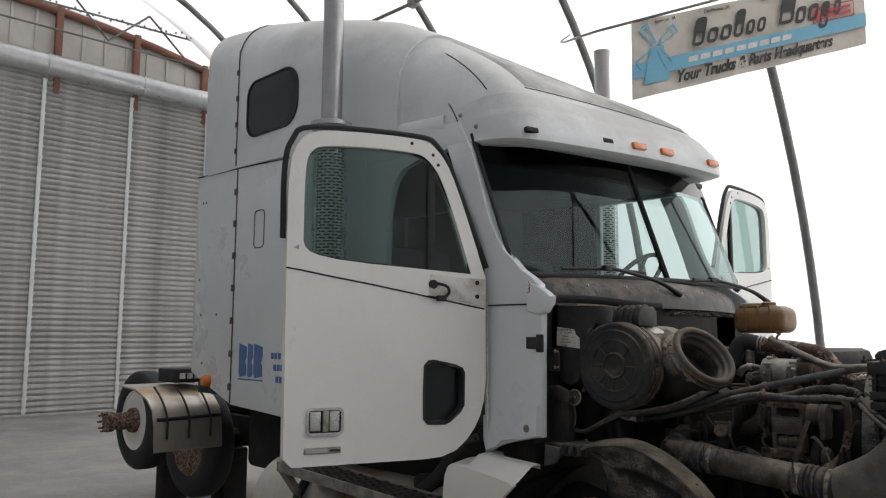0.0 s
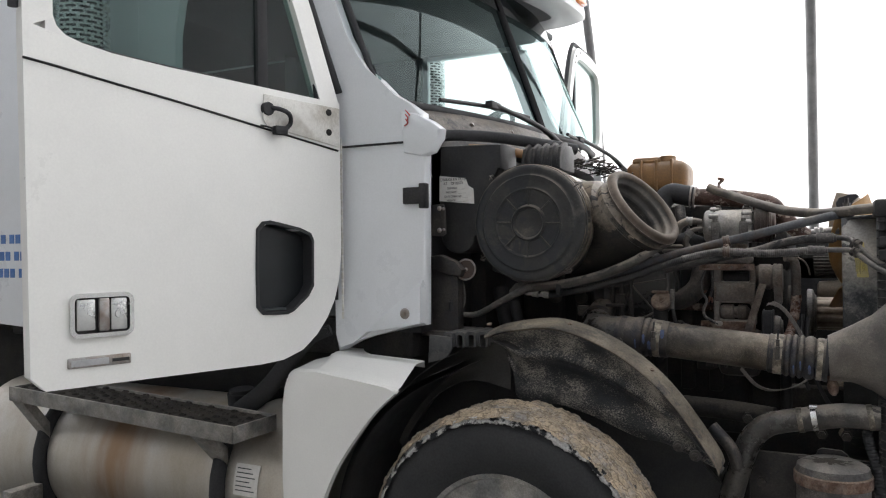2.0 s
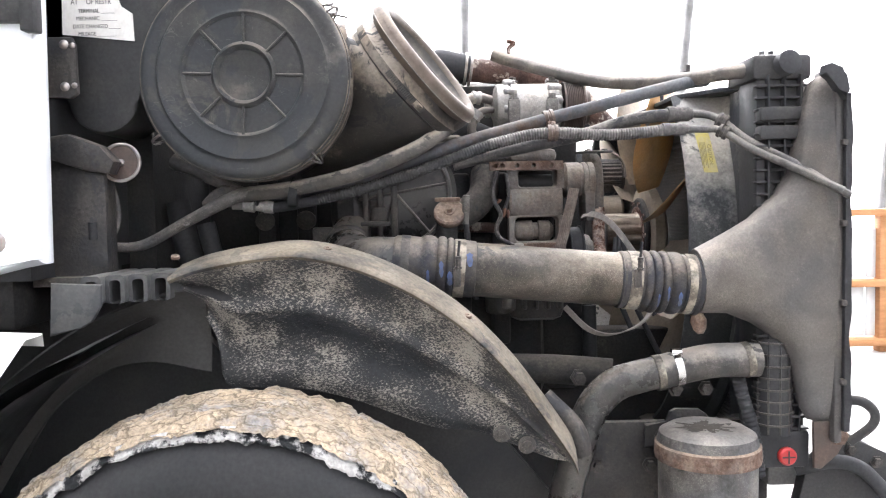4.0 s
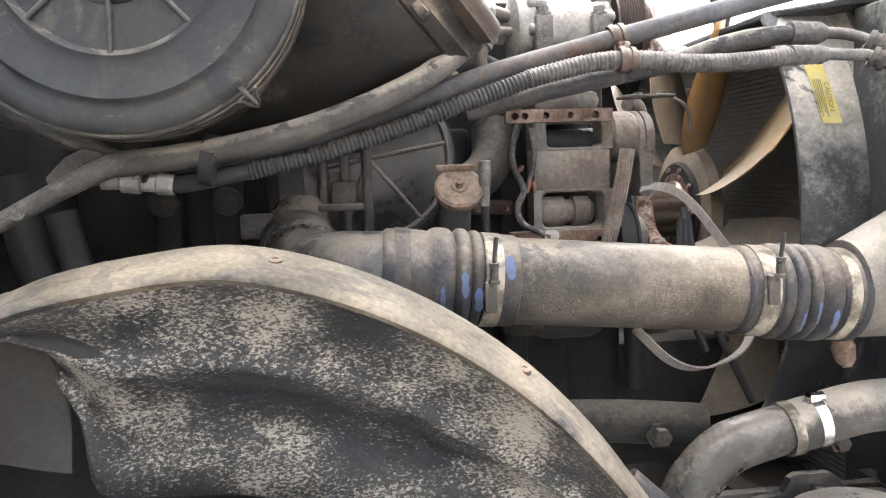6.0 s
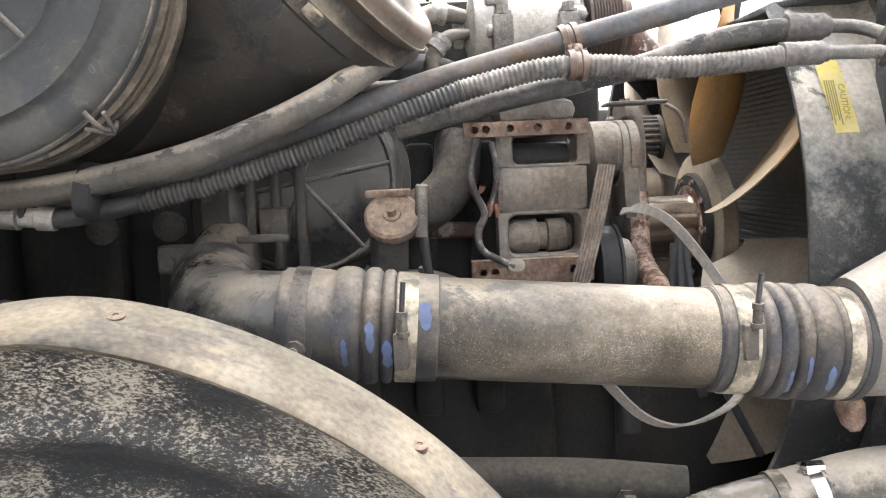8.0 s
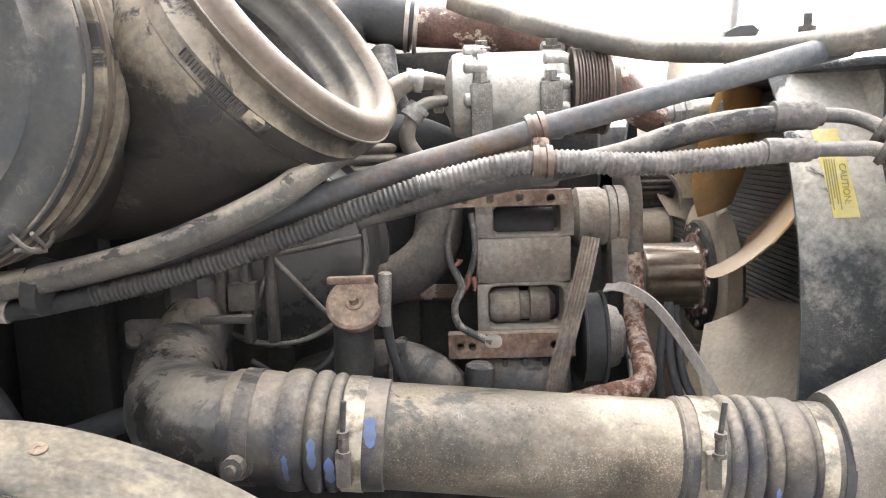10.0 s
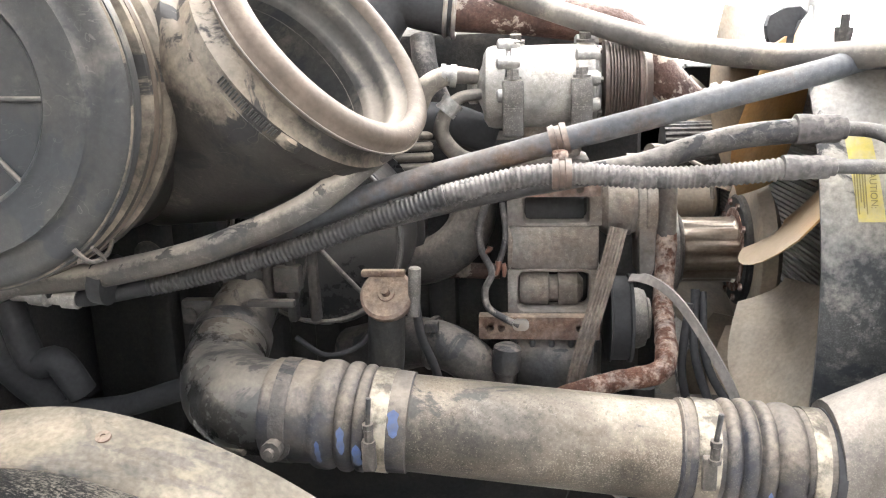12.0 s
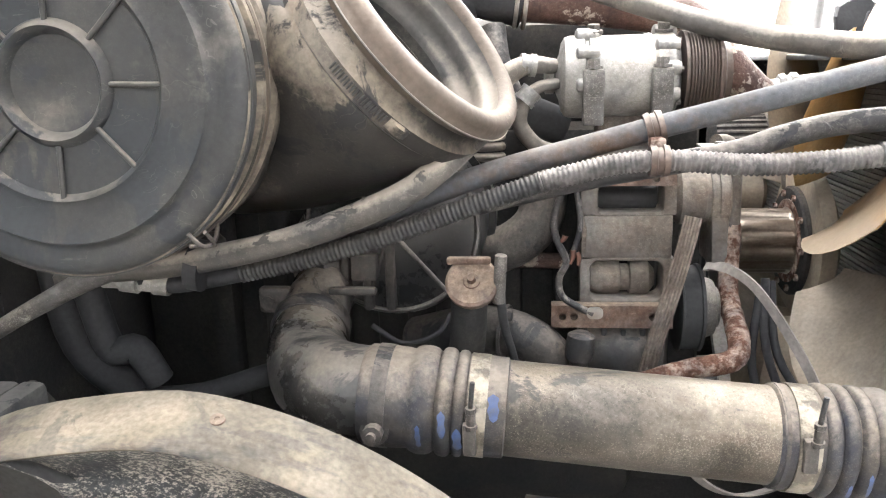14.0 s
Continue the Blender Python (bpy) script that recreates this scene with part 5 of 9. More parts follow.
    box(b, (0.803, 1.176, 0.028), (0.984, 1.207, 0.037), 0.004)
    bd = part("badge", moved(b, m), "steel", door, "chrome badge drawn as a plain bar")
    b = nb()
    box(b, (0.81, 1.186, 0.0365), (0.86, 1.196, 0.0385))
    part("badge_bar", moved(b, m), "ink", bd)
    b = nb()
    box(b, (0.87, 1.182, 0.0365), (0.975, 1.2, 0.0385))
    part("badge_bar", moved(b, m), "galv", bd)
    # inner trim
    b = nb()
    box(b, (0.06, 1.35, -0.07), (1.05, 2.08, -0.031), 0.015)
    part("inner_trim", moved(b, m), "interior", door)
    return door


def thing_part(name, m):
    ob = new(name)
    ob.empty_display_size = 0.1
    ob.parent = truck
    ob.location = m.translation - PLACE[truck]
    PLACE[ob] = m.translation
    return tagged(ob, "open white cab door with window and small lower window")


def door_frame(x, y, ang, side):
    d = V((-math.cos(radians(ang)), -side * math.sin(radians(ang)), 0))
    o = d.cross(V((0, 0, 1))) * -side
    m = Matrix((d, V((0, 0, 1)), o)).transposed().to_4x4()
    m.translation = V((x, y, 0))
    return m


DM = door_frame(HX, HY, 70, 1)
make_door(DM)
FM = door_frame(-2.74, 2 * MID - HY, 88, -1)
FM.translation.z = 0.17
make_door(FM)
# hinge
b = nb()
lathe(b, (HX + 0.01, HY - 0.005, 1.25), (0, 0, 1), [(0.0, 0.0045)] + [q for k in range(22) for q in ((0.03 * k + 0.002, 0.0045), (0.03 * k + 0.025, 0.0045), (0.03 * k + 0.025, 0.002), (0.03 * k + 0.03, 0.002))] + [(0.68, 0.002)], 8)
part("hinge", b, "scuffed", truck, "long piano hinge of the door")
b = nb()
tube(b, [(-2.825, 3.155, 1.32), (-2.83, 3.155, 2.1), (-3.02, 3.15, 2.55), (-3.16, 3.15, 2.78)], [0.006, 0.009, 0.016, 0.016], 8, 4)
part("door_seal", b, "rubber", truck)
# check strap and the dark belt down to the tank
b = nb()
tube(b, [(-2.816, 3.1, 1.212), (-2.9, 3.1, 1.178), (-2.965, 3.1, 1.125), (-3.05, 3.1, 1.045), (-3.13, 3.1, 0.96), (-3.285, 3.12, 0.86)], [0.02, 0.022, 0.03, 0.036, 0.04, 0.04], 10, 4, flat=0.35)
bolt(b, (-2.826, 3.088, 1.208), (0, -1, 0), 0.012, 0.012)
part("check_strap", b, "rubber", truck)

# interior: dashboard, wheel, seats, bunk wall
b = nb()
box(b, (-2.95, SIDE + 0.08, 1.5), (-2.5, 2 * MID - SIDE - 0.08, 2.03), 0.06)
part("dashboard", b, "interior", truck, "grey dashboard")
b = nb()
wc = V((-3.0, 4.98, 2.15))
ax = V((-0.72, 0, 0.69))
u, w, _ = basis(ax)
tube(b, [wc + (u * math.cos(a) + w * math.sin(a)) * 0.23 for a in [2 * math.pi * k / 28 for k in range(29)]], 0.016, 8, 0)
for a in (0.3, 2.2, 4.3):
    tube(b, [wc, wc + (u * math.cos(a) + w * math.sin(a)) * 0.23], 0.013, 6, 0)
tube(b, [wc, wc - ax * 0.4], 0.035, 8, 0)
part("steering_wheel", b, "rubber", truck, "black steering wheel")
for y in (3.78, 5.0):
    b = nb()
    box(b, (-4.0, y - 0.26, 1.55), (-3.5, y + 0.26, 1.72), 0.05)
    box(b, (-4.08, y - 0.26, 1.7), (-3.94, y + 0.26, 2.35), 0.05)
    box(b, (-3.9, y - 0.15, 1.33), (-3.6, y + 0.15, 1.56), 0.02)
    part("seat", b, "interior", truck, "grey cab seat")
b = nb()
box(b, (-4.6, SIDE + 0.05, 1.33), (-4.5, SIDE + 0.5, 3.6))
part("bunk_wall", b, "lighttrim", truck)
b = nb()
box(b, (-4.6, 2 * MID - SIDE - 0.5, 1.33), (-4.5, 2 * MID - SIDE - 0.05, 3.6))
part("bunk_wall", b, "lighttrim", truck)
for ya, yb in ((2 * MID - SIDE - 0.09, 2 * MID - SIDE - 0.055), (SIDE + 0.055, SIDE + 0.09)):
    b = nb()
    box(b, (-6.1, ya, 1.33), (-3.95 if ya < MID else -3.72, yb, 2.98), 0.01)
    part("inner_lining", b, "interior", truck)
b = nb()
box(b, (-4.5, SIDE + 0.06, 2.86), (-2.75, 2 * MID - SIDE - 0.06, 2.9), 0.01)
part("headliner", b, "interior", truck)
# dark box added to block the bright roof skin behind the door glass
b = nb()
box(b, (-6.15, SIDE + 0.06, 3.0), (-4.4, 2 * MID - SIDE - 0.06, 3.03), 0.01)
part("sleeper_top_blocker", b, "interior", truck)
b = nb()
prism(b, [(-3.92, 1.12), (-3.72, 1.12), (-3.7, 1.5), (-3.68, 2.45), (-3.66, 2.6), (-3.62, 2.7), (-3.55, 2.77), (-3.4, 2.81), (-3.1, 2.82), (-3.1, 2.88), (-3.92, 2.98)], SIDE + 0.004, SIDE + 0.046, 0.01)
part("door_opening_frame", b, "white", truck, "white frame round the door opening")
# dark sun band across the top of the windshield
b = nb()
ringed(b, [[A2.lerp(B2, i / 8) + V((0.02 + 0.05 * math.sin(math.pi * i / 8), 0, -0.0 - 0.14 * v)) + V((0.05 * v, 0, 0)) for i in range(9)] for v in (0, 1)], closed=False)
ringed(b, [[B2.lerp(C2, i / 8) + V((0.02 + 0.05 * math.sin(math.pi * i / 8), 0, -0.0 - 0.14 * v)) + V((0.05 * v, 0, 0)) for i in range(9)] for v in (0, 1)], closed=False)
part("sun_band", b, "darkglass", truck)

# exhaust stacks with perforated shields
for yy, xx in ((3.0, -4.03), (2 * MID - 3.0, -3.8)):
    b = nb()
    lathe(b, (xx, yy, 3.06), (0, 0, 1), [(0, 0.125), (0.02, 0.14), (0.05, 0.135), (0.07, 0.07), (0.07, 0.068), (1.15, 0.068), (1.24, 0.075), (1.24, 0.06), (1.0, 0.06)], 28)
    st = part("exhaust_pipe", b, "stack", truck, "brushed steel exhaust stack beside the sleeper")
    b = nb()
    # perforated half shield: rows of slots
    seg, rows_ = 52, 150
    R_ = 0.115
    vs = {}

    def pt(i, k):
        if (i, k) not in vs:
            a = math.pi * 2 * i / seg
            vs[i, k] = b.verts.new((xx + R_ * math.cos(a), yy + R_ * math.sin(a), 1.55 + 1.5 * k / rows_))
        return vs[i, k]
    for i in range(seg):
        for k in range(rows_):
            if k % 2 == 1 and (i + 2 * ((k // 2) % 2)) % 4 < 3:
                continue
            b.faces.new((pt(i, k), pt((i + 1) % seg, k), pt((i + 1) % seg, k + 1), pt(i, k + 1)))
    part("heat_shield", b, "shield", st, "perforated bright heat shield")
    b = nb()
    lathe(b, (xx, yy, 1.3), (0, 0, 1), [(0, 0.085), (1.75, 0.085)], 20)
    part("muffler", b, "dark", st)

# ---- chassis: tank, fenders, wheels ----
for y in (MID - 0.43, MID + 0.43):
    b = nb()
    box(b, (-9.0, y - 0.04, 0.7), (-0.95, y + 0.04, 0.97), 0.01)
    part("frame_rail", b, "dark", truck, "black frame rail")
b = nb()
# fuel tank
lathe(b, (-4.85, 3.28, 0.58), (1, 0, 0), [(0, 0.0), (0.0, 0.27), (0.015, 0.3), (0.04, 0.315), (0.06, 0.31), (1.7, 0.31), (1.72, 0.316), (1.92, 0.316), (1.95, 0.29), (1.95, 0)], 40)
tank = part("fuel_tank", b, "tank", truck, "dull aluminium fuel tank with rust run stain")
for x in (-4.28, -3.25):
    b = nb()
    tube(b, [V((x, 3.28 + 0.325 * math.cos(a), 0.58 + 0.325 * math.sin(a))) for a in [2 * math.pi * k / 32 for k in range(33)]], 0.03, 6, 0, flat=1.0)
    part("tank_strap", b, "rubber", tank)
    b = nb()
    drop = 0.055 * max(0.0, x + 4.1)
    prism(b, [(2.85, 0.875 - drop), (2.9, 0.875 - drop), (2.985, 0.76), (2.985, 0.69)], x - 0.035, x + 0.035, 0.005, plane="yz")
    part("step_bracket", b, "alu", tank)
    b = nb()
    box(b, (x - 0.03, 2.8, 0.33), (x + 0.03, 2.95, 0.5), 0.006)
    part("step_bracket", b, "alu", tank)
for x0, x1, z, y0, y1 in ((-4.3, -3.05, 0.93, 2.83, 3.07), (-4.75, -3.05, 0.33, 2.72, 2.92)):
    b = nb()
    box(b, (x0, y0, z - 0.05), (x1, y0 + 0.012, z + 0.012), 0.003)
    box(b, (x0, y1 - 0.012, z - 0.05), (x1, y1, z + 0.012), 0.003)
    box(b, (x0, y0, z - 0.05), (x0 + 0.012, y1, z + 0.01), 0.003)
    box(b, (x1 - 0.012, y0, z - 0.05), (x1, y1, z + 0.01), 0.003)
    for v in b.verts:
        v.co.z -= 0.055 * max(0.0, v.co.x + 4.1) if z > 0.5 else 0.0
    st = part("step", b, "alu", truck, "aluminium step with punched tread")
    b = nb()
    box(b, (x0 + 0.012, y0 + 0.012, z - 0.012), (x1 - 0.012, y1 - 0.012, z))
    for i in range(int((x1 - x0) / 0.06)):
        for j in range(4):
            lathe(b, (x0 + 0.045 + i * 0.06, y0 + 0.04 + j * 0.05 + 0.02 * (i % 2), z), (0, 0, 1), [(0, 0.016), (0.006, 0.012), (0.006, 0.008), (0, 0.007)], 7, False)
    for v in b.verts:
        v.co.z -= 0.055 * max(0.0, v.co.x + 4.1) if z > 0.5 else 0.0
    part("tread", b, "dark", st)
b = nb()
lathe(b, (-3.35, 3.22, 0.87), (0, -0.1, 1), [(0, 0.06), (0.05, 0.06), (0.05, 0.05), (0.065, 0.05), (0.065, 0)], 20)
part("filler_cap", b, "rubber", tank)
b = nb()
ringed(b, [[V((x, 3.28 - 0.3185 * math.cos(a), 0.58 + 0.3185 * math.sin(a))) for x in (-3.175, -3.06)] for a in [radians(2 + 3.0 * k) for k in range(8)]], closed=False)
lbl = part("tank_label", b, "paper", tank, "white printed label on the tank")
for k in range(6):
    a = radians(5 + 2.9 * k)
    b = nb()
    ringed(b, [[V((x, 3.28 - 0.3195 * math.cos(q), 0.58 + 0.3195 * math.sin(q))) for x in (-3.165, -3.075 - 0.012 * (k % 3))] for q in (a, a + 0.012)], closed=False)
    part("print_bar", b, "interior", lbl)

# front quarter fender, white plastic
b = nb()
arch = [(p.x, p.z) for p in smoothed([V((a, 0, c)) for a, c in ((-2.456, 1.030), (-2.51, 0.983), (-2.565, 0.929), (-2.652, 0.82), (-2.724, 0.708), (-2.78, 0.57), (-2.81, 0.4))], 4)]
prism(b, [(-2.935, 0.4), (-2.941, 0.687), (-2.937, 0.95), (-2.931, 1.01), (-2.918, 1.045), (-2.895, 1.068), (-2.862, 1.078), (-2.79, 1.077), (-2.7, 1.066), (-2.606, 1.055), (-2.5, 1.041)] + arch, 2.965, 2.992, 0.006)
fen = part("fender_extension", b, "dooredge", truck, "white plastic quarter fender behind the front wheel")
# its top rises towards the cab, with a raised tread and a scooped back edge
b = nb()
rows = []
for k in range(81):
    x = -2.912 + 0.459 * k / 80
    edge = 1.08 - 0.042 * max(0.0, (x + 2.8) / 0.341) - 0.032 * max(0.0, (-2.87 - x) / 0.055) ** 2
    back = 3.3 - 0.14 * min(1.0, max(0.0, (x + 2.78) / 0.1)) ** 0.5
    row = [V((x, 2.966, edge - 0.014)), V((x, 2.969, edge - 0.004)), V((x, 2.978, edge + 0.003))]
    for y in (2.988, 3.02, 3.06, 3.097, 3.103, 3.13, 3.155):
        up = min(1.0, (y - 2.988) / 0.112)
        high = min(1.0, max(0.0, (x + 2.79 + 0.33 * (y - 2.988)) / 0.014))
        row.append(V((x, y, edge + 0.004 + up * (0.016 + (0.024 + 0.07 * max(0.0, x + 2.8)) * high))))
    row.append(V((x, max(back, 3.158), row[-1].z + 0.003)))
    row.append(V((x, max(back, 3.158) + 0.004, row[-1].z - 0.025)))
    rows.append(row)
ringed(b, rows, closed=False)
part("fender_top", b, "dooredge", fen, "", 24)
b = nb()
ringed(b, [[V((-2.09 + r * math.cos(a), y, 0.5 + r * math.sin(a))) for a in [radians(q) for q in range(110, 196, 6)]] for r, y in ((0.62, 3.0), (0.63, 3.2), (0.64, 3.5), (0.66, 3.5), (0.65, 3.2), (0.64, 3.0))], closed=False)
part("wheel_arch_liner", b, "black", truck, "black wheel arch liner")
def dense(pts, n=4):
    return [(p.x, p.z) for p in smoothed([V((a, 0, c)) for a, c in pts], n)]


# stepped bracket by the cowl
b = nb()
prism(b, [(-2.461, 1.095), (-2.4, 1.11), (-2.38, 1.122), (-2.362, 1.152), (-2.36, 1.192), (-2.455, 1.197)], 3.2, 3.214, 0.005)
lb = part("liner_bracket", b, "greyplastic", truck, "dusty black stepped plastic bracket")
for i in range(4):
    b = nb()
    x = -2.405 + 0.037 * i
    framed(b, rounded(x, 1.152, x + 0.038, 1.207, 0.008, 2), rounded(x + 0.008, 1.152, x + 0.03, 1.197, 0.006, 2), 3.216 + 0.02 * i, 3.42)
    part("step_channel", b, "greyplastic", lb)
# soft black curtain inside the arch
b = nb()
OUTER = dense([(-2.72, 0.86), (-2.614, 0.974), (-2.544, 1.031), (-2.462, 1.086), (-2.381, 1.125), (-2.266, 1.163), (-2.2, 1.165)], 5)
INNER = dense([(-2.66, 0.73), (-2.586, 0.846), (-2.514, 0.937), (-2.432, 0.993), (-2.351, 1.015), (-2.271, 1.007), (-2.2, 0.992)], 5)
rows = []
for k, ((x, z), (x2, z2)) in enumerate(zip(OUTER, INNER)):
    rows.append([V((x + (x2 - x) * t, 3.3 + 0.05 * t + 0.02 * math.sin(t * 3.1) + 0.016 * noise.noise(V((k * 0.16, t * 2.2, 1))), z + (z2 - z) * t)) for t in [j / 10 for j in range(11)]])
ringed(b, rows, closed=False)
b.normal_update()
bmesh.ops.solidify(b, geom=b.faces[:], thickness=0.006)
part("arch_curtain", b, "curtain", truck, "soft black curtain inside the wheel arch", 60)
# front liner over the wheel, splashed with mud
LIP = [(-2.25, 1.222), (-2.2, 1.24), (-2.12, 1.255), (-2.02, 1.264), (-1.93, 1.248), (-1.84, 1.214), (-1.755, 1.166), (-1.675, 1.104), (-1.605, 1.03), (-1.555, 0.963), (-1.515, 0.905), (-1.488, 0.862), (-1.478, 0.835)]
LOW = [(-2.238, 1.13), (-2.2, 1.06), (-2.185, 0.968), (-2.12, 0.957), (-2.02, 0.95), (-1.92, 0.925), (-1.83, 0.89), (-1.75, 0.86), (-1.675, 0.852), (-1.61, 0.828), (-1.555, 0.806), (-1.51, 0.788), (-1.48, 0.785)]


lipd, lowd = [[(p + 0.018, q + 0.003) for p, q in dense(o)] for o in (LIP, LOW)]
b = nb()
rows = []
for (x, z), (x2, z2) in zip(lipd, lowd):
    col = []
    for k in range(27):
        t = k / 26
        y = 3.206 + 0.045 * math.sin(min(1, t * 3.2) * math.pi / 2) + 0.1 * t + 0.018 * math.sin(t * 9 + x * 2) * t - 0.014 * math.exp(-((t - 0.4) / 0.06) ** 2)
        col.append(V((x + (x2 - x) * t, y, z - 0.028 + (z2 - z + 0.028) * t)))
    rows.append(col)
ringed(b, rows, closed=False)
b.normal_update()
bmesh.ops.solidify(b, geom=b.faces[:], thickness=0.006)
liner = part("fender_liner", b, "liner", truck, "black inner fender liner splashed with dried mud", angle=60)
b = nb()
ringed(b, [[V((x, 3.199, z - 0.034)), V((x, 3.190, z - 0.028)), V((x, 3.192, z - 0.021)), V((x + 0.004, 3.222, z - 0.012)), V((x + 0.008, 3.258, z - 0.001)), V((x + 0.009, 3.272, z)), V((x + 0.009, 3.275, z - 0.006)), V((x + 0.004, 3.228, z - 0.018)), V((x, 3.204, z - 0.028))] for x, z in lipd])
part("liner_lip", b, "lip", liner, "dust-covered rolled lip", angle=60)
for x, z in ((-2.23, 1.24), (-1.936, 1.25), (-1.666, 1.113)):
    b = nb()
    lathe(b, (x, 3.236, z + 0.001), (0.1, -0.35, 0.9), [(-0.004, 0.0085), (0.0015, 0.008), (0.002, 0.003), (0.0005, 0.003), (0.0005, 0.0)], 14)
    part("rivet", b, "rustflange", liner)


def liner_at(x, t):
    """A point of the liner's skin at x, t of the way down."""
    k = min(range(len(lipd)), key=lambda i: abs(lipd[i][0] + (lowd[i][0] - lipd[i][0]) * t - x))
    z, z2 = lipd[k][1] - 0.028, lowd[k][1]
    y = 3.206 + 0.045 * math.sin(min(1, t * 3.2) * math.pi / 2) + 0.1 * t + 0.018 * math.sin(t * 9 + lipd[k][0] * 2) * t - 0.014 * math.exp(-((t - 0.4) / 0.06) ** 2)
    return V((x, y, z + (z2 - z) * t))


b = nb()
ringed(b, [[liner_at(x, 0.30 + h * q) + V((0, -0.0025, 0)) for q in (-1, -0.5, 0, 0.5, 1)] for x, h in ((-2.217, 0.03), (-2.197, 0.06), (-2.177, 0.07), (-2.157, 0.055), (-2.142, 0.03), (-2.13, 0.004))], closed=False)
part("slot", b, "rubber", liner, "pointed black slot")
for x, z in ((-1.597, 0.858), (-1.545, 0.833)):
    b = nb()
    lathe(b, (x, 3.304, z), (0, -1, 0), [(0, 0.019), (0.003, 0.018), (0.005, 0.011), (0.009, 0.01), (0.011, 0.006), (0.011, 0)], 16)
    part("liner_bolt", b, "grey", liner)


def wheel(at, r, width, mat_rim, muddy, steer=0.0):
    """A truck wheel; its outer face looks to -y."""
    x, y, z = at
    ob = new("wheel")
    ob.empty_display_size = 0.1
    ob.parent = truck
    ob.location = V(at) - PLACE[truck]
    PLACE[ob] = V(at)
    tagged(ob, "truck wheel with black tyre" + (" caked in dried mud" if muddy else ""))
    b = nb()
    prof = [(0.03, 0.285), (0.012, 0.31), (0.0, 0.36), (0.004, 0.42), (0.02, r - 0.045), (0.035, r - 0.02), (0.06, r - 0.004), (width / 2, r), (width - 0.06, r - 0.004), (width - 0.03, r - 0.03), (width, 0.4), (width - 0.02, 0.29)]
    lathe(b, (x, y, z), (0, 1, 0), prof, 72, False)
    part("tyre", b, "tyre", ob, angle=50)
    b = nb()
    lathe(b, (x, y, z), (0, 1, 0), [(0.035, 0.288), (0.02, 0.3), (0.022, 0.285), (0.05, 0.275), (0.075, 0.25), (0.08, 0.17), (0.05, 0.14), (0.045, 0.12), (0.045, 0.0)], 48)
    for k in range(10):
        a = 2 * math.pi * k / 10
        lathe(b, (x + 0.14 * math.cos(a), y + 0.06, z + 0.14 * math.sin(a)), (0, -1, 0), [(0, 0.018), (0.03, 0.016), (0.03, 0)], 6)
    part("rim", b, mat_rim, ob)
    if muddy:
        b = nb()
        rows = []
        for k in range(331):
            a = radians(-20 + 220 * k / 330)
            row = []
            for j in range(29):
                t = j / 28
                yy = y + 0.016 + (width - 0.03) * t
                edge = 0.022 * (1 - min(1, t * 7)) + 0.022 * (1 - min(1, (1 - t) * 7))
                nz = noise.fractal(V((a * 9, t * 5, 0.3)), 0.7, 2.1, 6) * 0.004
                nz += 0.004 * (noise.cell(V((a * 14 + 0.9 * noise.noise(V((a * 9, t * 6, 1))), t * 13 + 0.7 * noise.noise(V((a * 14, t * 5, 5))), 2))) - 0.5) + 0.002 * (noise.cell(V((a * 40 + noise.noise(V((a * 20, t * 9, 3))), t * 30, 7))) - 0.5)
                row.append(V((x + (r - edge + 0.008 + nz) * math.cos(a), yy + 0.006 * noise.noise(V((a * 12, t, 4))) * (1 - t), z + (r - edge + 0.008 + nz) * math.sin(a))))
            rows.append(row)
        ringed(b, rows, closed=False)
        part("mud_crust", b, "mud", ob, "cracked tan dried mud on the tread", angle=25)
        b = nb()
        rows = []
        for k in range(441):
            a = radians(-20 + 220 * k / 440)
            wob = 0.007 * noise.fractal(V((a * 16, 0, 0)), 0.8, 2.2, 5) + 0.012 * noise.noise(V((a * 5, 3, 0)))
            rows.append([V((x + q * math.cos(a), y + yo, z + q * math.sin(a))) for q, yo in ((min(r - 0.027, r - 0.034 + wob), 0.0145), (min(r - 0.026, r - 0.03 + wob), 0.0135), (r - 0.024, 0.0165), (r - 0.012, 0.03))])
        ringed(b, rows, closed=False)
        part("mud_edge", b, "mudedge", ob, "pale ragged mud along the shoulder", angle=25)
    return ob


wheel((-2.09, 2.96, 0.495), 0.492, 0.28, "alu", True)
wheel((-2.09, 2 * MID - 2.96 - 0.28, 0.495), 0.495, 0.28, "alu", False)
rear = wheel((-7.95, 3.42, 0.86), 0.5, 0.26, "dooredge", False)
b = nb()
lathe(b, (-7.95, 3.42, 0.86), (0, -1, 0), [(-0.06, 0.13), (0.02, 0.12), (0.02, 0.09), (0.2, 0.08), (0.2, 0.1), (0.26, 0.1), (0.26, 0.04), (0.26, 0)], 18)
for k in range(8):
    a = 2 * math.pi * k / 8
    lathe(b, (-7.95 + 0.085 * math.cos(a), 3.16, 0.86 + 0.085 * math.sin(a)), (0, -1, 0), [(0, 0.012), (0.05, 0.012), (0.05, 0)], 6)
part("hub", b, "rust", rear, "rusty bare axle hub with studs")
wheel((-6.75, 3.42, 0.76), 0.5, 0.26, "rust", False)
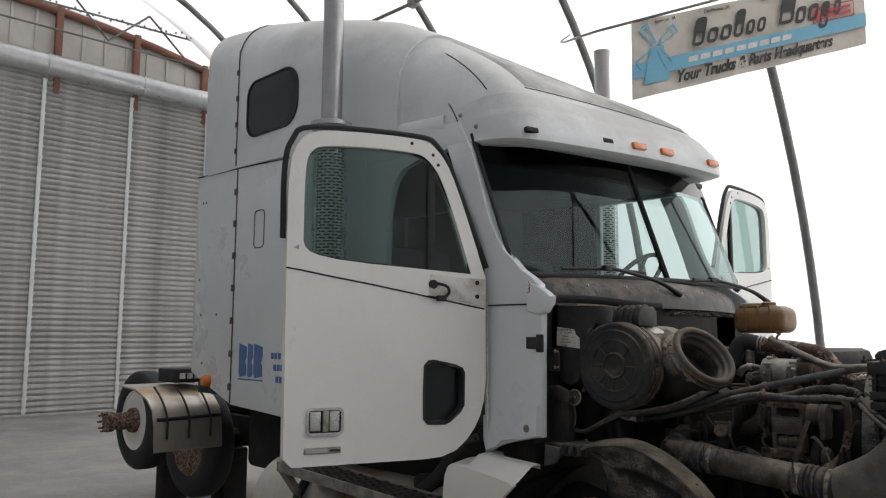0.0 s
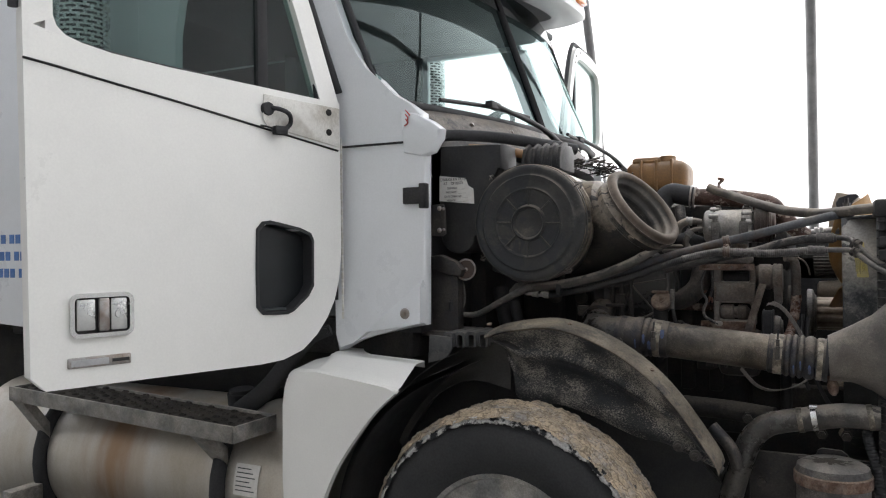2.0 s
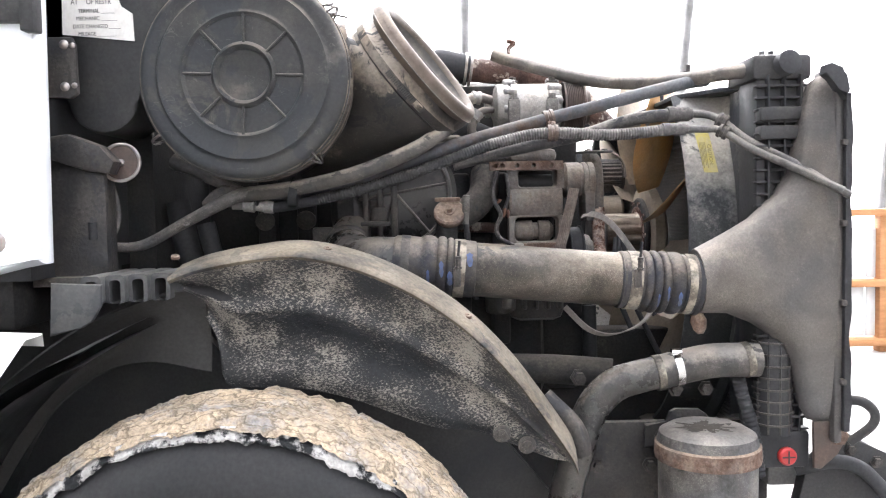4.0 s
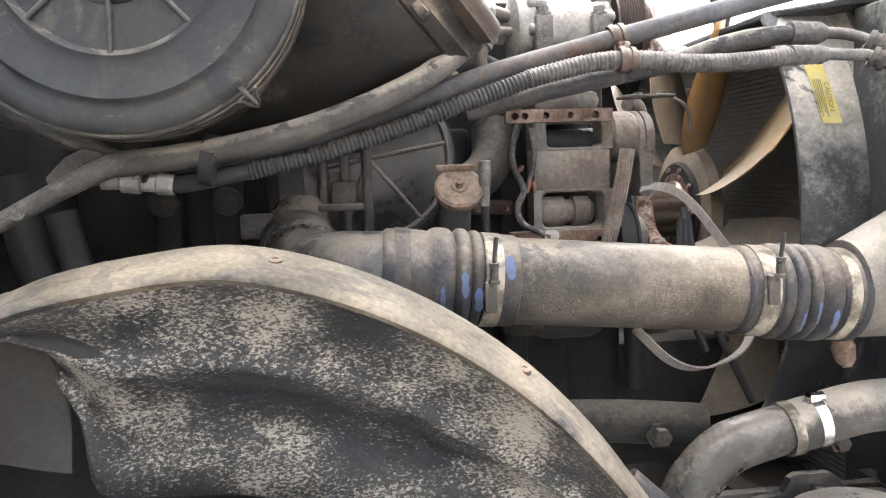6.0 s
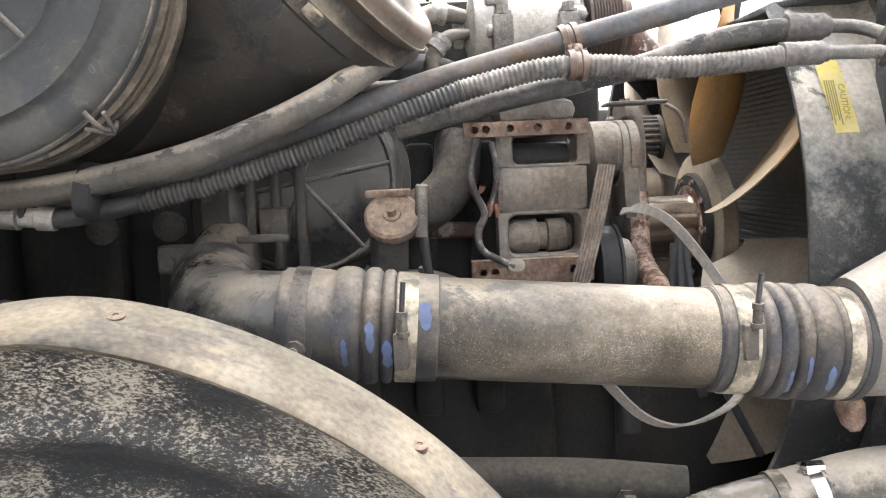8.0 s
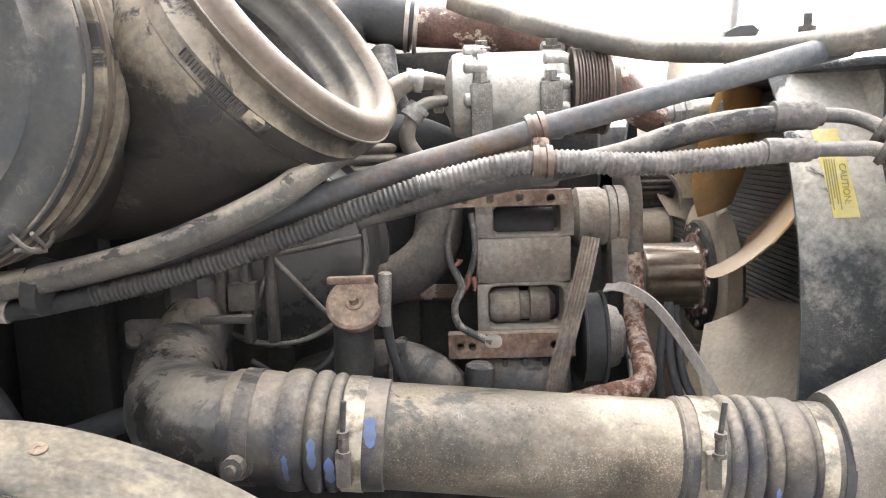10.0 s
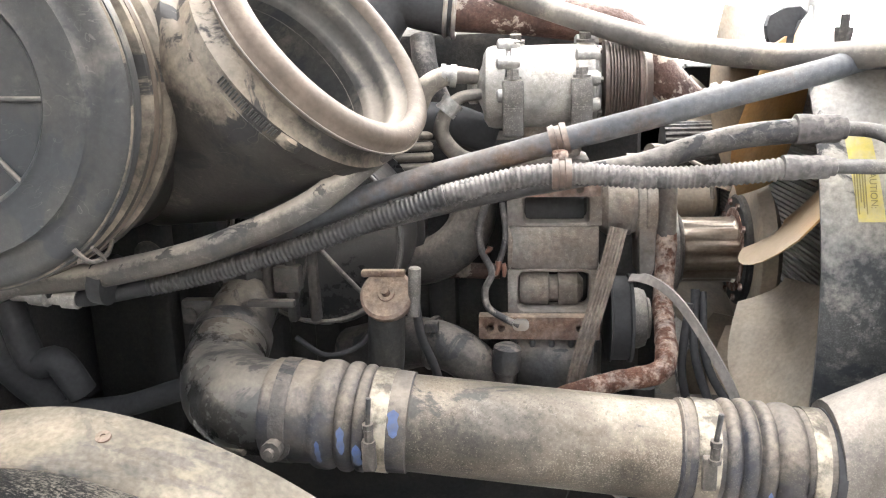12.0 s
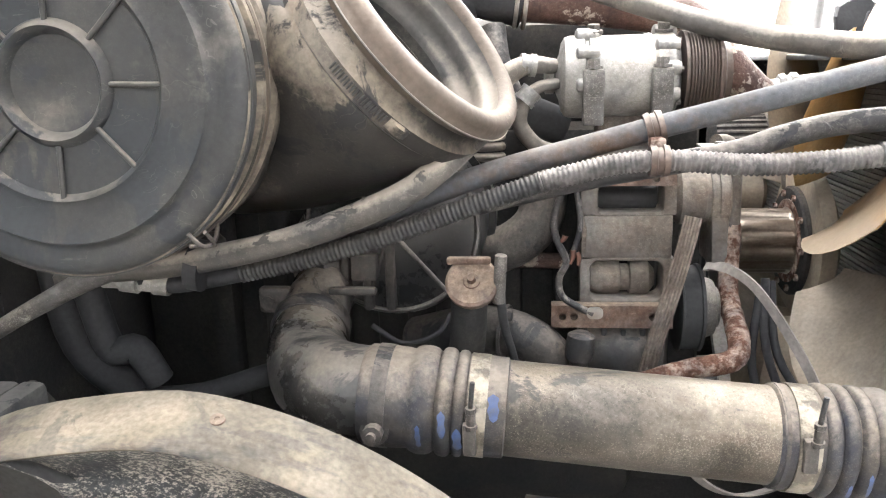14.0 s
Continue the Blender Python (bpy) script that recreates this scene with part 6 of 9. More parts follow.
for x, z in ((-7.95, 0.86), (-6.75, 0.76)):
    b = nb()
    tube(b, [(x, 3.5, z), (x, 2 * MID - 3.5, z)], 0.09, 12, 0)
    part("axle", b, "dark", truck)
    wheel((x, 2 * MID - 3.42 - 0.26, z), 0.5, 0.26, "dark", False)
    b = nb()
    box(b, (x - 0.12, 3.75, 0), (x + 0.12, 4.0, z - 0.085), 0.02)
    tagged(part("axle_stand", b, "dark"), "dark block stand under the rear axle", "axle stand", "axle stands")
# rear quarter fender with stays
b = nb()
fp = [(-6.95, 1.29), (-6.6, 1.27), (-6.35, 1.2), (-6.24, 1.12), (-6.19, 1.0), (-6.17, 0.79)]
ringed(b, [[V((x, y, z)) for x, z in fp] + [V((x - 0.012, y, z - 0.012)) for x, z in reversed(fp)] for y in (2.87, 2.88, 3.46, 3.47)])
rf = part("rear_fender", b, "tank", truck, "bent stainless quarter fender ahead of the rear wheel")
for i in range(3):
    y = 2.97 + 0.19 * i
    b = nb()
    tube(b, [(-6.45, y, 1.29), (-6.3, y, 1.2), (-6.175, y, 1.06), (-6.16, y, 0.88)], 0.009, 6, 3)
    part("stay", b, "dark", rf)
b = nb()
tube(b, [(-6.2, 2.9, 1.04), (-6.18, 3.45, 1.05)], 0.014, 6, 0)
part("cross_stay", b, "dark", rf)
b = nb()
box(b, (-6.9, 3.2, 1.31), (-6.55, 3.48, 1.43), 0.01)
part("mud_flap", b, "rubber", rf)
for i in range(3):
    b = nb()
    box(b, (-6.545, 3.24 + 0.07 * i, 1.345), (-6.54, 3.29 + 0.07 * i, 1.395))
    part("flap_bar", b, "paper", rf)
b = nb()
box(b, (-8.4, 3.95, 1.0), (-5.5, 4.85, 1.12), 0.03)
part("deck_plate", b, "dark", truck)
b = nb()
box(b, (-6.0, 3.6, 0.62), (-5.3, 4.2, 1.12), 0.06)
part("air_tank", b, "dark", truck)

# dark panels added to block light through wheel wells, under the cab and beyond
for sgn in (1, -1):
    def yy(q):
        return q if sgn == 1 else 2 * MID - q
    b = nb()
    prism(b, [(-2.98, 0.28), (-2.95, 1.16), (-2.35, 1.16), (-2.2, 0.98), (-1.6, 0.82), (-1.42, 0.6), (-1.42, 0.5), (-1.75, 0.45), (-2.0, 0.72), (-2.3, 0.72), (-2.6, 0.4), (-2.62, 0.28)], yy(3.5), yy(3.53))
    part("well_blocker", b, "black", truck, "black panel added behind the wheel to block light")
    b = nb()
    prism(b, [(-5.2, 0.55), (-5.2, 1.12), (-2.5, 1.2), (-2.5, 0.9), (-2.95, 0.6)], yy(3.62), yy(3.65))
    part("under_cab_blocker", b, "black", truck, "black panel added under the cab to block light")
b = nb()
box(b, (-4.9, 3.25, 1.1), (-2.55, 2 * MID - 3.25, 1.24), 0.01)
part("cab_underside_blocker", b, "dark", truck)
b = nb()
box(b, (-2.3, 5.0, 0.6), (-0.95, 5.1, 1.47), 0.03)
part("far_blocker", b, "black", truck, "black panel added on the far side to block light")

# ---- engine bay ----


def ring_at(c, n, r, seg=36, flat=1.0):
    u, w, _ = basis(n)
    return [V(c) + (u * math.cos(2 * math.pi * k / seg) + w * math.sin(2 * math.pi * k / seg)) * r for k in range(seg)]


def torus(bm, c, n, r, t, seg=40, k=10):
    u, w, d = basis(n)
    c = V(c)
    rows = []
    for i in range(seg):
        a = 2 * math.pi * i / seg
        e = u * math.cos(a) + w * math.sin(a)
        rows.append([c + e * (r + t * math.cos(2 * math.pi * j / k)) + d * t * math.sin(2 * math.pi * j / k) for j in range(k)])
    rows.append(rows[0])
    ringed(bm, rows, True, False)
    bmesh.ops.remove_doubles(bm, verts=bm.verts[:], dist=1e-6)
    return bm


# air cleaner: a drum lying across the bay, lid towards the side
AC = V((-2.10, 3.27, 1.597))
b = nb()
lathe(b, AC, (0, 1, 0), [(0.041, 0.0), (0.041, 0.19), (0.026, 0.203), (0.028, 0.208), (0.042, 0.209), (0.045, 0.199), (0.06, 0.197), (0.063, 0.209), (0.067, 0.211), (0.085, 0.21), (0.088, 0.197), (0.112, 0.196), (0.115, 0.207), (0.119, 0.209), (0.131, 0.208), (0.134, 0.198), (0.5, 0.194), (0.53, 0.17), (0.53, 0.0)], 72)
ac = part("air_cleaner", b, "filter", truck, "large dusty black air cleaner drum with its intake hose off")
for p, q, r in ((0.0455, 0.0625, 0.1995), (0.0885, 0.1145, 0.1985), (0.1345, 0.146, 0.199)):
    b = nb()
    lathe(b, AC, (0, 1, 0), [(p, r - 0.004), (p, r), (q, r), (q, r - 0.004)], 64, False)
    part("groove_dust", b, "tandust", ac, "tan dust in the groove")
for p, q, r in ((0.029, 0.0415, 0.2098), (0.067, 0.0765, 0.2118)):
    b = nb()
    lathe(b, AC, (0, 1, 0), [(p, r - 0.003), (p, r), (q, r), (q, r - 0.003)], 72, False)
    part("ring_band", b, "tandust" if p > 0.05 else "lidplastic", ac)
b = nb()
lathe(b, AC, (0, 1, 0), [(0.0355, 0.0), (0.034, 0.012), (0.03, 0.03), (0.026, 0.05), (0.016, 0.054), (0.012, 0.058), (0.016, 0.063), (0.022, 0.066), (0.02, 0.115), (0.014, 0.119), (0.012, 0.122), (0.014, 0.125), (0.016, 0.13), (0.012, 0.155), (0.01, 0.168), (0.018, 0.172), (0.02, 0.178), (0.017, 0.186), (0.018, 0.196), (0.022, 0.204), (0.027, 0.206)], 64, False)
lid = part("lid", b, "lidplastic", ac, "round black lid with a ribbed wheel pattern", angle=50)
for k in range(8):
    a = 2 * math.pi * k / 8 - 0.03
    b = nb()
    c, s = math.cos(a), math.sin(a)
    tube(b, [AC + V((c * 0.06, 0.019, s * 0.06)), AC + V((c * 0.122, 0.0165, s * 0.122))], 0.003, 6, 0)
    part("lid_rib", b, "lidplastic", lid)
for a in (-50, 35, 130, 215):
    b = nb()
    c, s = math.cos(radians(a)), math.sin(radians(a))
    tube(b, [AC + V((c * 0.205, 0.012, s * 0.205)), AC + V((c * 0.225, 0.018, s * 0.225)), AC + V((c * 0.225, 0.05, s * 0.225)), AC + V((c * 0.215, 0.075, s * 0.212))], 0.0026, 6, 3)
    tube(b, [AC + V((c * 0.215, 0.02, s * 0.215)) + V((-s, 0, c)) * 0.012, AC + V((c * 0.23, 0.04, s * 0.23)), AC + V((c * 0.215, 0.02, s * 0.215)) - V((-s, 0, c)) * 0.012], 0.0022, 6, 3)
    part("lid_clip", b, "cast", ac, "wire clip")
RC, RN = V((-1.736, 3.484, 1.652)), V((0.762, -0.238, 0.602)).normalized()
mid_n = (RN + V((0.9, 0, 0.1)).normalized()).normalized()
b = nb()
ringed(b, [ring_at(c, n, r, 48) for c, n, r in (
    ((-2.06, 3.645, 1.585), (1, 0, 0.12), 0.193), ((-1.97, 3.62, 1.588), (1, -0.06, 0.2), 0.187), ((-1.91, 3.58, 1.592), (1, -0.12, 0.35), 0.176), ((-1.85, 3.53, 1.602), mid_n, 0.164),
    (RC - RN * 0.078, RN, 0.153), (RC - RN * 0.07, RN, 0.152), (RC - RN * 0.066, RN, 0.158), (RC - RN * 0.047, RN, 0.158), (RC - RN * 0.04, RN, 0.148), (RC - RN * 0.02, RN, 0.143), (RC, RN, 0.148))], True, False)
part("outlet_neck", b, "filter", ac, "wide conical neck", angle=50)
b = nb()
ringed(b, [ring_at(RC + RN * q, RN, r, 64) for q, r in ((-0.026, 0.146), (-0.022, 0.154), (-0.0125, 0.1615), (-0.0115, 0.1632), (-0.0095, 0.1632), (-0.0085, 0.1615), (0.0, 0.161), (0.008, 0.158), (0.0125, 0.151), (0.0125, 0.141), (0.008, 0.134), (0.0, 0.131))], True, False)
part("neck_lip", b, "tandust", ac, "thick rounded lip with tan dust", 80)
b = nb()
ringed(b, [ring_at(RC + RN * q, RN, r, 64) for q, r in ((0.0, 0.131), (-0.012, 0.1305), (-0.016, 0.124), (-0.022, 0.121), (-0.034, 0.1235), (-0.044, 0.123), (-0.05, 0.116), (-0.056, 0.1125), (-0.072, 0.1115), (-0.074, 0.107))], True, False)
part("neck_sleeve", b, "borerubber", ac, "stepped grey rubber sleeve in the mouth", angle=60)
b = nb()
ringed(b, [ring_at(RC + RN * q, RN, r, 48) for q, r in ((-0.06, 0.1085), (-0.1, 0.106), (-0.135, 0.103))], True, False)
part("neck_bore", b, "lidplastic", ac, angle=60)
b = nb()
lathe(b, RC - RN * 0.135, RN, [(0.0, 0.103), (-0.001, 0.088), (-0.06, 0.075), (-0.06, 0.0)], 40)
part("neck_inside", b, "rubber", ac, angle=50)
nu, nw, _ = basis(RN)
for k in range(18):
    a = radians(5 + 1.65 * k)
    b = nb()
    lathe(b, RC - RN * 0.0555 + (nu * math.cos(a) + nw * math.sin(a)) * 0.1578, RN, [(-0.0055, 0.0), (-0.0055, 0.0016), (0.0055, 0.0016), (0.0055, 0)], 5)
    part("clamp_tooth", b, "black", ac)
b = nb()
rows = []
for k in range(9):
    a = radians(35 + 1.3 * k)
    e, lift = nu * math.cos(a) + nw * math.sin(a), 0.004 * math.sin(math.pi * k / 8) + 0.001
    rows.append([RC - RN * 0.063 + e * 0.156, RC - RN * 0.061 + e * (0.158 + lift), RC - RN * 0.05 + e * (0.158 + lift), RC - RN * 0.047 + e * 0.156])
ringed(b, rows, False)
part("clamp_buckle", b, "filter", ac, "dusty screw housing of the clamp", 60)
b = nb()
torus(b, RC - RN * 0.011, RN, 0.1636, 0.0013, 72, 6)
part("lip_edge", b, "palehose", ac, "thin pale moulding edge on the lip")
# grille and label on top of the drum
b = nb()
prism(b, [(3.37, 1.785), (3.365, 1.82), (3.385, 1.86), (3.42, 1.882), (3.5, 1.885), (3.53, 1.86), (3.53, 1.785)], -2.15, -2.0, 0.012, plane="yz")
grl = part("grille", b, "black", ac, "black slotted grille")
for i in range(5):
    b = nb()
    prism(b, [(3.355, 1.79), (3.353, 1.825), (3.372, 1.868), (3.42, 1.892), (3.45, 1.89), (3.45, 1.79)], -2.148 + 0.0335 * i, -2.136 + 0.0335 * i, 0.003, plane="yz")
    part("grille_bar", b, "black", grl)
b = nb()
ringed(b, [[AC + V((0.1985 * math.cos(radians(a)), y, 0.1985 * math.sin(radians(a)))) for a in range(52, 75, 3)] for y in (0.19, 0.3)], closed=False)
part("label", b, "paper", ac, "pale worn label")
for k in range(14):
    b = nb()
    a = radians(47)
    lathe(b, AC + V((0.196 * math.cos(a), 0.17 + 0.017 * k, 0.196 * math.sin(a))), (-math.sin(a), 0, math.cos(a)), [(-0.012 + 0.004 * (k % 2), 0.002), (-0.012 + 0.004 * (k % 2), 0.004), (0.012, 0.004), (0.012, 0.002)], 6)
    part("moulded_bar", b, "filter", ac)
# black tray with the service label, and bits by the cowl
b = nb()
prism(b, [(-2.47, 1.9), (-2.22, 1.89), (-2.22, 1.8), (-2.3, 1.7), (-2.325, 1.64)] + [(-2.398 + 0.073 * math.cos(radians(a)), 1.56 + 0.07 * math.sin(radians(a))) for a in range(0, -181, -15)] + [(-2.472, 1.64)], 3.335, 3.5, 0.012)
tray = part("air_box", b, "black", truck, "black plastic box with a white service label")
b = nb()
prism(b, [(-2.472, 1.69), (-2.328, 1.675), (-2.33, 1.73), (-2.352, 1.745), (-2.362, 1.772), (-2.47, 1.785)], 3.331, 3.334)
part("service_label", b, "paper", tray, "white service label, one corner torn")
LM = Matrix((V((1, 0, 0)), V((0, 0, 1)), V((0, -1, 0)))).transposed().to_4x4()
for txt, z, sz in (("CHANGE AIR FILTER", 1.770, 0.0155), ("AT     OF RESTR", 1.755, 0.0145), ("TERMINAL ______", 1.737, 0.0115), ("MECHANIC _______", 1.722, 0.0115), ("DATE CHANGED _____", 1.706, 0.0115), ("MILEAGE ________", 1.691, 0.0115)):
    writing("line_of_print", txt, sz, Matrix.Translation((-2.412 if z > 1.74 else -2.402, 3.3305, z - 0.001)) @ LM, "ink", tray, 0.0003, 0.8)
b = nb()
prism(b, [(-2.505, 1.675), (-2.435, 1.675), (-2.428, 1.66), (-2.426, 1.565), (-2.44, 1.555), (-2.505, 1.56)], 3.285, 3.3, 0.004)
hlb = part("latch_bracket", b, "cast", truck, "dark bracket of the hood latch with bright bolts")
for x, z, q in ((-2.449, 1.66, 0.008), (-2.45, 1.578, 0.008), (-2.432, 1.658, 0.005), (-2.431, 1.58, 0.005)):
    b = nb()
    lathe(b, (x, 3.285, z), (0, -1, 0), [(0, q * 1.2), (0.003, q), (0.005, q * 0.6), (0.006, 0)], 12)
    part("bolt", b, "steel", hlb)
b = nb()
prism(b, [(-2.515, 1.2), (-2.392, 1.2), (-2.392, 1.415), (-2.405, 1.44), (-2.5, 1.48), (-2.515, 1.48)], 3.315, 3.37, 0.006)
prism(b, [(-2.5, 1.48), (-2.455, 1.487), (-2.39, 1.462), (-2.362, 1.43), (-2.372, 1.405), (-2.42, 1.412), (-2.47, 1.43), (-2.5, 1.44)], 3.29, 3.335, 0.008)
prism(b, [(-2.54, 1.2), (-2.4, 1.2), (-2.4, 1.18), (-2.54, 1.18)], 3.3, 3.5, 0.006)
col = part("hood_bracket", b, "cast", truck, "grimy steel bracket on the cowl")
b = nb()
tube(b, [(-2.42, 3.316, 1.275), (-2.42, 3.314, 1.31)], 0.009, 8, 0)
part("slot", b, "rubber", col)
b = nb()
DN = V((0.05, -1, 0.12)).normalized()
DC = V((-2.366, 3.335, 1.43))
lathe(b, DC, DN, [(-0.012, 0.0), (-0.012, 0.03), (-0.004, 0.0395), (0.003, 0.0395), (0.005, 0.037), (0.002, 0.035), (0.001, 0.0)], 32)
horn = part("round_disc", b, "brownsteel", truck, "small round brown disc with a bright rim on a bracket")
b = nb()
torus(b, DC + DN * 0.003, DN, 0.038, 0.0035, 36, 8)
part("disc_rim", b, "steel", horn, "bright worn rim")
b = nb()
lathe(b, DC, DN, [(0, 0.008), (0.004, 0.007), (0.005, 0)], 14)
part("disc_rivet", b, "steel", horn)
b = nb()
tube(b, [(-2.42, 3.37, 1.43), (-2.40, 3.38, 1.37), (-2.395, 3.38, 1.31), (-2.415, 3.38, 1.265)], 0.006, 8, 4)
part("rod", b, "grey", truck)
b = nb()
tube(b, [(-2.44, 3.42, 1.255), (-2.36, 3.42, 1.257), (-2.26, 3.42, 1.308), (-2.15, 3.42, 1.36), (-2.08, 3.43, 1.37)], [0.01, 0.011, 0.012, 0.015, 0.012], 10, 5)
torus(b, (-2.262, 3.412, 1.306), (0, -1, 0.3), 0.009, 0.003, 14, 6)
part("control_shaft", b, "grey", truck, "dusty grey linkage shaft")
b = nb()
tube(b, [(-2.3, 3.45, 1.44), (-2.236, 3.45, 1.412), (-2.199, 3.45, 1.393), (-2.155, 3.45, 1.37), (-2.12, 3.45, 1.356)], [0.017, 0.016, 0.014, 0.013, 0.013], 14, 5)
prism(b, [(-2.23, 1.322), (-2.17, 1.345), (-2.14, 1.352), (-2.15, 1.374), (-2.185, 1.386), (-2.212, 1.372), (-2.235, 1.348)], 3.432, 3.452, 0.006)
for v in b.verts:
    v.co += 0.003 * noise.noise(v.co * 60) * V((1, 1, 1))
arm = part("link_arm", b, "cast", truck, "grimy linkage arm with a caked joint")
b = nb()
lathe(b, (-2.188, 3.432, 1.352), (0, -1, 0), [(0, 0.012), (0.003, 0.011), (0.003, 0.006), (0.001, 0.005), (0.001, 0)], 18)
part("rivet", b, "cast", arm)
for k in range(4):
    b = nb()
    torus(b, (-2.15 + 0.0125 * k, 3.45, 1.364 - 0.0055 * k), (1, 0, -0.42), 0.0125, 0.0042, 20, 6)
    part("boot_ring", b, "rubber", arm)
# rubber seal along the cowl
b = nb()
tube(b, [(-2.44, 3.24, 1.925), (-2.34, 3.3, 1.925), (-2.22, 3.38, 1.915), (-2.1, 3.48, 1.895), (-2.02, 3.6, 1.885)], 0.021, 14, 5, flat=0.8)
part("cowl_seal", b, "rubber", truck, "black rubber hood seal")
b = nb()
tube(b, [(-2.36, 3.36, 1.885), (-2.26, 3.44, 1.88), (-2.2, 3.52, 1.87)], 0.018, 8, 4, flat=0.4)
part("tan_strip", b, "tankplastic", truck, "tan foam strip")
b = nb()
box(b, (-2.42, 3.5, 1.0), (-2.36, 4.9, 1.88))
part("engine_bulkhead", b, "dark", truck)

# coolant tank
b = nb()
box(b, (-2.02, 4.38, 1.76), (-1.73, 4.62, 1.91), 0.05, 4)
box(b, (-1.99, 4.4, 1.89), (-1.85, 4.55, 1.93), 0.02)
lathe(b, (-1.83, 4.45, 1.9), (0, 0, 1), [(0, 0.04), (0.03, 0.04), (0.035, 0.03), (0.035, 0)], 14)
for x in (-1.94, -1.87, -1.8):
    box(b, (x - 0.006, 4.375, 1.77), (x + 0.006, 4.625, 1.915), 0.005)
part("coolant_tank", b, "tankplastic", truck, "amber plastic coolant tank with ribs")
b = nb()
for i in range(60):
    y = 3.75 + 0.8 * random.random()
    x = -2.12 + 0.12 * random.random()
    tube(b, [(x, y, 1.855 + 0.012 * random.random()), (x + random.uniform(-0.05, 0.05), y + random.uniform(-0.05, 0.05), 1.862 + 0.01 * random.random()), (x + random.uniform(-0.07, 0.07), y + random.uniform(-0.07, 0.07), 1.85)], 0.003, 5, 3)
part("wire_tangle", b, "cast", truck, "tangle of dusty wires and twigs")

# engine block and what fills the bay
b = nb()
box(b, (-2.35, 3.86, 0.78), (-1.42, 4.5, 1.5), 0.04)
box(b, (-2.3, 3.9, 1.48), (-1.4, 4.8, 1.68), 0.05)
block = part("engine_block", b, "dark", truck, "grimy black diesel engine block", angle=40)
for i in range(7):
    b = nb()
    box(b, (-2.2 + 0.105 * i, 3.82, 0.95), (-2.15 + 0.105 * i, 3.9, 1.42), 0.012)
    part("block_rib", b, "dark", block)
b = nb()
box(b, (-1.43, 3.9, 0.8), (-1.3, 4.7, 1.42), 0.03)
lathe(b, (-1.32, 4.12, 1.235), (1, 0, 0), [(0, 0.0), (0, 0.11), (0.03, 0.11), (0.04, 0.09), (0.04, 0)], 30)
# upper box added to block the bright gap above the cover
box(b, (-1.46, 4.02, 1.4), (-1.29, 4.7, 1.57), 0.03)
part("timing_cover", b, "dark", block)
for i in range(6):
    b = nb()
    lathe(b, (-2.18 + 0.11 * i, 3.83, 1.3), (0, -1, 0), [(0, 0.028), (0.012, 0.026), (0.02, 0.012), (0.02, 0)], 14)
    part("plug", b, "cast", block)
for i in range(4):
    b = nb()
    tube(b, [(-1.655, 3.76, 1.508 - 0.0165 * i), (-1.665, 3.752, 1.508 - 0.0165 * i), (-1.72, 3.75, 1.507 - 0.0165 * i), (-1.8, 3.77, 1.503 - 0.0165 * i)], 0.0072, 10, 3)
    part("cooler_fin", b, "palehose", block)
# oil cooler pipe bend under the ribbed cover
b = nb()
tube(b, [(-1.74, 3.78, 1.30), (-1.66, 3.76, 1.305), (-1.6, 3.76, 1.35), (-1.585, 3.8, 1.42)], 0.038, 14, 5)
part("water_bend", b, "cast", truck, "dusty cast water pipe bend")
b = nb()
tube(b, [(-1.80, 3.80, 1.27), (-1.70, 3.81, 1.275), (-1.55, 3.82, 1.27)], 0.014, 10, 3)
part("fuel_rail", b, "redpipe", truck, "rusty fuel pipe")
# lower left castings and pump
b = nb()
box(b, (-1.53, 3.76, 1.02), (-1.38, 3.95, 1.19), 0.03)
lathe(b, (-1.52, 3.74, 1.14), (1, 0, 0), [(0, 0), (0, 0.05), (0.02, 0.056), (0.09, 0.056), (0.1, 0.045), (0.115, 0.045), (0.115, 0)], 20)
pump = part("pump_housing", b, "cast", truck, "rust-stained pump housing")
for i in range(5):
    b = nb()
    box(b, (-1.53 + 0.03 * i, 3.70, 1.06), (-1.52 + 0.03 * i, 3.74, 1.19), 0.004)
    part("housing_rib", b, "cast", pump)
b = nb()
tube(b, [(-1.8, 3.78, 1.13), (-1.72, 3.74, 1.165), (-1.655, 3.7, 1.185), (-1.6, 3.69, 1.165), (-1.565, 3.7, 1.115), (-1.56, 3.71, 1.06)], [0.05, 0.046, 0.038, 0.037, 0.037, 0.036], 20, 5)
torus(b, (-1.652, 3.7, 1.185), (1, -0.3, -0.05), 0.0395, 0.0045, 30, 6)
box(b, (-1.66, 3.655, 1.215), (-1.638, 3.675, 1.232), 0.004)
part("small_hose", b, "cast", truck, "dark elbow hose with clamp")
b = nb()
lathe(b, (-1.545, 3.665, 1.07), (0.1, 0, 1), [(0, 0.014), (0.075, 0.014), (0.08, 0.016), (0.085, 0.021), (0.105, 0.0225), (0.122, 0.021), (0.128, 0.012), (0.128, 0)], 18)
part("sensor", b, "cast", truck, "dusty sensor plug")

# gear case cover with crossed ribs
GC = V((-1.82, 3.64, 1.365))
b = nb()
lathe(b, GC, (0, 1, 0), [(0.0, 0.0), (0.002, 0.05), (0.008, 0.12), (0.016, 0.135), (0.028, 0.141), (0.1, 0.143), (0.1, 0.155), (0.14, 0.155), (0.14, 0)], 56)
gc = part("gear_cover", b, "glossblack", truck, "round ribbed cover on the engine")
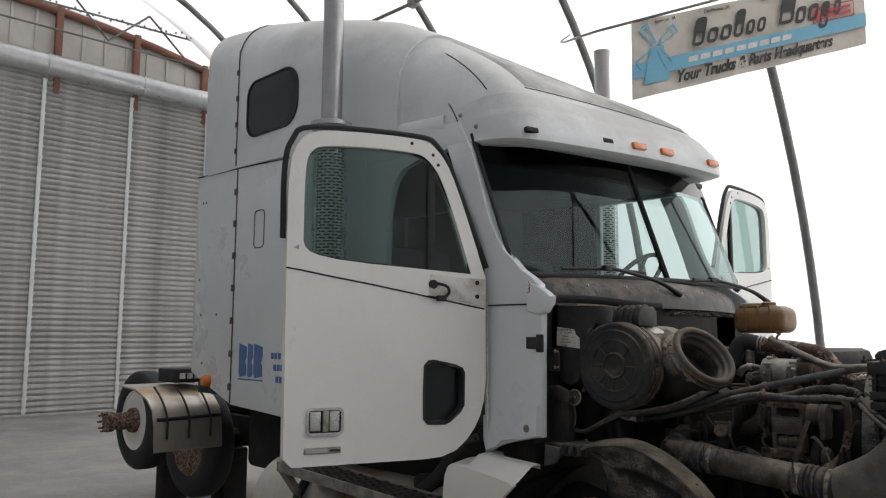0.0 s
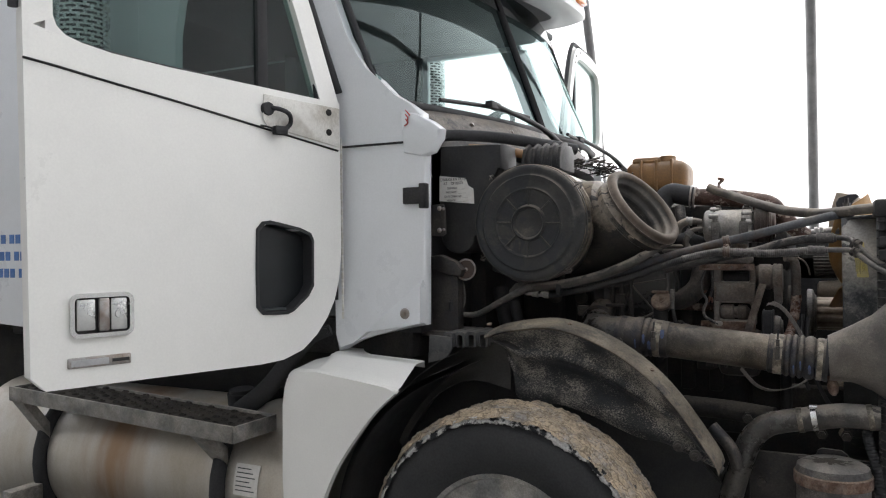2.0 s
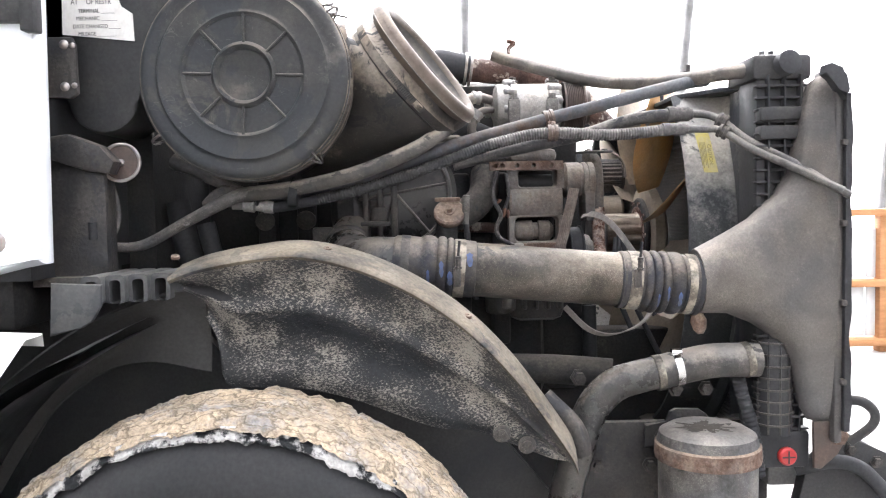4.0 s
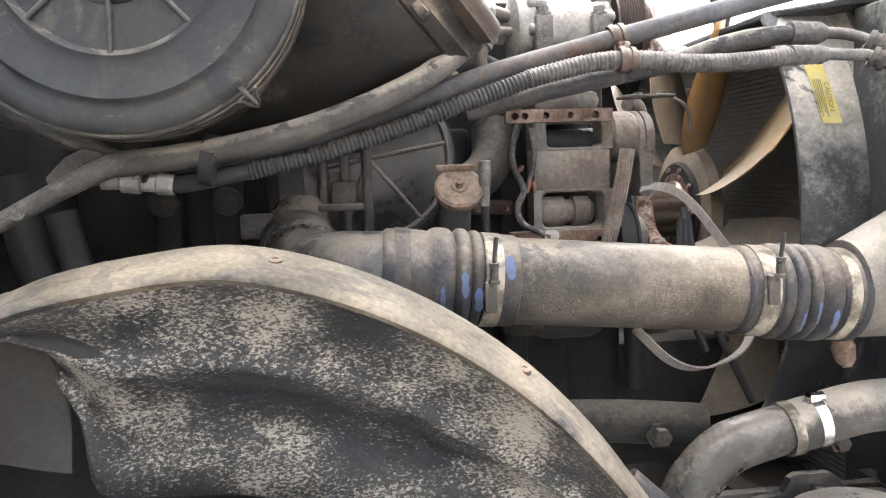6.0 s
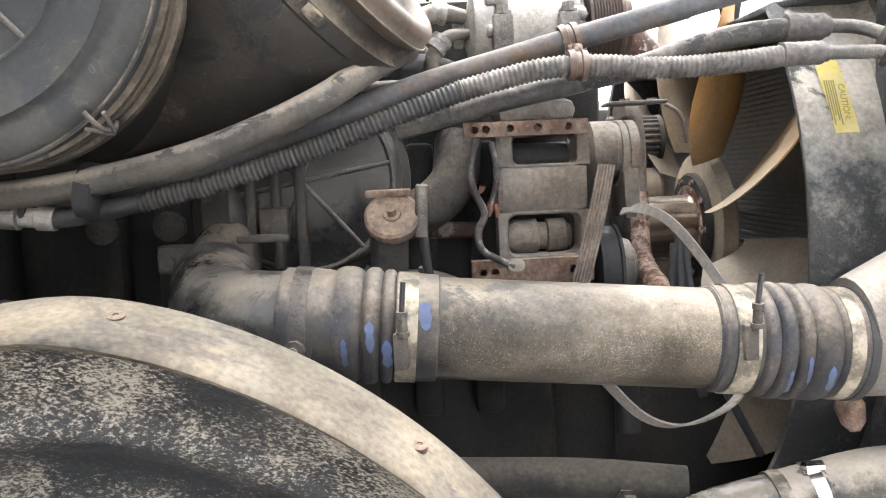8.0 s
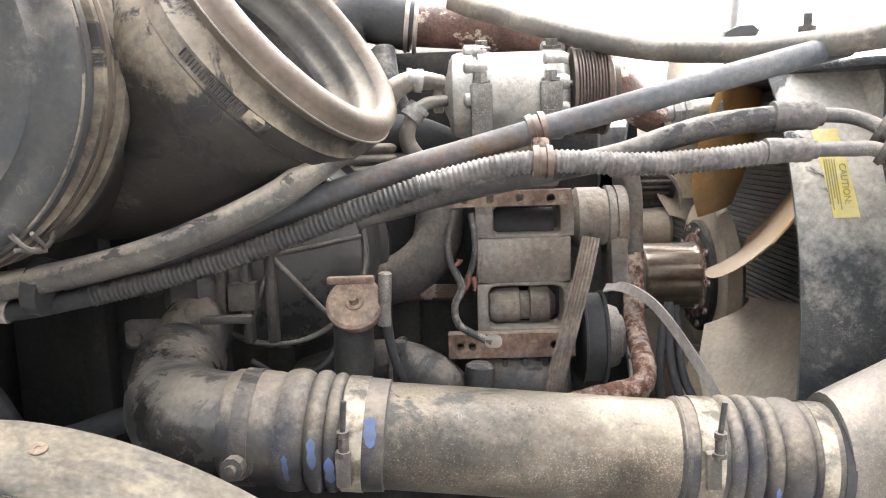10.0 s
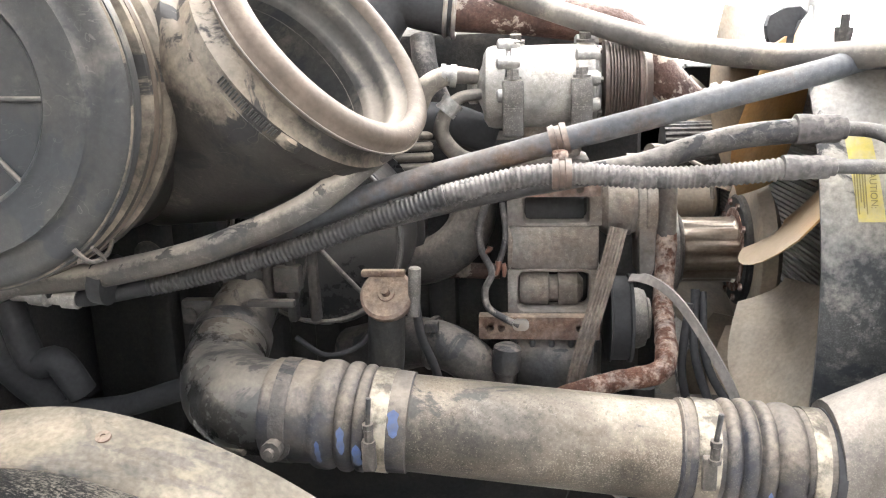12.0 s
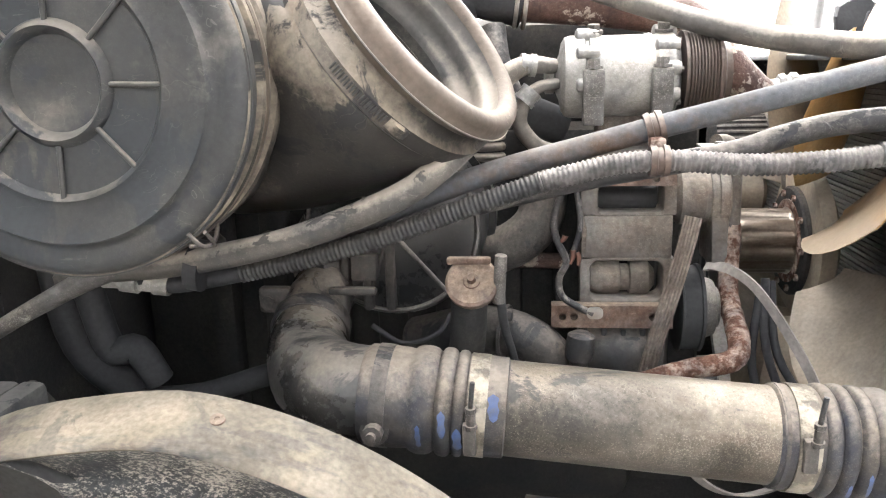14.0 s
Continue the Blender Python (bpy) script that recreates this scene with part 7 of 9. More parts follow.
for k in range(6):
    a = radians(-50 + 60 * k)
    b = nb()
    c, s = math.cos(a), math.sin(a)
    tube(b, [GC + V((c * 0.004, 0.0, s * 0.004)), GC + V((c * 0.06, 0.002, s * 0.06)), GC + V((c * 0.128, 0.01, s * 0.128))], 0.0036, 8, 3)
    part("cover_rib", b, "grey", gc)
b = nb()
torus(b, GC + V((0, 0.012, 0)), (0, 1, 0), 0.13, 0.004, 56, 8)
part("cover_rim", b, "grey", gc)
b = nb()
lathe(b, (-1.98, 3.7, 1.31), (1, 0, 0.05), [(0, 0), (0, 0.05), (0.02, 0.075), (0.06, 0.08), (0.08, 0.06), (0.1, 0.055), (0.1, 0.065), (0.12, 0.065), (0.12, 0.05), (0.15, 0.05), (0.15, 0)], 26)
turbo = part("turbocharger", b, "cast", truck, "grimy turbocharger housing")
for i in range(3):
    b = nb()
    box(b, (-1.9 + 0.035 * i, 3.63, 1.24), (-1.885 + 0.035 * i, 3.72, 1.4), 0.005)
    part("housing_rib", b, "cast", turbo)
b = nb()
box(b, (-2.02, 3.6, 1.245), (-1.965, 3.62, 1.285), 0.006)
lathe(b, (-2.005, 3.6, 1.262), (0, -1, 0), [(0, 0.011), (0.003, 0.011), (0.003, 0)], 10)
part("lug_plate", b, "cast", truck)
b = nb()
box(b, (-1.88, 3.62, 1.29), (-1.84, 3.66, 1.33), 0.004)
part("lug_plate", b, "cast", truck)

# charge-air pipe: elbow, two bellows, aluminium tube
PY, PZ, PX = 3.408, 1.177, -1.49
DROP = -0.09
AX = V((1, 0, DROP))


def pz(x):
    """Height of the pipe's axis at x."""
    return PZ + DROP * (x - PX)


def sleeve(prof, mat, parent, name, label="", r=40):
    b = nb()
    k = AX.length
    lathe(b, (PX, PY, PZ), AX, [((x - PX) * k, q) for x, q in prof], r, False)
    return part(name, b, mat, parent, label, angle=50)


b = nb()
tube(b, [(-1.66, PY, pz(-1.66)), (-1.5, PY, pz(-1.5)), (-1.31, PY, pz(-1.31))], 0.0585, 48, 4)
cp = part("charge_air_pipe", b, "pipe", truck, "dusty aluminium charge-air pipe with dark bellows at both ends")


def ribs_of(centres, half, low, high):
    """Profile of round ribs with narrow valleys between them."""
    out = []
    for c in centres:
        out += [(c + half * q, low + (high - low) * h) for q, h in ((-1.0, 0.0), (-0.72, 0.62), (-0.4, 0.93), (0.0, 1.0), (0.4, 0.93), (0.72, 0.62), (1.0, 0.0))]
    return out


sleeve([(-1.818, 0.058), (-1.812, 0.0625), (-1.79, 0.0635), (-1.765, 0.0625)] + ribs_of((-1.742,), 0.0165, 0.0612, 0.0672) + ribs_of((-1.7145,), 0.0105, 0.0606, 0.0672) + ribs_of((-1.6965,), 0.0075, 0.0606, 0.0655) + [(-1.688, 0.0622), (-1.66, 0.062), (-1.642, 0.0612), (-1.64, 0.058)], "bellows", cp, "bellows", "dark ribbed hose with blue showing through")
sleeve([(-1.332, 0.058), (-1.329, 0.062), (-1.285, 0.0628)] + ribs_of((-1.2745,), 0.0085, 0.061, 0.0672) + ribs_of((-1.256, -1.2365), 0.0092, 0.0604, 0.0685) + ribs_of((-1.211,), 0.0155, 0.061, 0.0685) + [(-1.192, 0.0645), (-1.176, 0.0655), (-1.162, 0.067), (-1.158, 0.06)], "bellows", cp, "bellows", "dark ribbed hose with blue showing through")
for x0, x1, r, mt in ((-1.687, -1.664, 0.0634, "band"), (-1.314, -1.289, 0.0642, "band"), (-1.327, -1.3225, 0.0628, "bellows"), (-1.19, -1.174, 0.0662, "band"), (-1.168, -1.158, 0.0675, "rubber"), (-1.802, -1.783, 0.0645, "cast")):
    sleeve([(x0, r - 0.002), (x0, r), (x1, r), (x1, r - 0.002)], mt, cp, "clamp_band")
for x, s, w, rr in ((-1.743, -0.3, 0.003, 0.0676), (-1.7145, 0.0, 0.0042, 0.0676), (-1.697, -0.3, 0.005, 0.066), (-1.654, 0.4, 0.006, 0.0624), (-1.256, -0.55, 0.0024, 0.069), (-1.2365, -0.3, 0.0022, 0.069), (-1.211, -0.45, 0.004, 0.069)):
    b = nb()
    rows = []
    for k in range(17):
        a = s - 0.26 + 0.52 * k / 16
        ww = w * min(1.0, 2.2 * math.sin(math.pi * (k + 0.3) / 16.6)) * (1 + 0.16 * math.sin(k * 0.9 + x * 90))
        rows.append([V((x + q, PY - rr * math.cos(a), pz(x) + rr * math.sin(a))) for q in (-ww, ww)])
    ringed(b, rows, closed=False)
    part("blue_worn_patch", b, "blue", cp, "blue silicone worn bare")
for x, top in ((-1.682, 1.245), (-1.302, 1.235)):
    b = nb()
    y = PY - 0.066
    tube(b, [(x + 0.006, y - 0.012, top + 0.012), (x, y - 0.008, top - 0.05)], 0.003, 8, 0)
    lathe(b, (x + 0.003, y - 0.01, top - 0.02), (0, 0.1, -1), [(0, 0.0065), (0.006, 0.0065), (0.007, 0.0055), (0.022, 0.0055), (0.022, 0.0075), (0.027, 0.0075), (0.027, 0)], 8)
    box(b, (x - 0.008, y - 0.004, top - 0.085), (x + 0.008, y + 0.008, top - 0.045), 0.003)
    part("t_bolt", b, "cast", cp, "grimy clamp bolt")
b = nb()
lathe(b, (-1.795, PY - 0.05, pz(-1.795) - 0.02), (0, -1, 0.1), [(0, 0.018), (0.012, 0.018), (0.012, 0.012), (0.03, 0.012), (0.03, 0.006), (0.038, 0.006), (0.038, 0)], 10)
part("clamp_nut", b, "cast", cp)
b = nb()
tube(b, [(-1.80, 3.408, 1.205), (-1.85, 3.42, 1.204), (-1.895, 3.46, 1.204), (-1.922, 3.52, 1.222), (-1.932, 3.585, 1.24), (-1.93, 3.65, 1.272)], [0.059, 0.062, 0.061, 0.056, 0.050, 0.048], 32, 7)
elb = part("charge_elbow", b, "elbow", truck, "dark dusty elbow from the turbocharger")
b = nb()
lathe(b, (-1.931, 3.575, 1.236), (-0.05, 0.88, 0.45), [(-0.012, 0.05), (-0.012, 0.0555), (-0.008, 0.0575), (0.008, 0.0575), (0.012, 0.0555), (0.012, 0.05)], 36, False)
torus(b, (-1.931, 3.563, 1.23), (-0.05, 0.88, 0.45), 0.0565, 0.002, 36, 6)
box(b, (-1.9, 3.56, 1.286), (-1.83, 3.575, 1.297), 0.004)
part("elbow_clamp", b, "cast", elb)
b = nb()
tube(b, [(-1.955, 3.49, 1.19), (-1.93, 3.435, 1.172), (-1.88, 3.385, 1.168), (-1.84, 3.362, 1.168)], 0.004, 6, 5)
part("mould_seam", b, "pipe", elb)

# crankcase filler with rusty cap
b = nb()
tube(b, [(-1.695, 3.55, 1.3), (-1.70, 3.56, 1.22), (-1.72, 3.6, 1.1)], 0.026, 14, 3)
fl = part("filler_pipe", b, "dark", truck, "black filler pipe with a rusty T-handle cap")
b = nb()
CN = V((-0.05, -0.78, 0.62)).normalized()
CC = V((-1.69, 3.535, 1.314))
lathe(b, CC, CN, [(-0.014, 0.0), (-0.014, 0.034), (-0.006, 0.037), (0.004, 0.037), (0.007, 0.033), (0.006, 0.012), (0.008, 0.011), (0.008, 0.006), (0.018, 0.005), (0.018, 0)], 28)
part("cap", b, "rustflange", fl, "rusty round cap")
b = nb()
box(b, CC + V((-0.034, -0.006, 0.026)), CC + V((0.026, 0.006, 0.036)), 0.003)
part("t_handle", b, "rustflange", fl)
b = nb()
lathe(b, (-1.654, 3.53, 1.287), (0.06, 0, 1), [(0, 0.004), (0, 0.0085), (0.066, 0.0085), (0.068, 0.006), (0.068, 0)], 14)
dip = part("dipstick", b, "grey", truck, "grey dipstick sleeve over a black tube")
b = nb()
tube(b, [(-1.653, 3.535, 1.315), (-1.648, 3.55, 1.25), (-1.636, 3.6, 1.18), (-1.625, 3.63, 1.1)], 0.0065, 10, 4)
part("dipstick_tube", b, "rubber", dip)
b = nb()
tube(b, [(-1.85, 3.62, 1.22), (-1.8, 3.6, 1.2), (-1.75, 3.6, 1.215), (-1.73, 3.62, 1.24)], 0.004, 6, 5)
part("thin_hose", b, "rubber", truck)

# alternator bracket
y0, y1 = 3.708, 3.755


def window_plate(bm, x0, z0, x1, z1, inner, ya, yb, soft=0.006):
    """A plate with one round-cornered opening whose front edge is rolled inwards."""
    n = len(inner)
    cx, cz = (x0 + x1) / 2, (z0 + z1) / 2
    outer = []
    for a, c in inner:
        dx, dz = a - (inner[0][0] + inner[n // 2][0]) / 2, c - (inner[0][1] + inner[n // 2][1]) / 2
        outer.append((dx, dz))
    reach = [min((x1 - cx) / max(abs(dx), 1e-6), (z1 - cz) / max(abs(dz), 1e-6)) for dx, dz in outer]
    outer = [(cx + dx * k, cz + dz * k) for (dx, dz), k in zip(outer, reach)]
    for ca, cb in ((x0, z0), (x1, z0), (x1, z1), (x0, z1)):
        i = min(range(n), key=lambda k: (outer[k][0] - ca) ** 2 + (outer[k][1] - cb) ** 2)
        outer[i] = (ca, cb)
    mx, mz = sum(p[0] for p in inner) / n, sum(p[1] for p in inner) / n

    def grown(q):
        return [(a + q * (1 if a > mx else -1), c + q * (1 if c > mz else -1)) for a, c in inner]
    loops = [[(a, yb, c) for a, c in outer], [(a, ya, c) for a, c in outer], [(a, ya, c) for a, c in grown(soft)], [(a, ya + soft * 0.3, c) for a, c in grown(soft * 0.35)], [(a, ya + soft, c) for a, c in inner], [(a, yb, c) for a, c in inner]]
    ringed(bm, [[V(p) for p in q] for q in loops] + [[V(p) for p in loops[0]]], True, False)
    bmesh.ops.remove_doubles(bm, verts=bm.verts[:], dist=1e-6)
    return bm


b = nb()
box(b, (-1.529, y0, 1.303), (-1.394, y1, 1.372), 0.004)
br = part("alternator_bracket", b, "casting", truck, "grey cast bracket with rusty drilled flanges")
b = nb()
window_plate(b, -1.533, 1.3725, -1.39, 1.432, rounded(-1.507, 1.376, -1.41, 1.418, 0.009), y0, y1)
part("bracket_window", b, "casting", br)
b = nb()
window_plate(b, -1.533, 1.222, -1.39, 1.3025, rounded(-1.517, 1.236, -1.407, 1.298, 0.013), y0, y1)
part("bracket_window", b, "casting", br)
b = nb()
prism(b, [(-1.534, 1.3), (-1.526, 1.31), (-1.524, 1.35), (-1.529, 1.372), (-1.535, 1.372), (-1.532, 1.34)], y0 - 0.004, y1, 0.002)
part("bracket_edge", b, "casting", br)
# dark plate behind the windows stands in for shade in the hollow
b = nb()
box(b, (-1.52, y0 + 0.1, 1.2), (-1.4, y0 + 0.14, 1.43), 0.01)
part("hollow_shade", b, "dark", br)
b = nb()
lathe(b, (-1.505, 3.765, 1.386), (1, 0, 0), [(0, 0), (0, 0.024), (0.09, 0.024), (0.09, 0)], 18)
part("roller", b, "rubber", br)


def drilled(x0, x1, z0, z1, ya, yb, holes, tilt=0.0):
    """A flange bar with real holes along it."""
    b = nb()
    n = 12
    zc = (z0 + z1) / 2
    edges = [x0] + [(p + q) / 2 for p, q in zip(holes, holes[1:])] + [x1]
    r = 0.0062
    for h, (a, c) in zip(holes, zip(edges, edges[1:])):
        out = []
        for k in range(16):
            t = 2 * math.pi * k / 16
            dx, dz = math.cos(t), math.sin(t)
            s = min(((c - h) if dx > 0 else (h - a)) / max(abs(dx), 1e-6), (z1 - zc) / max(abs(dz), 1e-6))
            out.append((h + dx * s, zc + dz * s))
        for ca, cb in ((a, z0), (a, z1), (c, z0), (c, z1)):
            i = min(range(16), key=lambda k: abs((math.atan2(cb - zc, ca - h) - 2 * math.pi * k / 16 + math.pi) % (2 * math.pi) - math.pi))
            out[i] = (ca, cb)
        framed(b, out, [(h + r * math.cos(2 * math.pi * k / 16), zc + r * math.sin(2 * math.pi * k / 16)) for k in range(16)], ya, yb)
        lathe(b, (h, yb - 0.001, zc), (0, 1, 0), [(0, r), (0.004, r * 1.3), (0.004, 0)], 12)
    return b


part("top_flange", drilled(-1.582, -1.394, 1.419, 1.441, 3.694, 3.712, [-1.566, -1.549, -1.512, -1.470, -1.424]), "rustflange", br, "rusty flange with five holes")
part("bottom_flange", drilled(-1.578, -1.392, 1.196, 1.232, 3.688, 3.712, [-1.561, -1.543, -1.423]), "rustflange", br, "rusty flange")
b = nb()
lathe(b, (-1.515, 3.75, 1.262), (1, 0, 0), [(0, 0), (0, 0.024), (0.01, 0.028), (0.045, 0.028), (0.047, 0.022), (0.06, 0.022), (0.062, 0.028), (0.09, 0.027), (0.1, 0.015), (0.1, 0)], 18)
part("tensioner_barrel", b, "casting", br)
b = nb()
box(b, (-1.528, 3.72, 1.44), (-1.405, 3.83, 1.475), 0.015)
box(b, (-1.51, 3.73, 1.47), (-1.42, 3.8, 1.53), 0.012)
part("compressor_saddle", b, "casting", br)
# wires
for pts, r in (([(-1.562, 3.69, 1.415), (-1.575, 3.685, 1.373), (-1.571, 3.685, 1.339), (-1.556, 3.685, 1.305), (-1.567, 3.685, 1.277), (-1.562, 3.68, 1.25), (-1.535, 3.675, 1.233), (-1.515, 3.672, 1.224)], 0.0055), ([(-1.54, 3.70, 1.41), (-1.535, 3.69, 1.36), (-1.545, 3.69, 1.32), (-1.556, 3.69, 1.3)], 0.0045)):
    b = nb()
    tube(b, pts, r, 8, 4)
    part("cable", b, "hose", br)
for p, q in (((-1.558, 3.686, 1.345), (-1.566, 3.684, 1.335)), ((-1.546, 3.688, 1.322), (-1.55, 3.686, 1.3)), ((-1.54, 3.688, 1.318), (-1.538, 3.684, 1.298))):
    b = nb()
    tube(b, [p, V(p).lerp(V(q), 0.5) + V((0.002, 0, 0)), q], [0.005, 0.004, 0.0025], 8, 3)
    part("bare_wire", b, "copper", br, "frayed bare copper")
b = nb()
prism(b, rounded(-1.525, 1.217, -1.5, 1.235, 0.008), 3.668, 3.673)
part("cable_lug", b, "steel", br)

# air-conditioning compressor
CX = V((-1.568, 3.73, 1.580))
b = nb()
lathe(b, CX, (1, 0, 0), [(-0.022, 0), (-0.022, 0.02), (-0.02, 0.024), (-0.008, 0.024), (-0.006, 0.02), (0, 0.034), (0.003, 0.05), (0.008, 0.058), (0.016, 0.0605), (0.036, 0.0615), (0.038, 0.058), (0.042, 0.058), (0.044, 0.062), (0.06, 0.062), (0.064, 0.0595), (0.135, 0.0595), (0.139, 0.063), (0.162, 0.063), (0.166, 0.06), (0.172, 0.05), (0.172, 0)], 48)
comp = part("ac_compressor", b, "alu", truck, "dull aluminium air-conditioning compressor")
for x, a, w in ((0.04, 75, 0.012), (0.04, 35, 0.01), (0.04, 115, 0.01), (0.04, -10, 0.01), (0.152, 85, 0.013), (0.152, 45, 0.011), (0.152, 10, 0.011), (0.152, 125, 0.011), (0.152, -25, 0.011)):
    c, q = math.cos(radians(a)), math.sin(radians(a))
    b = nb()
    lathe(b, CX + V((x - 0.018, -c * 0.06, q * 0.06)), (1, 0, 0), [(0, 0), (0.001, w * 0.7), (0.004, w), (0.03, w), (0.035, w * 0.7), (0.036, 0)], 14)
    part("casting_boss", b, "alu", comp)
for k in range(7):
    a = 2 * math.pi * k / 7 + 0.3
    b = nb()
    bolt(b, CX + V((0.166, math.cos(a) * 0.056, math.sin(a) * 0.056)), (1, 0, 0), 0.005, 0.007)
    part("head_bolt", b, "grey", comp)
b = nb()
prof = [(0.176, 0.0), (0.176, 0.056), (0.177, 0.0635), (0.181, 0.0635)]
for i in range(9):
    prof += [(0.1815 + 0.0044 * i, 0.0585), (0.183 + 0.0044 * i, 0.0585), (0.1845 + 0.0044 * i, 0.0622), (0.1857 + 0.0044 * i, 0.0622)]
prof += [(0.222, 0.0585), (0.2235, 0.064), (0.228, 0.064), (0.2285, 0.056), (0.232, 0.055), (0.236, 0.046), (0.244, 0.045), (0.244, 0)]
lathe(b, CX, (1, 0, 0), prof, 48)
part("pulley", b, "brownsteel", comp, "dark brown grooved pulley")
for x in (0.047, 0.143):
    b = nb()
    box(b, CX + V((x - 0.015, -0.074, -0.068)), CX + V((x + 0.015, -0.05, 0.012)), 0.004)
    box(b, CX + V((x - 0.013, -0.0745, -0.03)), CX + V((x + 0.013, -0.07, -0.027)), 0.001)
    lathe(b, CX + V((x, -0.062, 0.012)), (0, 0, 1), [(0, 0.014), (0.004, 0.014), (0.004, 0.0095), (0.014, 0.0095), (0.014, 0)], 6)
    part("mount_ear", b, "grey", comp)
for x in (0.05, 0.15):
    b = nb()
    lathe(b, CX + V((x, -0.012, 0.0625)), (0, -0.2, 1), [(0, 0.015), (0.004, 0.015), (0.004, 0.0095), (0.013, 0.0095), (0.013, 0)], 6)
    part("bolt", b, "grey", comp)
for pts, r in (([(-1.66, 3.67, 1.56), (-1.645, 3.67, 1.585), (-1.615, 3.68, 1.6), (-1.575, 3.7, 1.597)], [0.017, 0.016, 0.014, 0.011]), ([(-1.57, 3.70, 1.572), (-1.6, 3.685, 1.567), (-1.62, 3.68, 1.545), (-1.626, 3.68, 1.515), (-1.605, 3.69, 1.485), (-1.58, 3.72, 1.47)], [0.008, 0.009, 0.011, 0.012, 0.012, 0.012])):
    b = nb()
    tube(b, pts, r, 12, 5)
    part("refrigerant_line", b, "palehose", comp)
for p in ((-1.615, 3.68, 1.6), (-1.615, 3.682, 1.555)):
    b = nb()
    lathe(b, p, (1, 0.2, -0.1 if p[2] > 1.58 else 1.2), [(-0.01, 0.012), (-0.01, 0.0165), (-0.004, 0.0165), (-0.004, 0.015), (0.004, 0.015), (0.004, 0.0165), (0.012, 0.0165), (0.012, 0.012)], 14)
    part("fitting", b, "alu", comp)
b = nb()
tube(b, [(-1.67, 3.82, 1.66), (-1.66, 3.8, 1.6), (-1.63, 3.82, 1.53), (-1.6, 3.86, 1.48)], 0.02, 10, 4)
part("heater_hose", b, "hose", truck, "dark heater hose")
b = nb()
tube(b, [(-1.67, 3.78, 1.53), (-1.62, 3.78, 1.525), (-1.56, 3.8, 1.5)], 0.03, 12, 4)
part("water_hose", b, "rubber", truck, "black water hose")

# idler, alternator pulley and loose belts
b = nb()
lathe(b, (-1.394, 3.76, 1.393), (1, 0, 0), [(0, 0), (0, 0.03), (0.006, 0.04), (0.012, 0.0435), (0.014, 0.046), (0.05, 0.046), (0.053, 0.043), (0.058, 0.042), (0.058, 0.03), (0.062, 0)], 36)
part("idler", b, "casting", truck, "grey idler drum")
b = nb()
lathe(b, (-1.336, 3.775, 1.387), (1, 0, 0), [(0, 0), (0, 0.05), (0.003, 0.053), (0.012, 0.053), (0.0125, 0.05), (0.015, 0.05), (0.0155, 0.053), (0.029, 0.053), (0.032, 0.05), (0.032, 0)], 40)
prism(b, [(-1.334, 1.39), (-1.306, 1.39), (-1.306, 1.3), (-1.312, 1.285), (-1.33, 1.285)], 3.728, 3.82, 0.005)
part("idler_arm", b, "casting", truck, "grey tensioner housing beside the idler")
b = nb()
lathe(b, (-1.374, 3.785, 1.2), (1, 0, 0), [(0, 0), (0, 0.066), (0.003, 0.073), (0.006, 0.073), (0.007, 0.0695), (0.033, 0.0695), (0.034, 0.073), (0.039, 0.073), (0.04, 0.06), (0.04, 0)], 44)
bpul = part("belt_pulley", b, "rubber", truck, "black belt pulley")
b = nb()
lathe(b, (-1.335, 3.785, 1.2), (1, 0, 0), [(0, 0.05), (0.012, 0.05), (0.022, 0.046), (0.026, 0.035), (0.03, 0.033), (0.031, 0)], 32)
part("pulley_hub", b, "grey", bpul, "dusty grey hub")


def strap(bm, pts, width, thick, across, grooves=0):
    path = smoothed(pts, 6)
    rows = []
    for i, p in enumerate(path):
        t = (path[min(i + 1, len(path) - 1)] - path[max(i - 1, 0)]).normalized()
        a = V(across).lerp(V(across), 0)
        a = (a - t * a.dot(t)).normalized()
        n = t.cross(a)
        k = max(2, grooves * 2)
        front = [p + a * (width * (j / (k - 1) - 0.5)) + n * (thick / 2 - (0.0016 if grooves and j % 2 else 0)) for j in range(k)]
        rows.append(front + [p + a * width / 2 - n * thick / 2, p - a * width / 2 - n * thick / 2])
    return ringed(bm, rows)


b = nb()
strap(b, [(-1.366, 3.70, 1.37), (-1.38, 3.685, 1.32), (-1.4, 3.675, 1.25), (-1.42, 3.67, 1.18), (-1.432, 3.68, 1.12)], 0.026, 0.004, (1, -0.25, 0.3), 6)
part("ribbed_belt", b, "wornbelt", truck, "slack dusty ribbed belt")
b = nb()
strap(b, [(-1.35, 3.68, 1.298), (-1.325, 3.65, 1.303), (-1.29, 3.625, 1.28), (-1.248, 3.6, 1.218), (-1.216, 3.57, 1.15), (-1.21, 3.56, 1.08), (-1.25, 3.52, 1.045), (-1.32, 3.5, 1.026), (-1.375, 3.5, 1.04), (-1.425, 3.52, 1.09)], 0.0145, 0.003, (0.75, -0.65, 0.35))
part("loose_belt", b, "belt", truck, "loose looped belt hanging down")
b = nb()
tube(b, [(-1.3, 3.87, 1.462), (-1.275, 3.885, 1.456), (-1.265, 3.892, 1.42), (-1.264, 3.89, 1.35), (-1.264, 3.887, 1.315)], [0.0155, 0.0155, 0.0165, 0.0165, 0.0165], 16, 6)
part("coolant_tube", b, "casting", truck, "grey weathered coolant tube")
b = nb()
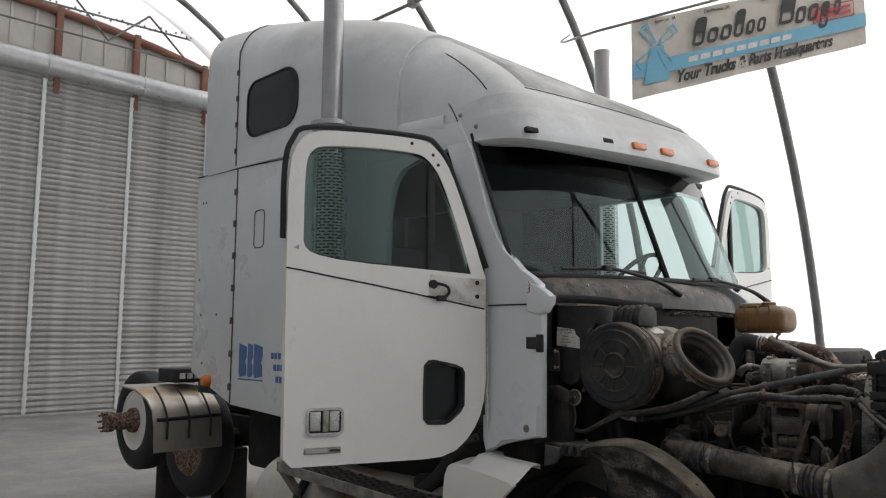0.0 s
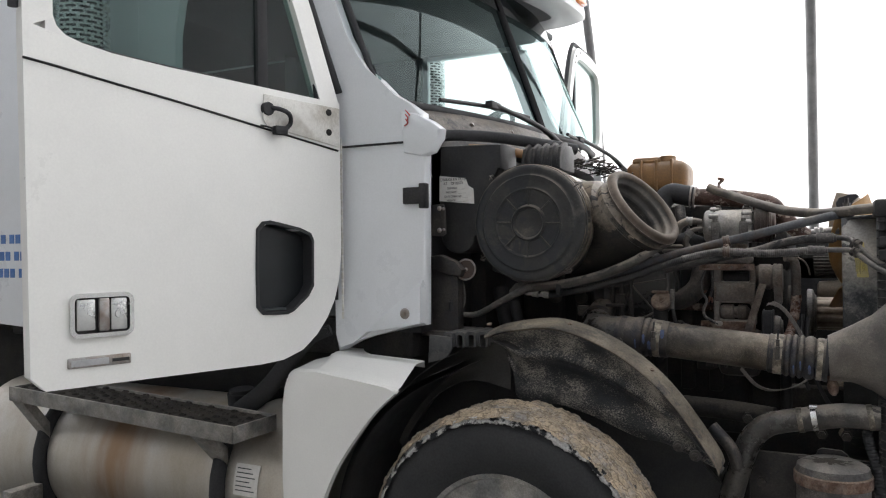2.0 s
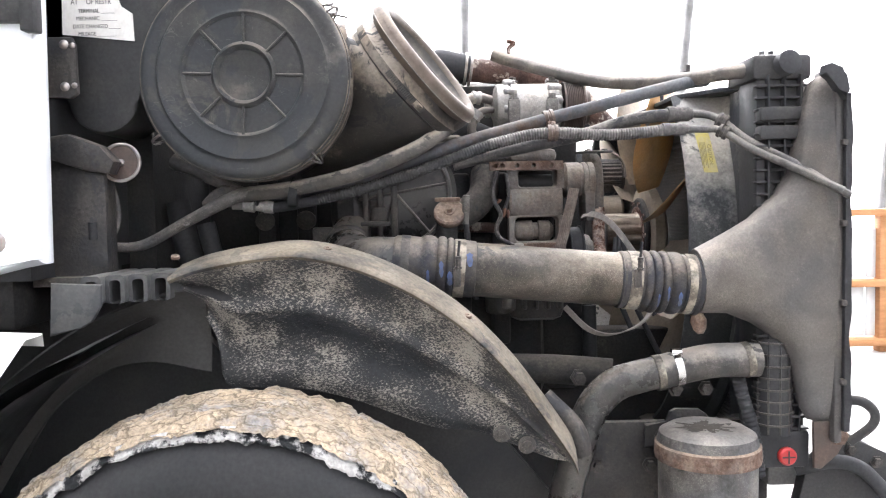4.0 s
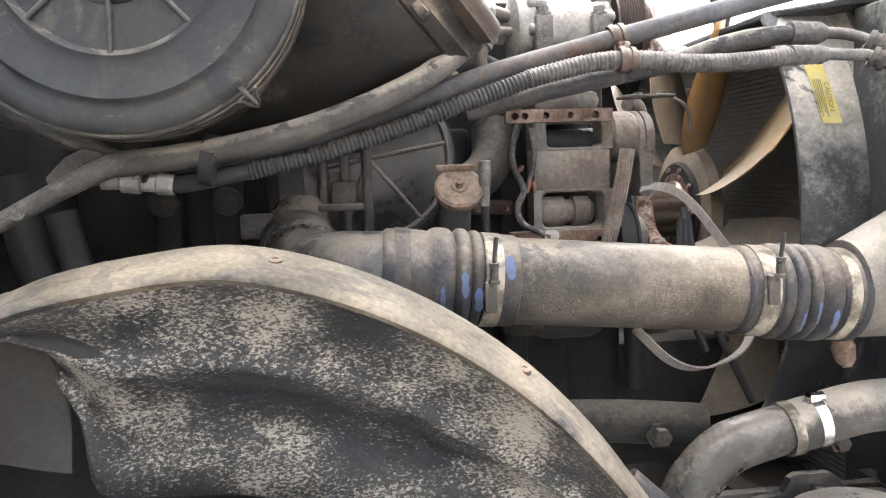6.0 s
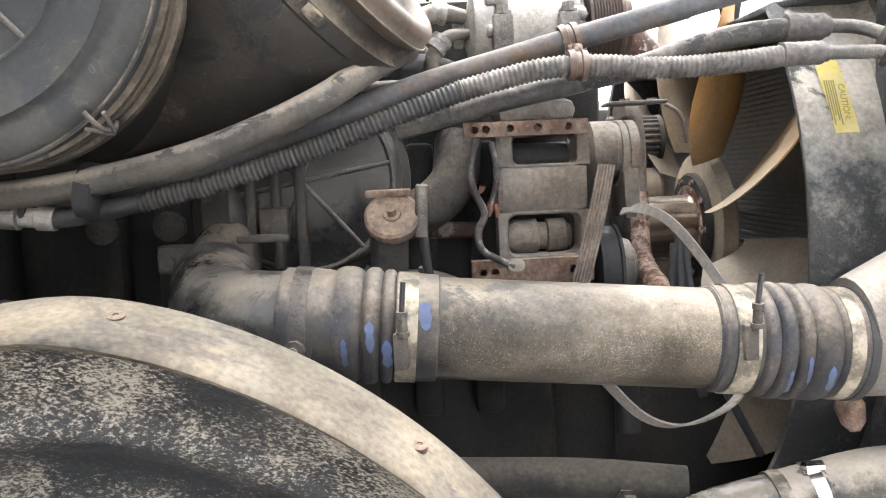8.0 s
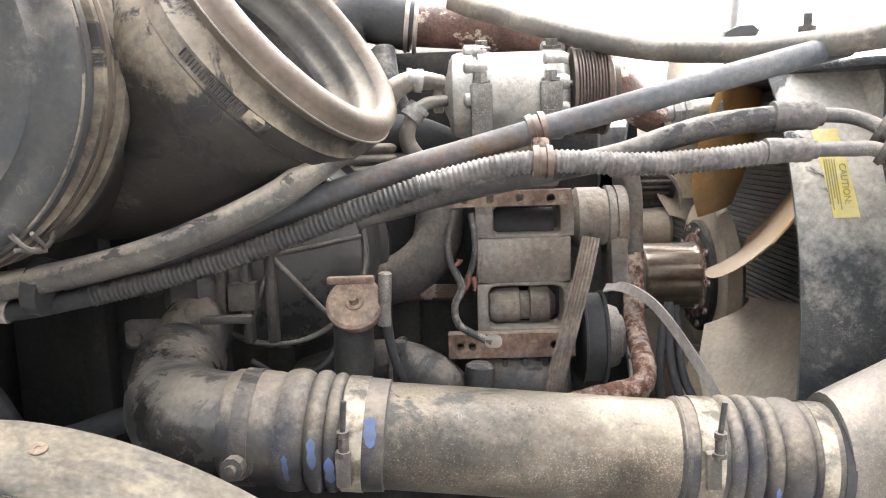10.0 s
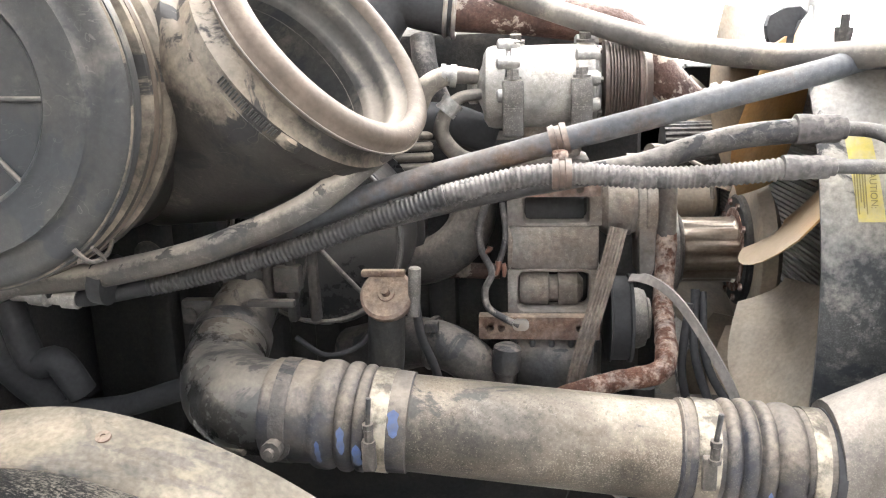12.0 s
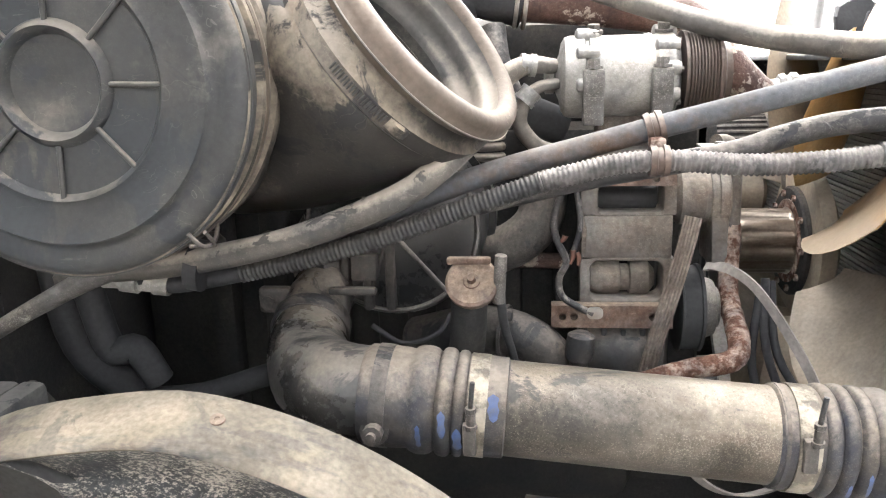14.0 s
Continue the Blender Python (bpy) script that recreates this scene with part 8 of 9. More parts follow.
tube(b, [(-1.264, 3.887, 1.32), (-1.264, 3.885, 1.302), (-1.27, 3.86, 1.244), (-1.277, 3.82, 1.206), (-1.283, 3.76, 1.188), (-1.291, 3.69, 1.176), (-1.308, 3.655, 1.158), (-1.377, 3.64, 1.148), (-1.43, 3.63, 1.136), (-1.49, 3.62, 1.11)], [0.0165, 0.0185, 0.0168, 0.0175, 0.0165, 0.0175, 0.0165, 0.0155, 0.015, 0.015], 18, 6)
for v in b.verts:
    v.co += 0.0022 * noise.noise(v.co * 75) * V((1, 1, 1))
part("rusty_tube", b, "rust", truck, "flaking rusty coolant tube")
b = nb()
prism(b, [(-1.345, 3.76), (-1.28, 3.75), (-1.252, 3.755), (-1.25, 3.775), (-1.275, 3.8), (-1.345, 3.81)], 1.464, 1.469, 0.0015, plane="xy")
for x in (-1.315, -1.27):
    lathe(b, (x, 3.778, 1.469), (0, 0, 1), [(0, 0.009), (0.005, 0.0085), (0.005, 0)], 6)
part("tube_clip", b, "grey", truck, "dusty clip plate with two screws")
b = nb()
tube(b, [(-1.255, 3.76, 1.462), (-1.235, 3.76, 1.45), (-1.222, 3.765, 1.43), (-1.215, 3.775, 1.4)], 0.0032, 8, 5)
part("bare_wire", b, "palehose", truck, "pale wire")

# fan drive, fan, shroud
FY, FZ = 4.12, 1.235
b = nb()
rows = []
for x, r, deep in ((-1.2, 0.0, 0), (-1.2, 0.0635, 0), (-1.196, 0.066, 0.2), (-1.19, 0.066, 1), (-1.1, 0.066, 1), (-1.096, 0.066, 0.2), (-1.093, 0.07, 0), (-1.093, 0.0, 0)):
    rows.append([V((x, FY + max(r - 0.0045 * deep * (0.5 + 0.5 * math.cos(12 * a)) ** 2, 0.0005) * math.cos(a), FZ + max(r - 0.0045 * deep * (0.5 + 0.5 * math.cos(12 * a)) ** 2, 0.0005) * math.sin(a))) for a in [2 * math.pi * k / 96 for k in range(96)]])
ringed(b, rows)
hub = part("fan_hub", b, "hubsteel", truck, "polished fan drive hub with rusty flange")
b = nb()
lathe(b, (-1.235, FY, FZ), (1, 0, 0), [(0, 0.0), (0, 0.088), (0.004, 0.096), (0.022, 0.096), (0.026, 0.09), (0.03, 0.075), (0.036, 0.07), (0.036, 0)], 48)
part("belt_rim", b, "grey", hub, "dusty belt rim of the fan drive")
b = nb()
lathe(b, (-1.092, FY, FZ), (1, 0, 0), [(0, 0.07), (0, 0.106), (0.004, 0.111), (0.012, 0.111), (0.014, 0.1), (0.014, 0.07)], 48, False)
part("hub_flange", b, "dark", hub, "black hub flange ring")
b = nb()
lathe(b, (-1.094, FY, FZ), (1, 0, 0), [(0, 0.05), (0, 0.085), (0.006, 0.085), (0.006, 0.05)], 40, False)
part("rust_ring", b, "rust", hub)
for k in range(10):
    a = 2 * math.pi * k / 10
    b = nb()
    lathe(b, (-1.092, FY + 0.097 * math.cos(a), FZ + 0.097 * math.sin(a)), (-1, 0, 0), [(0, 0.007), (0.006, 0.007), (0.006, 0)], 6)
    part("hub_bolt", b, "rust", hub)
b = nb()
rows = []
for x, deep in ((-1.21, 1), (-1.105, 1), (-1.104, 0), (-1.094, 0)):
    rows.append([V((x, 4.3 + q * math.cos(a), 1.425 + q * math.sin(a))) for a, q in [(2 * math.pi * k / 96, 0.055 - (0.0035 if deep and k % 4 in (0, 1) else 0.0)) for k in range(96)]])
ringed(b, rows)
part("grooved_drum", b, "cast", truck, "dusty dark grooved drum behind the belts")
b = nb()
lathe(b, (-1.078, FY, FZ), (1, 0, 0), [(0, 0), (0, 0.142), (0.003, 0.15), (0.03, 0.15), (0.05, 0.11), (0.05, 0)], 48)
fan = part("cooling_fan", b, "beigefan", truck, "ochre plastic cooling fan grey with dust")
for k in range(9):
    a0 = radians(76 + 40 * k)
    b = nb()
    rows = []
    for i in range(9):
        r = 0.155 + 0.325 * i / 8
        half = 0.05 + 0.075 * math.sin(math.pi * i / 10)
        tw = -radians(58 - 22 * i / 8)
        top, bot = [], []
        for j in range(7):
            q = (j / 6 - 0.5) * 2 * half
            s = q * math.cos(tw)
            x = q * math.sin(tw) + 0.018 * (1 - (2 * j / 6 - 1) ** 2)
            a = a0 + s / r
            e = V((0, math.cos(a), math.sin(a))) * r
            top.append(V((-1.075 + x * 0.9, FY, FZ)) + e)
            bot.append(V((-1.071 + x * 0.9, FY, FZ)) + e)
        rows.append(top + bot[::-1])
    ringed(b, rows)
    part("blade", b, "yellow" if k == 1 else "fanmix" if k == 2 else "beigefan", fan, angle=60)
b = nb()
lathe(b, (-1.2, 4.28, 1.31), (1, 0, 0), [(0, 0), (0.002, 0.03), (0.01, 0.045), (0.09, 0.05), (0.1, 0.04), (0.1, 0)], 24)
part("blade_root", b, "beigefan", fan, "pale dusty blade root")
SY, SZ, SR = 4.16, 1.23, 0.585
b = nb()
SP = [(-1.112, SR - 0.012), (-1.115, SR), (-1.108, SR + 0.006), (-1.0, SR + 0.01), (-0.985, SR + 0.03), (-0.975, SR + 0.03), (-0.975, SR - 0.006), (-1.0, SR - 0.012)]
rows = []
for k in range(81):
    a = radians(141 + 258 * k / 80)
    rows.append([V((x, SY + r * math.cos(a), SZ + r * math.sin(a))) for x, r in SP])
ringed(b, rows)
shr = part("fan_shroud", b, "shroud", truck, "chalky black fan shroud ring with a yellow caution label", angle=50)
b = nb()
prism(b, [(-1.108, 3.705), (-1.03, 3.6), (-0.9, 3.56), (-0.9, 4.9), (-1.03, 4.75), (-1.108, 4.62)], 1.592, 1.604, 0.003, plane="xy")
part("shroud_top", b, "shroud", shr, "dusty flat top of the shroud")
b = nb()
prism(b, [(-1.13, 1.66), (-1.12, 1.678), (-1.1, 1.68), (-1.09, 1.69), (-1.062, 1.692), (-1.052, 1.68), (-1.072, 1.667), (-1.085, 1.645), (-1.072, 1.612), (-1.08, 1.595), (-1.1, 1.598), (-1.112, 1.63), (-1.127, 1.64)], 3.885, 3.9, 0.003)
for v in b.verts:
    v.co.y += 0.25 * (v.co.x + 1.09) + 0.02 * math.sin(v.co.z * 60)
part("torn_rubber", b, "rubber", shr, "torn black rubber strip")
b = nb()
box(b, (-1.0, 3.5, 0.62), (-0.985, 3.62, 1.59), 0.004)
part("shroud_plate", b, "shroud", shr)
b = nb()
box(b, (-1.0, 4.72, 0.62), (-0.985, 5.3, 1.6), 0.004)
part("shroud_plate", b, "shroud", shr)
ca = radians(180 - 23)
b = nb()
CT = SR + 0.0105
rows = []
for k in range(9):
    a = ca + radians(-5.5 + 12 * k / 8)
    rows.append([V((x + 0.012 * (k / 8 - 0.5), SY + CT * math.cos(a), SZ + CT * math.sin(a))) for x in (-1.078, -1.044)])
ringed(b, rows, closed=False)
part("caution_label", b, "caution", shr, "faded yellow caution label")
n_ = V((0, math.cos(ca), math.sin(ca)))
t_ = V((0, -math.sin(ca), math.cos(ca)))
CM = Matrix((t_, V((1, 0, 0)), n_)).transposed().to_4x4()
CM.translation = V((-1.053, SY, SZ)) + n_ * (CT + 0.0008) + t_ * 0.022
writing("caution_word", "CAUTION:", 0.0125, CM, "fadedink", shr, 0.0003, 0.95)
for i in range(5):
    b = nb()
    box(b, (-0.036, -0.0009, 0), (0.034 - 0.008 * (i % 3), 0.0006, 0.0005))
    part("print_bar", moved(b, CM @ Matrix.Translation((0.002, -0.009 - 0.0033 * i, 0))), "fadedink", shr)

# radiator, side tank and charge-air cooler tank
b = nb()
box(b, (-0.955, 3.5, 0.66), (-0.87, 5.3, 1.6), 0.004)
rad = part("radiator", b, "fins", truck, "radiator core behind the fan")
b = nb()
for i in range(88):
    z = 0.68 + 0.0105 * i
    box(b, (-0.962, 3.52, z), (-0.954, 5.28, z + 0.005))
tagged(part("fin_pack", b, "fins", rad), kind="stuff")
b = nb()
box(b, (-1.02, 3.42, 0.74), (-0.91, 3.52, 1.63), 0.012)
box(b, (-1.03, 3.41, 1.59), (-0.9, 3.56, 1.645), 0.01)
box(b, (-1.025, 3.4, 0.735), (-0.905, 3.56, 0.82), 0.01)
lathe(b, (-0.98, 3.425, 0.81), (0, 0, 1), [(0, 0), (0, 0.04), (0.2, 0.04), (0.215, 0.03), (0.215, 0)], 24)
sidet = part("radiator_tank", b, "black", truck, "black ribbed radiator side tank")
for i in range(30):
    b = nb()
    z = 0.82 + 0.026 * i
    box(b, (-1.024, 3.405, z), (-0.906, 3.425, z + 0.005), 0.0015)
    part("rib", b, "black", sidet)
for i in range(8):
    b = nb()
    lathe(b, (-0.98, 3.425, 0.832 + 0.026 * i), (0, 0, 1), [(0, 0.038), (0, 0.0435), (0.004, 0.0435), (0.004, 0.038)], 24, False)
    part("barrel_rib", b, "cast", sidet)
for a in (200, 235, 270, 305, 340):
    b = nb()
    c, s = math.cos(radians(a)), math.sin(radians(a))
    tube(b, [(-0.98 + 0.0405 * c, 3.425 + 0.0405 * s, 0.815), (-0.98 + 0.0405 * c, 3.425 + 0.0405 * s, 1.02)], 0.002, 6, 0)
    part("upright_rib", b, "cast", sidet)
for x in (-1.0, -0.965, -0.93):
    b = nb()
    box(b, (x, 3.402, 0.8), (x + 0.004, 3.424, 1.6), 0.001)
    part("upright_rib", b, "black", sidet)
for z in (1.46, 1.5, 1.22):
    b = nb()
    box(b, (-1.02, 3.395, z), (-0.91, 3.43, z + 0.03), 0.006)
    part("tank_block", b, "black", sidet)
b = nb()
lathe(b, (-0.965, 3.405, 1.62), (0.1, -1, 0.1), [(0, 0.026), (0.025, 0.026), (0.028, 0.02), (0.028, 0)], 18)
part("filler_neck", b, "rubber", sidet)
for x in (-0.99, -0.97, -0.93):
    b = nb()
    bolt(b, (x, 3.46, 1.64), (0, 0, 1), 0.007, 0.02)
    part("bolt", b, "black", sidet)
b = nb()
lathe(b, (-0.96, 3.42, 0.765), (0, -1, 0), [(0, 0.02), (0.03, 0.02), (0.034, 0.016), (0.034, 0)], 18)
rc = part("red_cap", b, "red", truck, "red plastic drain cap")
b = nb()
prism(b, [(-0.91, 0.845), (-0.838, 0.845), (-0.836, 0.805), (-0.856, 0.77), (-0.892, 0.739), (-0.908, 0.742)], 3.378, 3.39, 0.004)
tab = part("mounting_tab", b, "brownsteel", truck, "brown steel tab under the cooler tank")
b = nb()
bolt(b, (-0.853, 3.379, 0.812), (0, -1, 0), 0.014, 0.012)
part("bolt", b, "rustflange", tab)
b = nb()
box(b, (-0.974, 3.384, 0.7637), (-0.946, 3.3862, 0.7663))
box(b, (-0.9613, 3.384, 0.751), (-0.9587, 3.3862, 0.779))
part("cross_groove", b, "black", rc)
# fan-shaped cast tank of the charge-air cooler
edge_t = [(-1.16, 1.225), (-1.09, 1.262), (-1.04, 1.292), (-0.985, 1.345), (-0.955, 1.40), (-0.94, 1.47), (-0.93, 1.53), (-0.915, 1.58), (-0.885, 1.60), (-0.86, 1.59)]
edge_b = [(-1.155, 1.085), (-1.09, 1.083), (-1.04, 1.062), (-0.985, 1.025), (-0.955, 0.975), (-0.94, 0.92), (-0.93, 0.87), (-0.915, 0.845), (-0.885, 0.84), (-0.86, 0.84)]
b = nb()
rows = []
for i, ((xt, zt), (xb, zb)) in enumerate(zip(edge_t, edge_b)):
    f = i / 9
    depth = 0.066 * (1 - f) + 0.035 * f
    yc = 3.408 - 0.012 * f
    row = []
    for k in range(24):
        a = 2 * math.pi * k / 24
        c, s = math.cos(a), math.sin(a)
        z = (zt + zb) / 2 + (zt - zb) / 2 * math.copysign(abs(s) ** (1 - 0.45 * f), s)
        x = (xt + xb) / 2 + (xt - xb) / 2 * s
        row.append(V((x, yc - depth * math.copysign(abs(c) ** (1 - 0.3 * f), c), z)))
    rows.append(row)
ringed(b, rows)
cac = part("charge_cooler_tank", b, "cac", truck, "dusty cast aluminium charge-air cooler tank", angle=50)
b = nb()
box(b, (-0.875, 3.36, 0.8), (-0.855, 3.46, 1.61), 0.008)
part("flange", b, "cac", cac)
for x, z in ((-1.02, 1.13), (-0.94, 1.13), (-0.98, 1.23), (-0.905, 1.33)):
    b = nb()
    lathe(b, (x, 3.36, z), (0, -1, 0), [(0, 0.012), (0.003, 0.011), (0.004, 0.008), (0.002, 0.0)], 14)
    part("boss", b, "cac", cac)
for i in range(4):
    b = nb()
    z = 0.93 + 0.17 * i
    box(b, (-0.866, 3.348, z), (-0.852, 3.364, z + 0.014), 0.004)
    part("flange_bolt", b, "cast", cac)
b = nb()
rows = []
for k in range(40):
    z = 0.83 + 0.72 * k / 39
    w = 0.012 + 0.006 * noise.noise(V((0, 0, z * 14)))
    rows.append([V((-0.858, 3.35, z)), V((-0.858 + w, 3.348, z)), V((-0.858 + w, 3.44, z)), V((-0.858, 3.44, z))])
ringed(b, rows)
part("edge_strip", b, "rubber", cac, "ragged black edge strip")
b = nb()
prism(b, [(-0.915, 1.588), (-0.912, 1.606), (-0.895, 1.612), (-0.876, 1.604), (-0.862, 1.585), (-0.856, 1.555), (-0.866, 1.535), (-0.878, 1.56), (-0.895, 1.574)], 3.335, 3.36, 0.006)
part("rubber_flap", b, "rubber", cac, "torn black rubber flap")
b = nb()
prism(b, [(-0.93, 0.6), (-0.9, 0.72), (-0.835, 0.79), (-0.8, 0.8), (-0.73, 0.76), (-0.6, 0.7), (-0.6, 0.6)], 3.43, 3.47, 0.008)
hh = part("hood_hinge", b, "black", truck, "black hood hinge bracket at the front corner")
b = nb()
tube(b, [(-0.85, 3.4, 0.885), (-0.8, 3.39, 0.885), (-0.77, 3.39, 0.86), (-0.775, 3.39, 0.83), (-0.82, 3.4, 0.79)], 0.011, 10, 5, flat=0.6)
part("hook", b, "black", hh)
b = nb()
tube(b, [(-0.92, 3.44, 0.72), (-0.85, 3.41, 0.745), (-0.79, 3.4, 0.73), (-0.72, 3.41, 0.66)], 0.016, 12, 5)
part("bent_arm", b, "rubber", hh)
for x, z in ((-0.86, 0.74), (-0.8, 0.765), (-0.74, 0.735)):
    b = nb()
    bolt(b, (x, 3.43, z), (0, -1, 0), 0.01, 0.01)
    part("bolt", b, "cast", hh)
b = nb()
box(b, (-0.875, 3.39, 0.78), (-0.845, 3.42, 0.83), 0.005)
part("rusty_tab", b, "rustflange", hh)
b = nb()
lathe(b, (-1.15, 3.43, 1.095), (0.1, -0.3, -1), [(0, 0.016), (0.02, 0.014), (0.03, 0.018), (0.05, 0.014), (0.06, 0.006), (0.06, 0)], 10)
part("drain_plug", b, "rustflange", truck)

# hoses over the engine
HOSES = [
    ("steel_line", "bluesteel", 0.0145, 0, [(-1.085, 3.545, 1.612), (-1.13, 3.515, 1.603), (-1.167, 3.495, 1.594), (-1.268, 3.49, 1.57), (-1.367, 3.49, 1.545), (-1.46, 3.487, 1.523), (-1.55, 3.487, 1.5), (-1.61, 3.487, 1.485), (-1.68, 3.485, 1.465), (-1.75, 3.48, 1.44), (-1.83, 3.48, 1.41), (-1.93, 3.48, 1.382), (-2.06, 3.48, 1.362), (-2.2, 3.5, 1.35)]),
    ("thick_hose", "midhose", 0.0165, 0, [(-1.66, 3.56, 1.53), (-1.69, 3.49, 1.507), (-1.72, 3.44, 1.483), (-1.757, 3.42, 1.458), (-1.82, 3.42, 1.43), (-1.9, 3.42, 1.402), (-1.98, 3.42, 1.383), (-2.06, 3.42, 1.37), (-2.14, 3.425, 1.362)]),
    ("corrugated_hose", "paleconduit", 0.0115, 1, [(-1.205, 3.455, 1.49), (-1.279, 3.455, 1.483), (-1.358, 3.455, 1.481), (-1.44, 3.455, 1.487), (-1.5, 3.455, 1.485), (-1.555, 3.455, 1.474), (-1.6, 3.455, 1.463)]),
    ("corrugated_hose", "black", 0.0112, 1, [(-1.596, 3.4555, 1.464), (-1.62, 3.455, 1.456), (-1.683, 3.455, 1.435), (-1.79, 3.455, 1.398), (-1.9, 3.455, 1.367), (-1.985, 3.455, 1.349)]),
    ("plain_hose", "rubber", 0.012, 0, [(-1.98, 3.455, 1.35), (-2.06, 3.452, 1.336), (-2.1, 3.45, 1.335)]),
    ("braided_hose", "hose", 0.0145, 0, [(-1.18, 3.5, 1.528), (-1.25, 3.5, 1.522), (-1.31, 3.5, 1.508), (-1.363, 3.5, 1.491), (-1.44, 3.51, 1.476), (-1.55, 3.52, 1.455), (-1.68, 3.52, 1.425)]),
    ("radiator_hose", "palehose", 0.0165, 0, [(-1.56, 3.80, 1.73), (-1.516, 3.782, 1.71), (-1.42, 3.73, 1.672), (-1.32, 3.672, 1.636), (-1.24, 3.6, 1.618), (-1.16, 3.53, 1.61), (-1.06, 3.48, 1.617), (-0.99, 3.45, 1.62)]),
    ("thin_rod", "rubber", 0.005, 0, [(-1.1, 3.54, 1.61), (-1.02, 3.55, 1.63), (-0.93, 3.56, 1.66)]),
    ("thin_line", "grey", 0.0085, 0, [(-1.145, 3.5, 1.53), (-1.1, 3.49, 1.525), (-1.075, 3.46, 1.505), (-1.03, 3.43, 1.46), (-0.95, 3.38, 1.405), (-0.9, 3.34, 1.36), (-0.86, 3.33, 1.335)]),
    ("thin_line", "grey", 0.0085, 0, [(-1.17, 3.455, 1.491), (-1.12, 3.455, 1.49), (-1.085, 3.45, 1.485), (-1.03, 3.41, 1.44), (-0.95, 3.36, 1.39), (-0.88, 3.32, 1.345)]),
]
for nm, mt, r, corr, pts in HOSES:
    b = nb()
    tube(b, pts, r, 16, 6, ribs=0.006 if corr else 0.0, rib=0.0022)
    part(nm, b, mt, truck, {"steel_line": "dusty steel line across the engine", "thick_hose": "thick dusty rubber hose", "corrugated_hose": "corrugated plastic conduit", "radiator_hose": "pale dusty hose to the radiator"}.get(nm, "dusty hose"), 80)
for p, d, r in (((-1.165, 3.5, 1.529), (-1, 0, 0), 0.016), ((-1.19, 3.455, 1.4905), (-1, 0, 0), 0.013)):
    b = nb()
    lathe(b, p, d, [(-0.034, r * 0.55), (-0.032, r * 0.8), (-0.026, r * 0.8), (-0.025, r * 1.0), (-0.02, r * 1.06), (-0.015, r * 1.0), (-0.011, r * 1.06), (-0.006, r * 1.0), (-0.001, r * 1.08), (0.004, r * 1.02), (0.009, r * 1.1), (0.016, r * 1.14), (0.024, r * 1.1), (0.025, r * 0.9)], 20)
    part("crimp_fitting", b, "paleconduit", truck, "crimped hose fitting")
for p, d, r in (((-1.462, 3.487, 1.523), (1, 0, 0.25), 0.019), ((-1.46, 3.455, 1.487), (1, 0, 0), 0.018), ((-1.078, 3.462, 1.507), (1, -0.5, -0.6), 0.017), ((-1.08, 3.45, 1.483), (1, -0.5, -0.6), 0.015)):
    b = nb()
    lathe(b, p, d, [(-0.011, r - 0.004), (-0.011, r), (-0.004, r + 0.0015), (-0.003, r - 0.001), (0.003, r - 0.001), (0.004, r + 0.0015), (0.011, r), (0.011, r - 0.004)], 16)
    part("hose_clip", b, "brownsteel" if r > 0.0175 else "cast", truck, "rubber-lined hose clip")
b = nb()
box(b, (-1.471, 3.455, 1.498), (-1.452, 3.475, 1.514), 0.004)
lathe(b, (-1.462, 3.458, 1.506), (0, -1, 0), [(0, 0.006), (0.006, 0.006), (0.006, 0)], 8)
part("clip_screw", b, "rust", truck)
b = nb()
lathe(b, (-2.03, 3.435, 1.365), (1, 0, -0.2), [(-0.009, 0.03), (-0.009, 0.033), (0.009, 0.033), (0.009, 0.03)], 20)
part("cable_tie", b, "rubber", truck, "black strap holding the hoses")
b = nb()
lathe(b, (-2.1, 3.45, 1.336), (-1, 0, 0.12), [(-0.02, 0.014), (0.0, 0.015), (0.002, 0.012), (0.02, 0.012), (0.022, 0.016), (0.045, 0.016), (0.047, 0.012), (0.07, 0.014), (0.07, 0)], 14)
part("hose_ferrule", b, "alu", truck)
# water outlet: black elbow, clamp, flaking red pipe
b = nb()
tube(b, [(-1.76, 3.83, 1.60), (-1.745, 3.84, 1.675), (-1.71, 3.85, 1.715), (-1.66, 3.85, 1.708), (-1.62, 3.85, 1.698)], 0.04, 20, 6)
part("outlet_hose", b, "rubber", truck, "black outlet elbow hose")
b = nb()
tube(b, [(-1.64, 3.85, 1.702), (-1.5, 3.86, 1.69), (-1.4, 3.87, 1.675), (-1.345, 3.87, 1.658), (-1.305, 3.87, 1.61), (-1.255, 3.88, 1.56), (-1.225, 3.89, 1.54)], [0.033, 0.033, 0.033, 0.033, 0.032, 0.03, 0.026], 20, 6)
part("outlet_pipe", b, "redpipe", truck, "rusty red coolant pipe with flaking paint")
b = nb()
tube(b, [(-1.25, 3.885, 1.553), (-1.225, 3.89, 1.548), (-1.19, 3.89, 1.552), (-1.12, 3.89, 1.56)], 0.015, 14, 4)
lathe(b, (-1.2, 3.89, 1.551), (1, 0, 0.1), [(0, 0.015), (0.001, 0.021), (0.01, 0.022), (0.012, 0.018), (0.018, 0.018), (0.02, 0.022), (0.03, 0.021), (0.031, 0.015)], 8)
part("outlet_fitting", b, "alu", truck, "pale weathered fitting on the red pipe")
for x, z in ((-1.632, 1.702), (-1.618, 1.699)):
    b = nb()
    torus(b, (x, 3.85, z), (1, 0.05, -0.12), 0.041, 0.004, 28, 6)
    part("outlet_clamp", b, "steel", truck)
b = nb()
